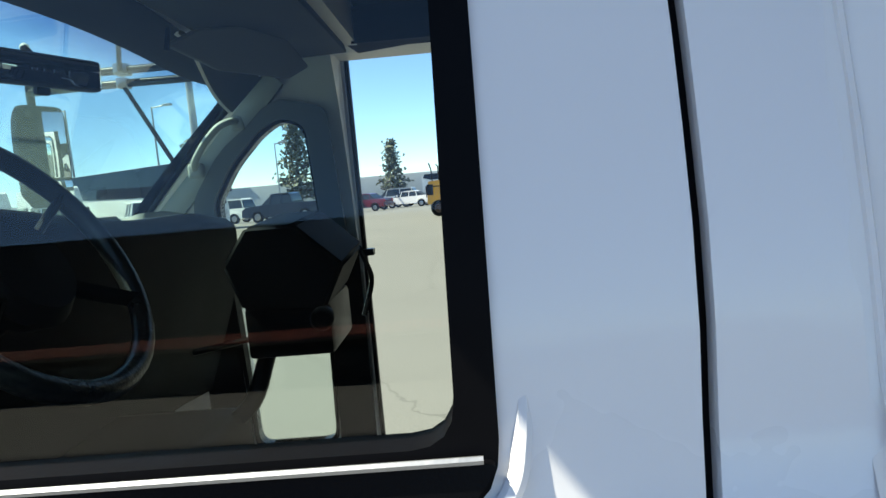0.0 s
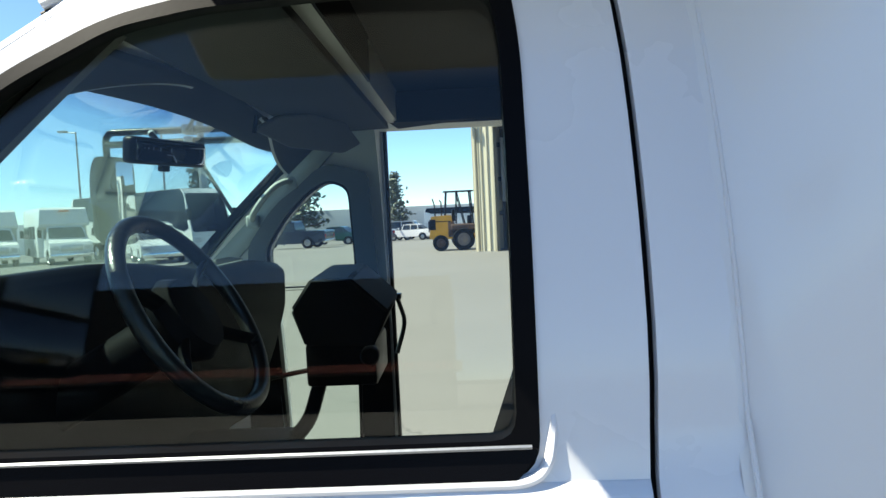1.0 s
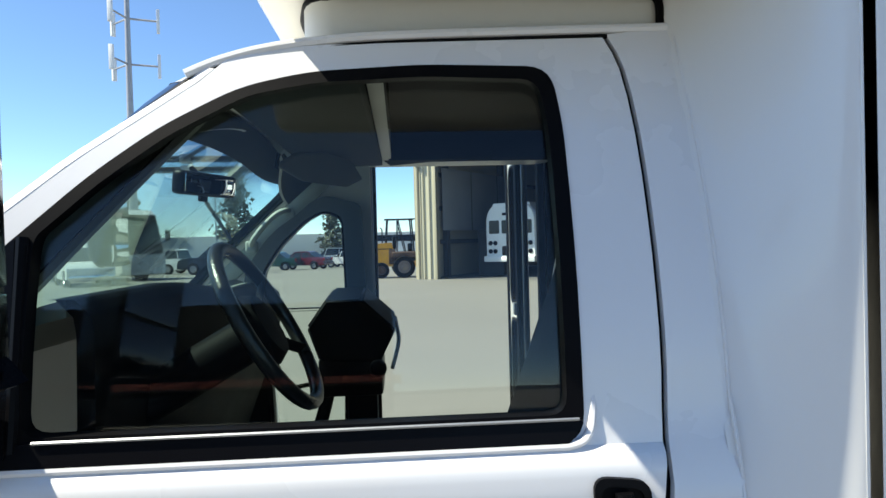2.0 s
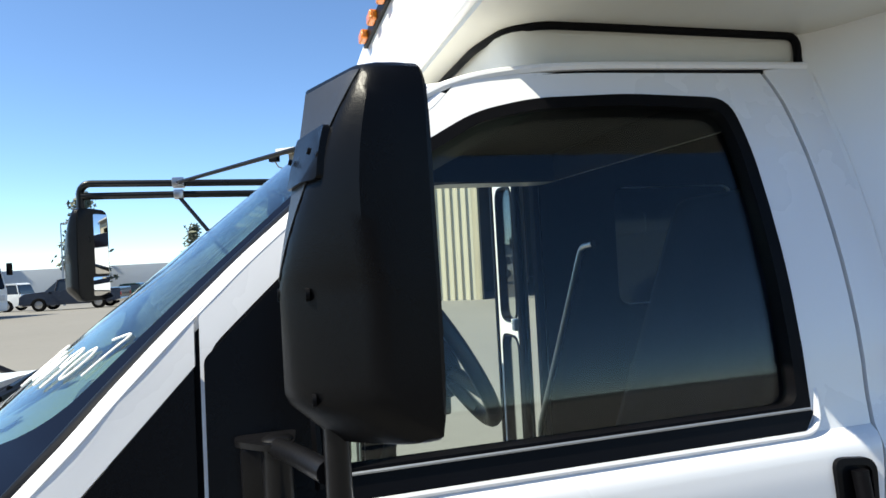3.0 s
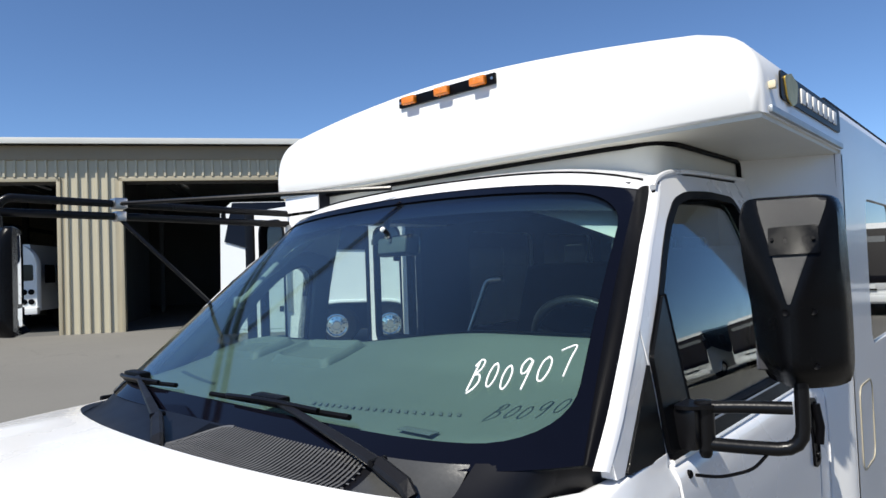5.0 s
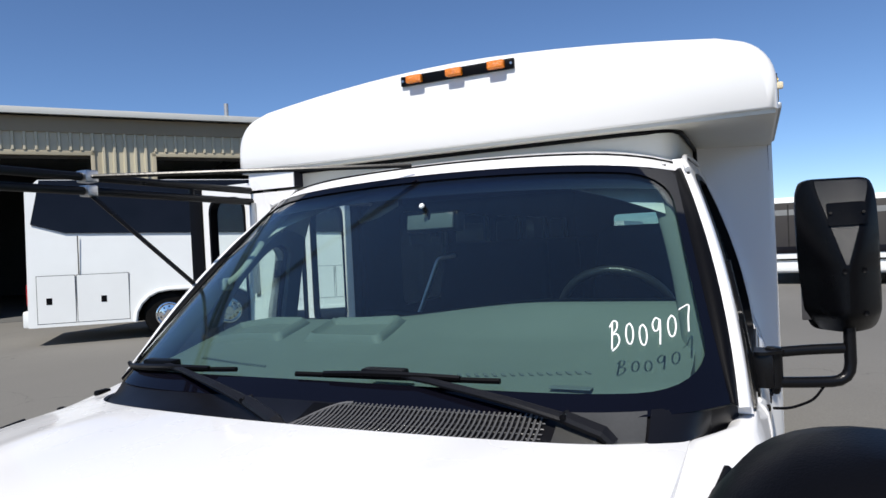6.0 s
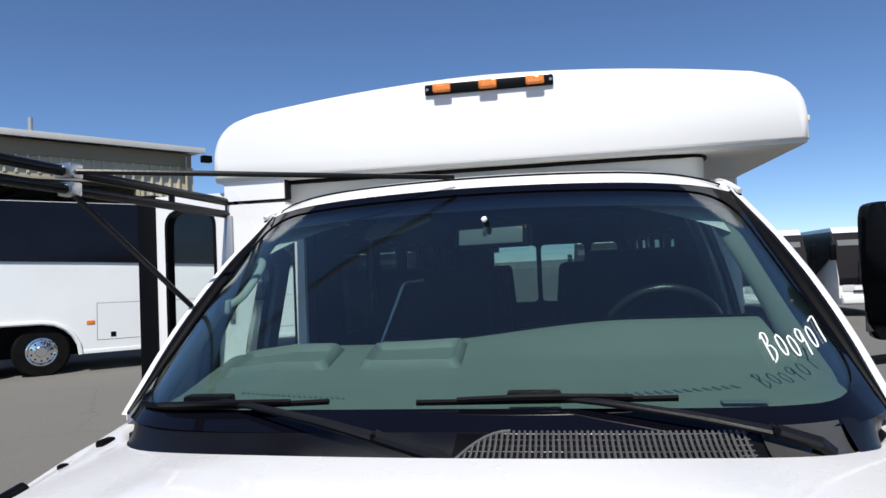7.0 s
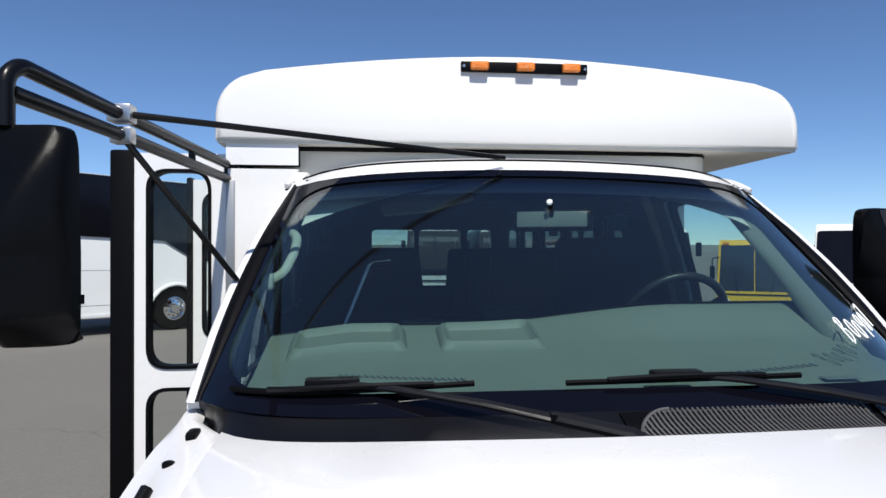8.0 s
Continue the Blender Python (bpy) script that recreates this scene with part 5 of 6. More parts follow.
for s in (-1, 1):
    rail = [(-0.80, cab_y(1.68), 1.662), (-0.415, 0.822, 1.998), (-0.37, 0.810, 2.022), (-0.31, 0.803, 2.042), (-0.24, 0.799, 2.056), (-0.13, 0.797, 2.068), (0.0, 0.795, 2.074), (0.458, 0.790, 2.086)]
    part("drip_rail", tube([(x, s * (y + 0.003), z) for x, y, z in rail[1:]], 0.009, 8, 0.05, flat=1.0), WHITE, bus, "white drip rail over the door")
    part("door_top_gap", tube([(x, s * (y + 0.004), z - 0.014) for x, y, z in rail[1:]], 0.005, 6, 0.05), RUBBER, bus)
    def post_edge(z, s=s):
        return Vector((post_x(z) + 0.019, s * (cab_y(z) - 0.024), z + 0.004))

    def post_face(u, v, s=s):
        z = 1.415 + 0.592 * v
        p = post_edge(z).lerp(Vector((post_x(z) + 0.039, s * (cab_y(z) + 0.0005), z)), u)
        return p + Vector((-0.006, s * 0.005, 0.003)) * math.sin(math.pi * u)
    part("windshield_post", sheet(post_face, 6, 24, (0.02, -s * 0.01, 0)), WHITE, bus)

    def molding(u, v, s=s):
        z = 1.418 + 0.585 * v
        return ws_pt(s * 0.994, v, 0.004).lerp(post_edge(z), u) + Vector((-0.005, 0, 0.004)) * math.sin(math.pi * u)
    part("glass_molding", sheet(molding, 5, 24, (0.010, -s * 0.004, -0.004)), BLACK, bus, "black molding beside the windshield")
# inside faces of the posts
for s in (-1, 1):
    def post_trim(u, v, s=s):
        z = 1.44 + 0.55 * u
        if s > 0:
            return Vector((-0.99 + 0.60 * u + 0.055 * v, s * (cab_y(z) - 0.035 - 0.012 * math.sin(v * 3.1)), z - 0.048 * v))
        return Vector((-0.99 + 0.60 * u + (0.145 - 0.125 * u) * v, s * (cab_y(z) - 0.035 - 0.095 * math.sin(v * 1.57)), z))
    # one trim in two greys: the sides' brighter and duller light is painted in
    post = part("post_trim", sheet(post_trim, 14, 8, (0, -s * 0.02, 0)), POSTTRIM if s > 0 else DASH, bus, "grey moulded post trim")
    if s < 0:
        # near-black sheet paints the shade on the trim's unlit outer side
        part("post_back", sheet(lambda u, v: post_trim(u, 1.0).lerp(Vector((-0.985 + 0.60 * u, -cab_y(1.44 + 0.55 * u) + 0.046, 1.44 + 0.55 * u)) + Vector((0.16 - 0.12 * u, 0, 0)), v), 14, 3, (-0.004, 0, 0)), DARKTRIM, post, "back of the post trim, coloured dark as its unlit side")
    if s > 0:
        loop = [(-0.680, 0.845, 1.69), (-0.668, 0.800, 1.715), (-0.615, 0.775, 1.775), (-0.560, 0.772, 1.825), (-0.522, 0.795, 1.842), (-0.512, 0.835, 1.835)]
        part("grab_handle", tube(loop, 0.0145, 10, 0.03, flat=0.8), POSTTRIM, post, "moulded grab handle on the post")
        part("handle_foot", box((-0.705, 0.825, 1.665), (-0.655, 0.862, 1.715), 0.012, seg=3), POSTTRIM, post)
        part("handle_foot", box((-0.535, 0.812, 1.810), (-0.488, 0.846, 1.860), 0.012, seg=3), POSTTRIM, post)

# passenger's side: fixed window and doorway
QUARTER = soften([(-0.615, 0.66), (-0.645, 1.50), (-0.645, 1.57), (-0.56, 1.69), (-0.45, 1.79), (-0.37, 1.832), (-0.30, 1.80), (-0.298, 1.50), (-0.322, 0.66)], 0.05, 5)
def ring_of(loop, k):
    """The same outline, grown by k."""
    cx, cz = sum(p[0] for p in loop) / len(loop), sum(p[1] for p in loop) / len(loop)
    out = []
    for x, z in loop:
        d = Vector((x - cx, (z - cz) * 0.4)).normalized()
        out.append((x + d.x * k, z + d.y * k))
    return out


side_r = part("passenger_side", plate([(-1.0, 1.396), (post_x(1.43) + 0.038, 1.43), *PILLAR, (-0.33, 2.055), (-0.17, 2.06), (-0.17, 0.5), (-0.792, 0.5), (-0.792, 1.392)], [QUARTER], right(), (0, -0.04, 0), fine=0.08), WHITE, bus)
part("side_liner", plate([(-0.77, 1.40), (-0.168, 1.40), (-0.168, 0.52), (-0.77, 0.52)], [[(max(-0.66, min(-0.28, x)), min(1.399, z)) for x, z in ((-0.632, 0.64), (-0.655, 1.398), (-0.285, 1.398), (-0.305, 0.64))]], right(-0.046), (0, -0.006, 0)), DARKTRIM, side_r)
part("quarter_gasket", plate(ring_of(QUARTER, 0.022), [QUARTER], right(0.003), (0, -0.055, 0)), RUBBER, side_r)
part("quarter_pane", plate(QUARTER, (), right(-0.015), (0, -0.004, 0)), CLEAR, side_r, "tall clear pane ahead of the entry door")
part("quarter_trim", plate(soften([(-0.74, 1.44), (-0.72, 1.59), (-0.62, 1.72), (-0.48, 1.845), (-0.36, 1.90), (-0.21, 1.86), (-0.20, 1.41), (-0.70, 1.41)], 0.03, 5), [soften([(-0.655, 1.415), (-0.655, 1.575), (-0.565, 1.70), (-0.455, 1.80), (-0.37, 1.842), (-0.29, 1.81), (-0.285, 1.415)], 0.035, 5)], right(-0.055), (0, -0.02, 0)), TRIM, side_r, "grey moulded trim round the fixed window")
part("portal_front", plate([(0.80, 2.072), (1.045, 2.072), (1.045, 0.5), (1.0, 0.5), (1.0, 1.30), (0.97, 1.42)], (), lambda a, b: Vector((-0.285, a, b)), (0.11, 0, 0)), WHITE, bus)
part("portal_head", box((-0.285, 1.020, 2.085), (0.47, 1.05, 2.17), 0.006), WHITE, bus)
part("portal_brow", box((-0.292, 0.80, 2.085), (-0.286, 1.05, 2.17)), WHITE, bus)
part("portal_soffit", box((-0.285, 0.80, 2.087), (0.47, 1.018, 2.168), 0.004), LINING, bus, "dark lining over the entry")
part("portal_jamb", box((-0.20, 0.985, 0.48), (-0.165, 1.035, 2.075), 0.008), ALU, bus)
part("portal_jamb", box((0.488, 0.985, 0.48), (0.515, 1.035, 2.075), 0.008), DARKTRIM, bus)
part("portal_rubber", box((-0.165, 1.0, 0.48), (-0.150, 1.03, 2.07), 0.005), RUBBER, bus)


def entry_leaf(x, y0, y1, z0, z1, rubber, name="entry_door_leaf"):
    """An open leaf that stands square to the side of the bus, with two panes one above the other."""
    w0, w1 = y0 + 0.05, y1 - 0.045
    holes = [soften([(w0, 1.365), (w1, 1.365), (w1, z1 - 0.055), (w0, z1 - 0.055)], 0.075, 7), soften([(w0, z0 + 0.10), (w1, z0 + 0.10), (w1, 1.30), (w0, 1.30)], 0.075, 7)]
    flat = lambda a, b: Vector((x, a, b))
    leaf = part(name, plate([(y0, z0), (y1, z0), (y1, z1), (y0, z1)], holes, flat, (0.035, 0, 0)), WHITE, bus, "white entry door leaf standing open, with two rounded panes")
    for h in holes:
        cy, cz = sum(p[0] for p in h) / len(h), sum(p[1] for p in h) / len(h)
        part("pane_gasket", plate(h, [[(cy + (p[0] - cy) * 0.90, cz + (p[1] - cz) * 0.968) for p in h]], lambda a, b: Vector((x - 0.006, a, b)), (0.047, 0, 0)), RUBBER, leaf)
        part("pane", plate(h, (), lambda a, b: Vector((x + 0.015, a, b)), (0.005, 0, 0)), LEAFGLASS, leaf)
    part("edge_rubber", box((x - 0.012, y1 - 0.005, z0), (x + 0.047, y1 + rubber, z1 + 0.01), 0.012), RUBBER, leaf, "thick black rubber along the closing edge")
    part("hinge_post", tube([(x + 0.018, y0 - 0.012, z0), (x + 0.018, y0 - 0.012, z1)], 0.016, 10), ALU, leaf)
    return leaf


entry_leaf(-0.265, 1.055, 1.372, 0.42, 2.125, 0.075)
leaf2 = entry_leaf(0.520, 1.055, 1.382, 0.42, 2.115, 0.025)
part("latch_box", box((0.485, 1.07, 1.33), (0.520, 1.12, 1.39), 0.008), WHITE, leaf2)
# signal head of the door: latch seen at the jamb
part("door_bracket", box((-0.185, 0.975, 1.335), (-0.12, 1.02, 1.36), 0.005), SATIN, bus)

# raised pedestal and front cap
def arch(x_in=0.0, z0=2.172, lift=0.0):
    """Outline of the body's upper part, from the driver's lower corner over the roof."""
    w = 1.087 - x_in
    pts = [(-w, z0), (-w + 0.001, 2.262 - x_in)]
    for k in range(1, 9):
        a = radians(76) * k / 8
        pts.append((-w + 0.002 + 0.145 * (1 - math.cos(a)), 2.262 - x_in + 0.146 * math.sin(a)))
    corner = len(pts)
    n = 14
    for i in range(n + 1):
        y = (-w + 0.17) + (2 * w - 0.34) * i / n
        pts.append((y, 2.494 - x_in - 0.073 * (abs(y) / (w - 0.17)) ** 1.8))
    pts += [(-y, z) for y, z in reversed(pts[:corner])]
    return [(y, z + lift) for y, z in pts]


def cap_ring(x, inset, z0=2.172):
    return [(x, y, z) for y, z in arch(inset, z0)]


front_cap = part("front_cap", loft([cap_ring(-0.318, 0.030, 2.180), cap_ring(-0.315, 0.016, 2.176), cap_ring(-0.307, 0.006, 2.173), cap_ring(-0.290, 0.0), cap_ring(0.0, 0.0), cap_ring(0.64, 0.0)], True, False), GELCOAT, bus, "white moulded cap over the cab", 50)
CAP_WELL = [(-0.075, -0.70), (0.60, -0.70), (0.60, 0.80), (-0.075, 0.80)]
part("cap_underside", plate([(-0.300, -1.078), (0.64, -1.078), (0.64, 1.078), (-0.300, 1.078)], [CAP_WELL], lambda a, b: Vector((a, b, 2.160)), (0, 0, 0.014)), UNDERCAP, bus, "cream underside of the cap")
PED = soften([(-0.225, -0.775), (0.62, -0.775), (0.62, 0.99), (-0.225, 0.99)], 0.09, 6)
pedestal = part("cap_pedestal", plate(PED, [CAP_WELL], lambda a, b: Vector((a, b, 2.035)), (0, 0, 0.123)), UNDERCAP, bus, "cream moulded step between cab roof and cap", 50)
seal_path = [(0.450, -0.784, 2.09), (0.450, -0.784, 2.153), (0.0, -0.785, 2.154), (-0.15, -0.783, 2.154), (-0.212, -0.742, 2.154), (-0.236, -0.62, 2.154), (-0.237, 0.0, 2.154), (-0.237, 0.85, 2.152), (-0.236, 0.97, 2.152)]
part("cap_seal", tube(seal_path, 0.0085, 8, 0.03), RUBBER, bus, "black rubber seal under the cap")
bar = part("marker_light_bar", box((-0.331, -0.245, 2.426), (-0.316, 0.222, 2.464), 0.004), BLACK, bus, "black bar with three amber marker lamps")
for y in (-0.180, -0.0115, 0.157):
    lamp = box((-0.353, y - 0.033, 2.430), (-0.329, y + 0.033, 2.460), 0.007, seg=3)
    part("marker_lamp", lamp, AMBER, bar, "amber marker lamp")
for y in (-0.235, 0.212):
    part("screw", lathe([(0.005, 0), (0.005, 0.003)], (-1, 0, 0), (-0.331, y, 2.445), 10), STEEL, bar)
part("side_marker", box((-0.262, -1.105, 2.240), (-0.240, -1.085, 2.262), 0.006), mat("clear_lamp_lens", (0.75, 0.65, 0.45), 0.2, vary=0.1, size=20, fine=90, bump=0.1), bus)
badge = part("maker_plate", plate(soften([(-0.16, 2.232), (0.60, 2.232), (0.60, 2.312), (-0.16, 2.312)], 0.016), (), lambda a, b: Vector((a, -1.092, b)), (0, 0.005, 0)), BLACK, bus, "black maker's plate with a gold shield and pale bars")
part("shield", plate(soften([(-0.13, 2.298), (-0.11, 2.240), (-0.06, 2.222), (-0.01, 2.240), (0.01, 2.298), (-0.06, 2.318)], 0.01), (), lambda a, b: Vector((a, -1.096, b)), (0, 0.004, 0)), mat("gold_plate", (0.65, 0.45, 0.10), 0.35, 0.5, vary=0.2, size=30, fine=200, bump=0.1), badge)
for i in range(7):
    part("plate_bar", box((0.05 + i * 0.072, -1.096, 2.250), (0.10 + i * 0.072, -1.091, 2.296), 0.003), INK, badge)
part("belt_rail", box((-0.27, -1.097, 2.176), (0.62, -1.083, 2.196), 0.005), ALU, bus)

# body behind the cab
WIN = [(x, x + 0.72) for x in (1.05, 1.90, 2.75, 3.60, 4.45)]
for s in (-1, 1):
    holes = [soften([(a, 1.42), (b, 1.42), (b, 2.02), (a, 2.02)], 0.07, 5) for a, b in WIN]
    wall = part("side_wall", plate([(0.62, 0.42), (5.6, 0.42), (5.6, 2.30), (0.62, 2.30)], holes, lambda a, b, s=s: Vector((a, s * 1.086, b)), (0, -s * 0.03, 0)), GELCOAT, bus)
    for h in holes:
        part("side_window", plate(h, (), lambda a, b, s=s: Vector((a, s * 1.074, b)), (0, -s * 0.006, 0)), TINTED, wall, "dark tinted side window")
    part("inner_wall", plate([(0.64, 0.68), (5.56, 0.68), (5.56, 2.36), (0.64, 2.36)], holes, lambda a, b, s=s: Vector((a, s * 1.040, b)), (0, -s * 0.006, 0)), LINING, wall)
    def cove(u, v, s=s):
        z = 0.45 + 1.71 * v
        a = u
        yb = min(cab_y(z), 1.02)
        y = yb + (1.086 - yb) * (3 * a * a - 2 * a**3)
        return Vector((0.455 + 0.17 * a, s * y, z))
    if s < 0:
        part("body_front_cove", sheet(cove, 14, 16, (0.02, 0, 0)), GELCOAT, bus)
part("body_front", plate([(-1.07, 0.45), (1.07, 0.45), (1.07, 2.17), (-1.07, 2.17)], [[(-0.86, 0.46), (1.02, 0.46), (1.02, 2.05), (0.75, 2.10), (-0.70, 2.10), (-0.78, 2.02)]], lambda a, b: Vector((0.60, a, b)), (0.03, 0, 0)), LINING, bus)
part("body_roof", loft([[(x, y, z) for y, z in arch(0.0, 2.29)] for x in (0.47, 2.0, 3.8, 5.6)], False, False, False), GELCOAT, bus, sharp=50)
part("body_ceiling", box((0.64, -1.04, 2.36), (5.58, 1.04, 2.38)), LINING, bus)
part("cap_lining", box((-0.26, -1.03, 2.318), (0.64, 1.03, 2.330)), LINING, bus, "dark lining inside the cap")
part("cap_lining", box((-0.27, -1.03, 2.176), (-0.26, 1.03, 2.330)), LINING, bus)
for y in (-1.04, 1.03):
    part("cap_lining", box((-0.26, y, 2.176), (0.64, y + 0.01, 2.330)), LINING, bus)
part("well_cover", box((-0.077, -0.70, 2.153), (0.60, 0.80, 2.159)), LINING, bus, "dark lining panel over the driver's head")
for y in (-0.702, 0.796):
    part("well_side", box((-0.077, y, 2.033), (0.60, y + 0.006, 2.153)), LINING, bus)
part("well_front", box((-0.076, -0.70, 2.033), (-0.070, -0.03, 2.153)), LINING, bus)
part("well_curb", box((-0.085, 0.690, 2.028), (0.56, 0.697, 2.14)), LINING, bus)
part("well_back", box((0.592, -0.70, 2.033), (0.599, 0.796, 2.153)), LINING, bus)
part("roof_edge_trim", box((-0.135, -0.10, 2.120), (-0.080, 0.70, 2.150), 0.008), VISOR, bus, "pale trim along the cut edge of the cab roof")
part("roof_edge_face", box((-0.125, -0.73, 2.014), (-0.112, 0.73, 2.122), 0.003), HEADLINER, bus)
part("cab_ceiling", plate([(-0.42, -0.76), (-0.112, -0.75), (-0.112, 0.75), (-0.42, 0.76)], (), lambda a, b: Vector((a, b, 2.010 + 0.018 * (a + 0.42))), (0, 0, 0.010)), HEADLINER, bus, "grey headliner")
REAR = [soften([(a, z), (b, z), (b, 2.04), (a, 2.04)], 0.06, 5) for a, b, z in ((-0.56, -0.03, 1.34), (0.03, 0.56, 1.34), (-0.95, -0.64, 1.72))]
rear = part("rear_wall", plate([(-1.07, 0.42), (1.07, 0.42), *[(y, z) for y, z in reversed(arch(0.01, 2.25))]], REAR, lambda a, b: Vector((5.57, a, b)), (0.03, 0, 0)), GELCOAT, bus)
for h in REAR:
    part("rear_window", plate(h, (), lambda a, b: Vector((5.58, a, b)), (0.006, 0, 0)), REARGLASS, rear)
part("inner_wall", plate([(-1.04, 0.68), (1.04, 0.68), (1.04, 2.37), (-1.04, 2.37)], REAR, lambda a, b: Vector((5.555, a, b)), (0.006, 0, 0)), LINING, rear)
part("floor_pan", box((-0.75, -0.95, 0.62), (5.57, 0.82, 0.68), 0.01), FLOORING, bus)
part("floor_pan", box((0.50, 0.82, 0.62), (5.57, 1.05, 0.68), 0.01), FLOORING, bus)
part("entry_step", box((-0.15, 0.80, 0.36), (0.47, 1.03, 0.40), 0.01), FLOORING, bus)
part("entry_step", box((-0.15, 0.74, 0.50), (0.47, 0.82, 0.64), 0.01), FLOORING, bus)
part("fuel_door", plate(soften([(0.72, 0.98), (0.98, 0.98), (0.98, 1.30), (0.72, 1.30)], 0.06, 6), [soften([(0.727, 0.987), (0.973, 0.987), (0.973, 1.293), (0.727, 1.293)], 0.055, 6)], lambda a, b: Vector((a, -1.089, b)), (0, 0.004, 0)), SIDETRIM, bus, "outline of the fuel filler door")
# wheels
for x, s in ((-1.55, -1), (-1.55, 1), (3.9, -1), (3.9, 1)):
    tyre = part("tyre", lathe([(0.20, -0.11), (0.34, -0.115), (0.375, -0.09), (0.385, 0), (0.375, 0.09), (0.34, 0.115), (0.20, 0.11)], (0, 1, 0), (x, s * 0.90, 0.385), 32, ends=False), TYRE, bus)
    part("rim", lathe([(0.20, -0.05), (0.205, 0.112 * 1), (0.19, 0.115), (0.16, 0.07), (0.07, 0.075), (0.06, 0.11), (0.0, 0.112)], (0, s, 0), (x, s * 0.90, 0.385), 24), STEEL, tyre)

# interior of the cab
def dash(u, v):
    y = -0.86 + 1.70 * u
    k = min(1.0, max(0.0, (0.30 - y) / 0.75))
    hump = k * k * (3 - 2 * k)
    prof = [(-1.24, 1.445), (-1.10, 1.467), (-0.95, 1.488), (-0.80, 1.522), (-0.66, 1.552 + 0.052 * hump), (-0.60, 1.552 + 0.066 * hump), (-0.565, 1.518 + 0.062 * hump), (-0.57, 1.38), (-0.62, 1.22), (-0.72, 0.95)]
    k = v * (len(prof) - 1)
    i = min(int(k), len(prof) - 2)
    f = k - i
    x, z = (prof[i][j] + (prof[i + 1][j] - prof[i][j]) * f for j in (0, 1))
    return Vector((max(x, glass_x(y, min(z, 2)) + 0.03 if v < 0.5 else x), y, z - 0.03 * max(0, (y - 0.6) / 0.25)))


dashboard = part("dashboard", sheet(lambda u, v: dash(u, 0.535 * v), 40, 22, (0, 0, -0.03)), DASH, bus, "grey-green padded dashboard with defroster vents", 55)
# shaded front of the dash, painted near-black against its lit grey top
part("fascia", sheet(lambda u, v: dash(u, 0.535 + 0.465 * v), 40, 16, (-0.03, 0, 0)), DARKTRIM, dashboard, "dash front, near-black for the shade below the dash top", 55)
for y0, y1 in ((-0.64, -0.19), (0.31, 0.62)):
    slots = bmesh.new()
    n = 20
    for i in range(n):
        y = y0 + (y1 - y0) * i / n
        xs = -1.112 + 0.075 * (y / 0.636) ** 2
        sheet(lambda a, b, y=y, xs=xs: Vector((xs + 0.016 * b, y + (y1 - y0) / n * (0.42 * a + 0.5 * b), float(np.interp(xs + 0.016 * b, (-1.24, -1.10, -0.95, -0.80), (1.445, 1.467, 1.488, 1.522))) + 0.002)), 1, 1, (0, 0, 0.002), slots)
    part("defroster_vent", slots, TRIM, dashboard, "row of black defroster slots", 0)


def dash_pad(y0, y1):
    """Open tray moulded into the dashboard: a low rounded rim round a lighter floor."""
    def fn(u, v):
        y = y0 + (y1 - y0) * u
        p = dash((y + 0.86) / 1.70, 0.285 + 0.14 * v)
        e = min(1.0, min(u, 1 - u) * 9) * min(1.0, min(v, 1 - v) * 6)
        return p + Vector((0, 0, 0.022 * math.sin(e * math.pi) + 0.004 * e))
    return sheet(fn, 30, 16, (0, 0, -0.006))


part("dash_tray", dash_pad(0.44, 0.77), DASH, dashboard, "open tray moulded into the dash top")
part("dash_tray", dash_pad(0.05, 0.35), DASH, dashboard, "open tray moulded into the dash top")
part("serial_tag", box((-1.160, -0.665, 1.4665), (-1.130, -0.570, 1.469), 0.001), TRIM, dashboard)
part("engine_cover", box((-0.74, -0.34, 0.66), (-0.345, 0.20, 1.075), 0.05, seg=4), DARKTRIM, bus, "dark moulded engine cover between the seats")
part("column", tube([(-0.33, -0.574, 1.525), (-0.62, -0.574, 1.36)], 0.05, 14), DARKTRIM, bus)
wheel_c, wheel_n = Vector((-0.335, -0.574, 1.527)), Vector((math.cos(radians(30)), 0, math.sin(radians(30))))
wu, wv = Vector((-wheel_n.z, 0, wheel_n.x)), Vector((0, 1, 0))
ring = bmesh.new()
N = 40
for i in range(N):
    a = 2 * math.pi * i / N
    c = wheel_c + (wu * math.cos(a) + wv * math.sin(a)) * 0.19
    rad = (c - wheel_c).normalized()
    for k in range(10):
        b = 2 * math.pi * k / 10
        ring.verts.new(c + (rad * math.cos(b) + wheel_n * math.sin(b)) * 0.0155)
ring.verts.ensure_lookup_table()
for i in range(N):
    for k in range(10):
        j, q = (i + 1) % N, (k + 1) % 10
        ring.faces.new((ring.verts[i * 10 + k], ring.verts[j * 10 + k], ring.verts[j * 10 + q], ring.verts[i * 10 + q]))
wheel = part("steering_wheel", ring, GRIP, bus, "worn dark grey four-spoke steering wheel")
part("hub", lathe([(0.0, -0.05), (0.075, -0.045), (0.085, -0.02), (0.07, 0.005), (0.0, 0.012)], wheel_n, wheel_c, 20), DARKTRIM, wheel)
for a in (60, 120, 240, 300):
    d = wu * math.cos(radians(a)) + wv * math.sin(radians(a))
    part("spoke", tube([wheel_c - wheel_n * 0.02 + d * 0.06, wheel_c - wheel_n * 0.012 + d * 0.12, wheel_c + d * 0.185], 0.014, 8, flat=0.5), DARKTRIM, wheel)
rv = part("rear_view_mirror", box((-0.022, -0.128, -0.034), (0.020, 0.128, 0.034), 0.016, seg=3), BLACK, bus, "black rear-view mirror")
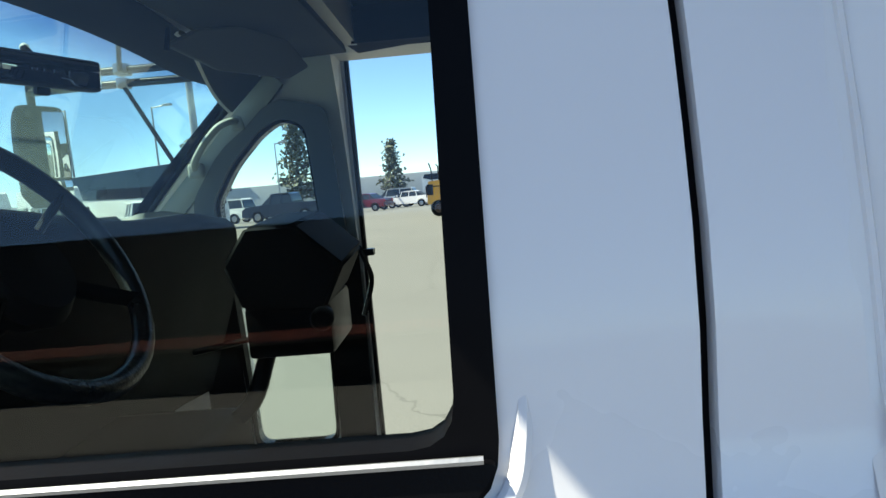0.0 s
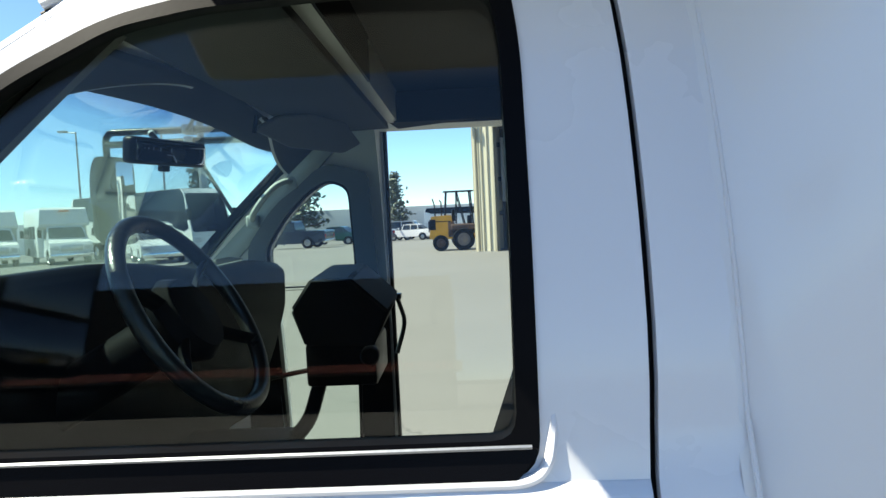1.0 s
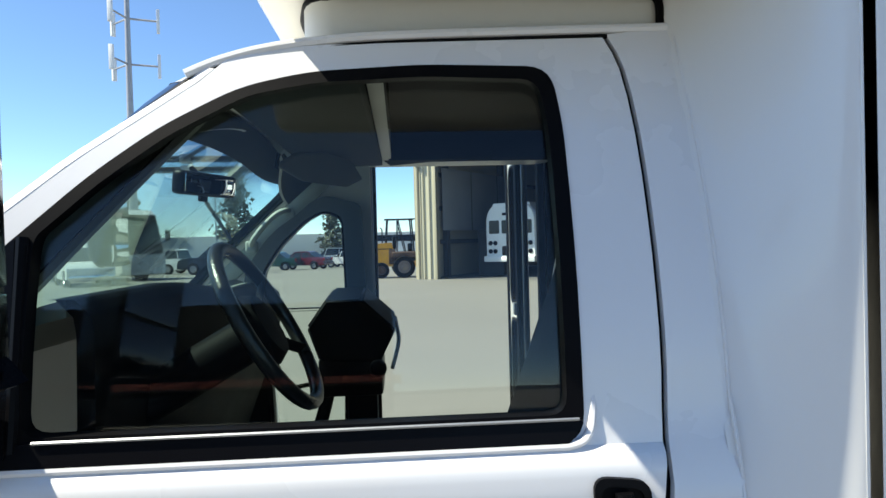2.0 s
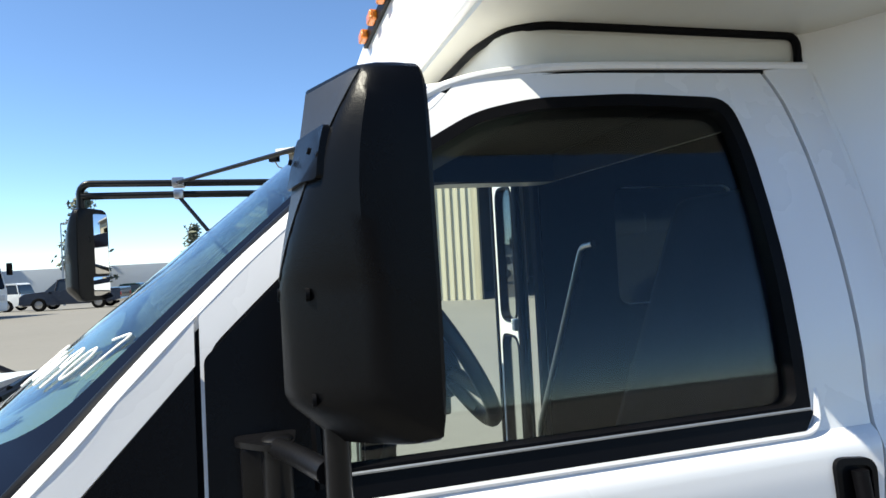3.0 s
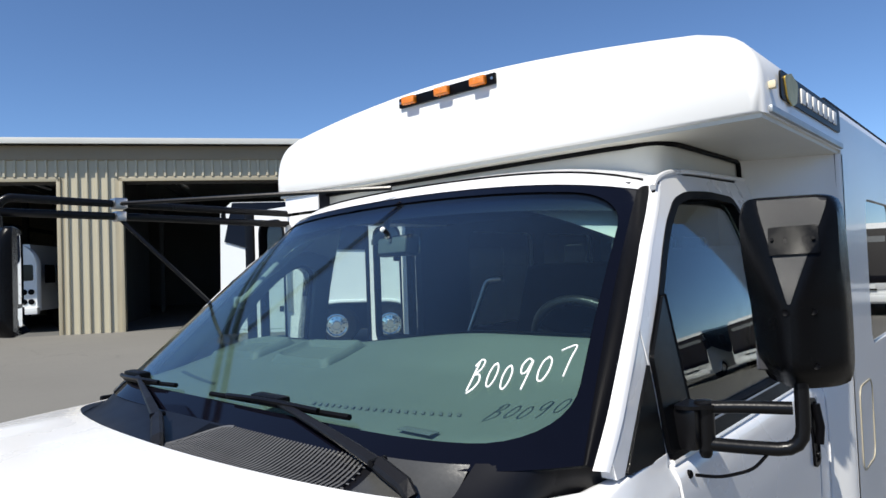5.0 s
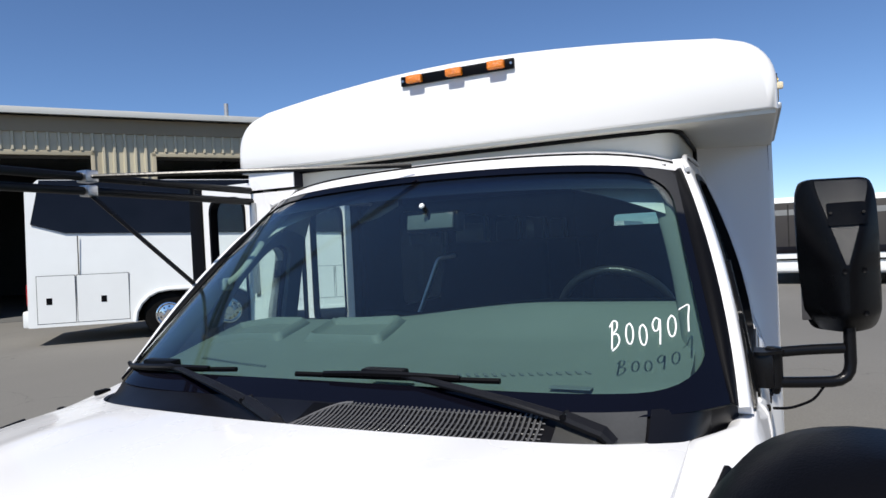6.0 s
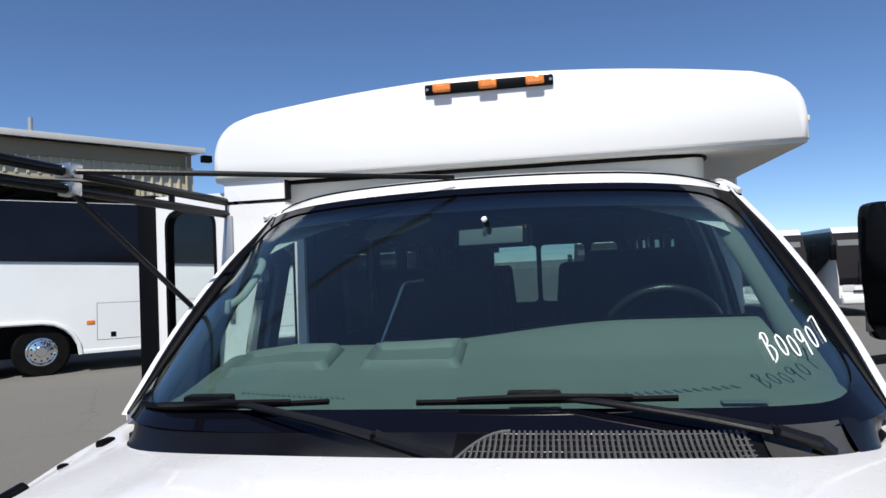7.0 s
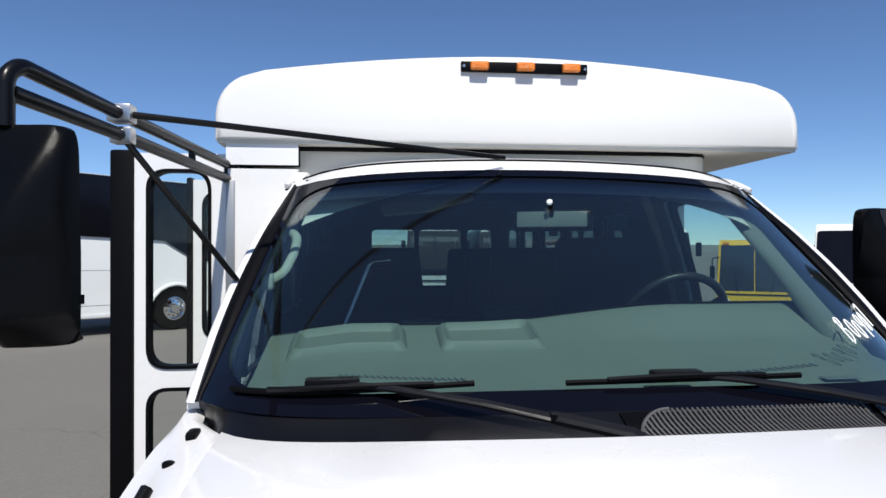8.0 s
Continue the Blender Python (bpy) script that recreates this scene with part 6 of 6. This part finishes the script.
part("mirror_glass", box((0.018, -0.118, -0.026), (0.022, 0.118, 0.026), 0.004), MIRROR, rv, "mirror glass")
part("mount_button", lathe([(0.009, -0.004), (0.009, 0.003), (0.006, 0.006), (0, 0.007)], (-1, 0, 0.6), (-0.058, 0.004, 0.050), 16), COACHWHITE, rv, "pale mounting button on the glass")
part("back_shell", box((-0.027, -0.110, -0.024), (-0.018, 0.110, 0.026), 0.004), TRIM, rv, "grey back of the mirror")
part("stalk", tube([(-0.018, 0, 0.004), (-0.036, 0, 0.034), (-0.054, 0, 0.048)], 0.008, 8), BLACK, rv)
part("switch_tab", box((-0.012, -0.02, -0.05), (0.004, 0.01, -0.03), 0.005), BLACK, rv)
rv.matrix_world = Matrix.Translation((-0.612, -0.034, 1.878)) @ Matrix.Rotation(radians(-20), 4, "Z") @ Matrix.Rotation(radians(6), 4, "Y")


def inner_header(a, b):
    """Padded strip behind the upper edge of the glass, where the headliner begins."""
    u = a * 2 - 1
    low = (1.982 - 0.040 * u * u - 1.425) / (ws_top(u) - 1.425)
    return ws_pt(u * 0.985, low + (1.0 - low) * b, -0.016) + Vector((0.006 * math.sin(math.pi * b), 0, 0))


part("inner_header", sheet(inner_header, 36, 5, (0.016, 0, 0.004)), HEADLINER, bus, "grey padded header over the windshield")
# pale corners paint the sun falling on the ends of the header
for s in (-1, 1):
    def header_corner(a, b, s=s):
        y = 0.28 + 0.55 * a
        u = y / 0.86
        low = ws_top(u) - 0.006 - 0.090 * a**1.7
        v = (low + (ws_top(u) - low) * b - 1.425) / (ws_top(u) - 1.425)
        return ws_pt(s * u * 0.97, v, -0.06)
    pale = part("header_corner", sheet(header_corner, 20, 4, (0.004, 0, 0)), HEADERLIT, bus, "end of the header trim, painted pale as if sunlit")
    part("header_back", sheet(lambda a, b: header_corner(a, b) + Vector((0.010, 0, 0.002)), 20, 4, (0.004, 0, 0)), HEADLINER, pale)
VISOR_SHAPE = [Vector(p) for p in ((-0.445, 0.185, 1.955), (-0.385, 0.235, 2.000), (-0.300, 0.300, 2.012), (-0.215, 0.420, 1.995), (-0.180, 0.500, 1.935), (-0.240, 0.490, 1.905), (-0.380, 0.330, 1.915))]
pad = bmesh.new()
lower_pts = [pad.verts.new(p) for p in VISOR_SHAPE]
upper_pts = [pad.verts.new(p + Vector((-0.014, 0.012, 0.006))) for p in VISOR_SHAPE]
pad.faces.new(lower_pts), pad.faces.new(upper_pts[::-1])
for i in range(len(lower_pts)):
    j = (i + 1) % len(lower_pts)
    pad.faces.new((lower_pts[j], lower_pts[i], upper_pts[i], upper_pts[j]))
bmesh.ops.recalc_face_normals(pad, faces=pad.faces[:])
bmesh.ops.bevel(pad, geom=pad.edges[:], offset=0.004, segments=2, affect="EDGES")
sun_visor = part("sun_visor", pad, VISOR, bus, "grey vinyl sun visor swung to the side")
part("visor_pivot", lathe([(0.007, -0.02), (0.007, 0.03), (0.004, 0.034)], (0.2, 0, 1), (-0.445, 0.188, 1.965), 10), BLACK, sun_visor)
part("overhead_panel", box((-0.10, 0.76, 2.052), (0.58, 0.86, 2.16), 0.01), LINING, bus)


def seat(x, y, w=0.5, top=1.86, deep=0.5, base=0.68, label="dark navy cloth seat", lean=0.16):
    """Cushion, backrest and headrest on a pedestal."""
    s = part("seat", box((x - deep + 0.05, y - w / 2, base + 0.33), (x + 0.06, y + w / 2, base + 0.46), 0.04, seg=3), SEATS, bus, label)
    back = bmesh.new()
    box((-0.06, -w / 2, 0), (0.06, w / 2, top - base - 0.42), 0.05, back, 3)
    for v in back.verts:
        k = max(0, v.co.z / (top - base - 0.42))
        v.co = (v.co.x + x + lean * k, y + v.co.y * (1 - 0.16 * k * k), v.co.z + base + 0.42)
    part("backrest", back, SEATS, s)
    part("pedestal", box((x - deep + 0.15, y - w / 2 + 0.08, base), (x - 0.05, y + w / 2 - 0.08, base + 0.34), 0.01), SATIN, s)
    return s


seat(0.215, -0.575, 0.52, 1.845, 0.50, label="dark navy high-backed driver's seat", lean=0.26)
for i in range(4):
    for y in (-0.60, 0.60):
        seat(1.45 + 0.85 * i, y, 0.84, 1.80, 0.44)
part("entry_handrail", tube([(0.60, 0.45, 1.735), (0.60, 0.55, 1.725), (0.505, 0.87, 0.91), (0.505, 0.87, 0.70)], 0.013, 10, 0.03), STEEL, bus, "bright steel entry handrail")
part("modesty_panel", box((0.58, -0.30, 0.70), (0.61, -0.02, 1.50), 0.01), LINING, bus)
# fare box on its post beside the engine cover
FARE = ((-0.356, 1.44), (-0.294, 1.527), (-0.178, 1.527), (-0.069, 1.425), (-0.124, 1.318), (-0.318, 1.33))
fare = part("fare_box", loft([[(x, y, z + dz) for x, z in FARE] for y, dz in ((0.12, -0.012), (0.43, 0.006))], True, True), DARKTRIM, bus, "dark grey six-sided fare box on a post")
bmesh_fare = bmesh.new()
bmesh_fare.from_mesh(fare.data)
bmesh.ops.bevel(bmesh_fare, geom=bmesh_fare.edges[:], offset=0.008, segments=2, affect="EDGES")
bmesh_fare.to_mesh(fare.data)
bmesh_fare.free()
part("fare_base", box((-0.325, 0.14, 1.195), (-0.115, 0.40, 1.325), 0.015), BLACK, fare)
part("fare_knob", lathe([(0.028, 0), (0.028, 0.03), (0.02, 0.04), (0.0, 0.042)], (0, -1, 0), (-0.13, 0.13, 1.29), 14), BLACK, fare)
part("fare_bracket", tube([(-0.30, 0.22, 1.20), (-0.33, 0.16, 1.08), (-0.42, 0.08, 1.02)], 0.022, 10, 0.05), BLACK, fare)
part("fare_cable", tube([(-0.075, 0.40, 1.42), (-0.06, 0.50, 1.32), (-0.09, 0.46, 1.22)], 0.008, 6, 0.04), SATIN, fare)
part("fare_lever", tube([(-0.31, 0.16, 1.245), (-0.44, 0.10, 1.235)], 0.008, 6), SATIN, fare)

# wipers
def channel(points, widths, deep):
    """A flat tapered bar along the points: a rectangular section with chamfered upper edges."""
    made = bmesh.new()
    pts = [Vector(p) for p in points]
    rings = []
    for i, p in enumerate(pts):
        way = (pts[min(i + 1, len(pts) - 1)] - pts[max(i - 1, 0)]).normalized()
        side = way.cross(Vector((-0.45, 0, 1))).normalized()
        up = side.cross(way)
        w = widths[i] / 2
        rings.append([made.verts.new(p + side * a * w + up * b * deep) for a, b in ((-1, 0), (-1, 0.6), (-0.6, 1), (0.6, 1), (1, 0.6), (1, 0))])
    for a, b in zip(rings, rings[1:]):
        for k in range(6):
            made.faces.new((a[k], a[(k + 1) % 6], b[(k + 1) % 6], b[k]))
    made.faces.new(rings[0]), made.faces.new(rings[-1][::-1])
    bmesh.ops.recalc_face_normals(made, faces=made.faces[:])
    return made


def wiper(pivot, joint, nib, a, b):
    p, q, e = Vector(pivot), Vector(joint), Vector(nib)
    lift = Vector((-0.004, 0, 0.008))
    w = part("wiper", channel([q, q.lerp(e, 0.3) + lift, q.lerp(e, 0.7) + lift, e], [0.027, 0.022, 0.016, 0.013], 0.010), WIPERARM, bus, "faded black wiper with its flat arm across the cowl", 0)
    part("arm_head", channel([p - (q - p) * 0.25 + Vector((0, 0, -0.012)), p, p.lerp(q, 0.8), q], [0.026, 0.032, 0.031, 0.029], 0.016), WIPERARM, w, "hinged head of the wiper arm", 0)
    part("hinge_pin", tube([q + Vector((-0.019, 0, 0.008)), q + Vector((0.019, 0, 0.008))], 0.007, 8), BLACK, w)
    part("pivot_cover", lathe([(0.013, -0.03), (0.013, -0.004), (0.008, 0.0), (0, 0.001)], (-0.3, 0, 1), pivot, 16), BLACK, w)
    n = 12
    pts = []
    for i in range(n + 1):
        y, z = a[0] + (b[0] - a[0]) * i / n, a[1] + (b[1] - a[1]) * i / n
        pts.append((glass_x(y, z) - 0.012, y, z + 0.010))
    part("blade", tube(pts, 0.0075, 6), RUBBER, w)
    part("bridge", tube([(x - 0.008 - 0.004 * math.sin(math.pi * i / (n - 4)), y, z + 0.006 + 0.005 * math.sin(math.pi * i / (n - 4))) for i, (x, y, z) in enumerate(pts[2:-2])], 0.007, 6), SATIN, w)
    part("clip", box((nib[0] - 0.02, nib[1] - 0.06, nib[2] - 0.012), (nib[0] + 0.02, nib[1] + 0.06, nib[2] + 0.014), 0.008), BLACK, w)


wiper((-1.284, -0.715, 1.410), (-1.276, -0.637, 1.433), (-1.200, -0.165, 1.492), (-0.470, 1.478), (0.10, 1.473))
wiper((-1.395, 0.02, 1.412), (-1.330, 0.165, 1.433), (-1.186, 0.624, 1.487), (0.31, 1.476), (0.856, 1.457))

# driver's mirror
def mirror_face(a, b, y0, y1, z0, z1, xf):
    """Front of a mirror housing: a triangular facet slopes back from its middle to the top edge. a from -1 to 1 across, b from 0 to 1 up."""
    t = max(0.0, (b - 0.42) / 0.58)
    ridge, off = 0.75 * t, a + 0.15
    back = 0.070 * t**1.25 - 0.033 * t * max(-1.0, min(1.0, off)) + (0.115 if off < 0 else 0.085) * max(0.0, abs(off) - ridge) ** 1.5 + 0.05 * max(0.0, 0.12 - b) / 0.12
    d = 2 * b - 1
    y = (y0 + y1) / 2 + (y1 - y0) / 2 * a * (1 - 0.10 * abs(d) ** 10 - 0.05 * t) - 0.024 * max(0.0, a) * (1 - b) ** 2
    z = z0 + (z1 - z0) * (0.5 + 0.5 * d * (1 - 0.05 * abs(a) ** 8))
    return Vector((xf + back, y, z))


def mirror_shell(y0, y1, z0, z1, xf, xb, skew=0.0):
    """Moulded housing: faceted front, rounded rim, open at the back where the glass sits."""
    made = bmesh.new()
    n, m = 24, 36
    g = [[made.verts.new(mirror_face(2 * i / n - 1, j / m, y0, y1, z0, z1, xf)) for j in range(m + 1)] for i in range(n + 1)]
    for i in range(n):
        for j in range(m):
            made.faces.new((g[i][j], g[i + 1][j], g[i + 1][j + 1], g[i][j + 1]))
    rim = [g[i][0] for i in range(n)] + [g[n][j] for j in range(m)] + [g[i][m] for i in range(n, 0, -1)] + [g[0][j] for j in range(m, 0, -1)]
    c = Vector(((xf + xb) / 2, (y0 + y1) / 2, (z0 + z1) / 2))
    rings = [rim]
    for x, k in ((0.25, 1.02), (0.6, 1.025), (0.93, 1.02), (1.0, 0.985)):
        ring = []
        for v in rim:
            p = v.co.lerp(Vector((xb - skew * (v.co.y - y0) / (y1 - y0), v.co.y, v.co.z)), x)
            ring.append(made.verts.new((p.x, c.y + (p.y - c.y) * k, c.z + (p.z - c.z) * (1 + (k - 1) * 0.6))))
        rings.append(ring)
    for r, s in zip(rings, rings[1:]):
        for k in range(len(rim)):
            made.faces.new((r[k], r[(k + 1) % len(rim)], s[(k + 1) % len(rim)], s[k]))
    made.faces.new(rings[-1])
    bmesh.ops.recalc_face_normals(made, faces=made.faces[:])
    return made


ML = (-1.293, -1.101, 1.526, 1.924, -0.678)
mirror_l = part("driver_mirror", mirror_shell(*ML, -0.520, 0.045), GRAINED, bus, "tall black textured mirror housing on a bent tube arm", 28)


def on_facet(a, b, off=0.003):
    """A point on the facet, by its place across and up."""
    v = mirror_face(2 * (a - ML[0]) / (ML[1] - ML[0]) - 1, (b - ML[2]) / (ML[3] - ML[2]), *ML)
    return v + Vector((-off, 0, off * 0.4))


def facet_skin(u, v):
    """The triangular facet of the housing, from its lower point to the top edge."""
    b = 0.44 + 0.545 * v
    t = (b - 0.42) / 0.58
    a = max(-0.97, min(0.97, -0.15 + (2 * u - 1) * 0.74 * t))
    return mirror_face(a, b, *ML) + Vector((-0.0012, 0, 0.0006))


# same plastic as the housing; lighter base paints the sun on this facet
FACET = mat("sunlit_grained_plastic", (0.019, 0.019, 0.020), 0.36, spec=0.40, vary=0.25, size=9, fine=700, bump=0.25)
part("facet", sheet(facet_skin, 20, 24, (0.001, 0, 0)), FACET, mirror_l, "grained facet of the housing, its sunlight painted as a lighter grey", 60)
badge2 = part("cover_plate", plate(soften([(-1.262, 1.859), (-1.171, 1.857), (-1.174, 1.799), (-1.266, 1.801)], 0.006), (), lambda a, b: on_facet(a, b, 0.0065), (0.008, 0, 0), fine=0.015), GRAINED, mirror_l, "smooth rectangular cover plate")
for y in (-1.256, -1.180):
    part("screw", lathe([(0.0035, 0), (0.0035, 0.004)], (-1, 0, 0.3), on_facet(y, 1.830, 0.008), 8), BLACK, badge2)
for y, z in ((-1.249, 1.687), (-1.205, 1.686), (-1.250, 1.578)):
    part("screw_recess", lathe([(0.007, 0), (0.007, 0.004), (0.003, 0.002)], (-1, 0, 0), on_facet(y, z, -0.001), 10), RUBBER, mirror_l)
for z0, z1, label in ((1.655, 1.900, "mirror glass"), (1.548, 1.645, "convex mirror glass")):
    face = box((-0.523, -1.280, z0), (-0.516, -1.112, z1), 0.003)
    for v in face.verts:
        v.co.x -= 0.045 * (v.co.y - ML[0]) / (ML[1] - ML[0])
    part("mirror_glass", face, DIMMIRROR, mirror_l, label)
bracket = part("mirror_bracket", box((-0.735, -1.035, 1.392), (-0.672, -0.985, 1.482), 0.010), SATIN, bus, "black mirror bracket on the corner panel")
part("hinge_tab", plate(soften([(-0.742, -0.99), (-0.742, -1.02), (-0.70, -1.062), (-0.666, -1.062), (-0.660, -0.99)], 0.012), (), lambda a, b: Vector((a, b, 1.480)), (0, 0, 0.008)), SATIN, bracket)
part("pivot", lathe([(0.010, -0.068), (0.014, -0.060), (0.014, -0.052), (0.021, -0.050), (0.021, 0.050), (0.016, 0.054)], (0, 0, 1), (-0.687, -1.036, 1.440), 18), SATIN, bracket)
part("arm", tube([(-0.690, -1.040, 1.480), (-0.664, -1.110, 1.484), (-0.636, -1.198, 1.486)], 0.0135, 12, 0.05), SATIN, bracket, "black tube arm")
part("arm", tube([(-0.690, -1.040, 1.402), (-0.662, -1.110, 1.399), (-0.625, -1.214, 1.399), (-0.626, -1.214, 1.54)], 0.0145, 12, 0.06), SATIN, bracket, "black bent tube arm")
part("cable", tube([(-0.650, -1.150, 1.388), (-0.667, -1.125, 1.355), (-0.70, -1.07, 1.338), (-0.735, -1.03, 1.345)], 0.0035, 6, 0.04), RUBBER, bracket)
part("grommet", lathe([(0.009, -0.004), (0.009, 0.003), (0.005, 0.006)], (0, -1, 0), (-0.737, -1.018, 1.345), 12), RUBBER, bracket)

# passenger's mirror on its long frame
frame_r = part("mirror_frame", tube([(-0.255, 1.045, 2.085), (-1.03, 1.128, 2.105), (-1.405, 1.165, 2.115), (-1.432, 1.175, 2.09), (-1.432, 1.175, 2.00)], 0.0155, 10, 0.05), SATIN, bus, "black tube frame that carries the passenger's mirror")
part("lower_tube", tube([(-0.255, 1.045, 2.035), (-1.03, 1.125, 2.055), (-1.425, 1.172, 2.062)], 0.0155, 10), SATIN, frame_r)
part("spacer", tube([(-0.60, 1.082, 2.045), (-0.60, 1.082, 2.092)], 0.011, 8), SATIN, frame_r)
part("clamp", box((-1.055, 1.10, 2.085), (-1.005, 1.155, 2.128), 0.006), STEEL, frame_r, "shiny steel clamp")
part("clamp", box((-1.05, 1.10, 2.035), (-1.01, 1.15, 2.075), 0.006), STEEL, frame_r, "shiny steel clamp")
part("strut", tube([(-1.03, 1.105, 2.105), (-0.505, 0.10, 2.092)], 0.0085, 8), SATIN, frame_r, "thin strut to the roof edge")
part("strut", tube([(-1.03, 1.12, 2.045), (-0.77, 0.915, 1.70)], 0.0085, 8), SATIN, frame_r, "thin strut down to the windshield post")
part("mount", box((-0.275, 1.02, 2.02), (-0.235, 1.06, 2.11), 0.005), SATIN, frame_r)
part("mount_strap", box((-0.300, 1.02, 1.62), (-0.286, 1.05, 2.03), 0.004), ALU, frame_r)
mirror_r = part("passenger_mirror", mirror_shell(1.078, 1.282, 1.615, 2.003, -1.500, -1.375), GRAINED, bus, "tall black mirror housing hanging from the frame", 28)
pane_r = part("mirror_glass", box((-1.379, 1.098, 1.725), (-1.371, 1.266, 1.985), 0.004), MIRROR, mirror_r, "mirror glass")
pane_r.matrix_local = Matrix.Translation((-1.372, 1.182, 0)) @ Matrix.Rotation(radians(-4), 4, "Z") @ Matrix.Translation((1.368, -1.182, 0))
pane_r = part("convex_glass", box((-1.379, 1.098, 1.632), (-1.370, 1.266, 1.715), 0.004), MIRROR, mirror_r, "convex mirror glass")
pane_r.matrix_local = Matrix.Translation((-1.372, 1.182, 0)) @ Matrix.Rotation(radians(-4), 4, "Z") @ Matrix.Translation((1.368, -1.182, 0))
turn = Matrix.Translation((-1.42, 1.168, 1.8)) @ Matrix.Rotation(radians(-24), 4, "Z") @ Matrix.Translation((1.42, -1.185, -1.8))
mirror_r.matrix_world = turn
# crossview mirrors on the fenders
for s in (-1, 1):
    cross = part("crossview_mirror", lathe([(0.0, 0.085), (0.05, 0.079), (0.09, 0.058), (0.115, 0.022), (0.120, 0.0), (0.112, -0.012), (0.0, -0.015)], (-0.25, 0, 1), (-2.06, s * 1.075, 1.572), 28), BLACK, bus, "black dome of the crossview mirror")
    part("cross_arm", tube([(-1.58, s * 0.905, 1.335), (-1.75, s * 0.95, 1.42), (-2.03, s * 1.05, 1.545)], 0.013, 8, 0.08), SATIN, cross)


# ---- repeated pieces of walls and roofs ----
tile = tile_mesh()
for r in range(3):
    for i in range(96):
        t = new("roof_tile", tile)
        t.parent = office
        t.location = (-0.35 + i * 0.235, -0.02 - r * 0.42, 2.49 + (0.02 + r * 0.42) * 0.5)
ribs = {}


def rib(length):
    """One raised rib of the siding with a slightly proud sheet beside it."""
    key = round(length, 2)
    if key not in ribs:
        made = bmesh.new()
        prof = [(0.0, 0.0), (0.02, 0.0), (0.045, -0.075), (0.105, -0.075), (0.13, 0.0), (0.31, 0.0)]
        lo, hi = [made.verts.new((x, y - 0.004, 0)) for x, y in prof], [made.verts.new((x, y - 0.004, length)) for x, y in prof]
        for k in range(len(prof) - 1):
            made.faces.new((lo[k], lo[k + 1], hi[k + 1], hi[k]))
        ribs[key] = finish("siding_panel", made, SIDING, 20)
    return ribs[key]


n = int(SHED_L / 0.31)
for i in range(n):
    x = 0.08 + i * 0.3105
    over = any(a - 0.2 < x + 0.15 < b + 0.2 for a, b in BAYS)
    z0, z1 = (5.31 if over else -0.2), EAVE - 0.48
    p = new("siding_panel", rib(z1 - z0))
    p.parent = inner
    p.location = (x, 0, z0)
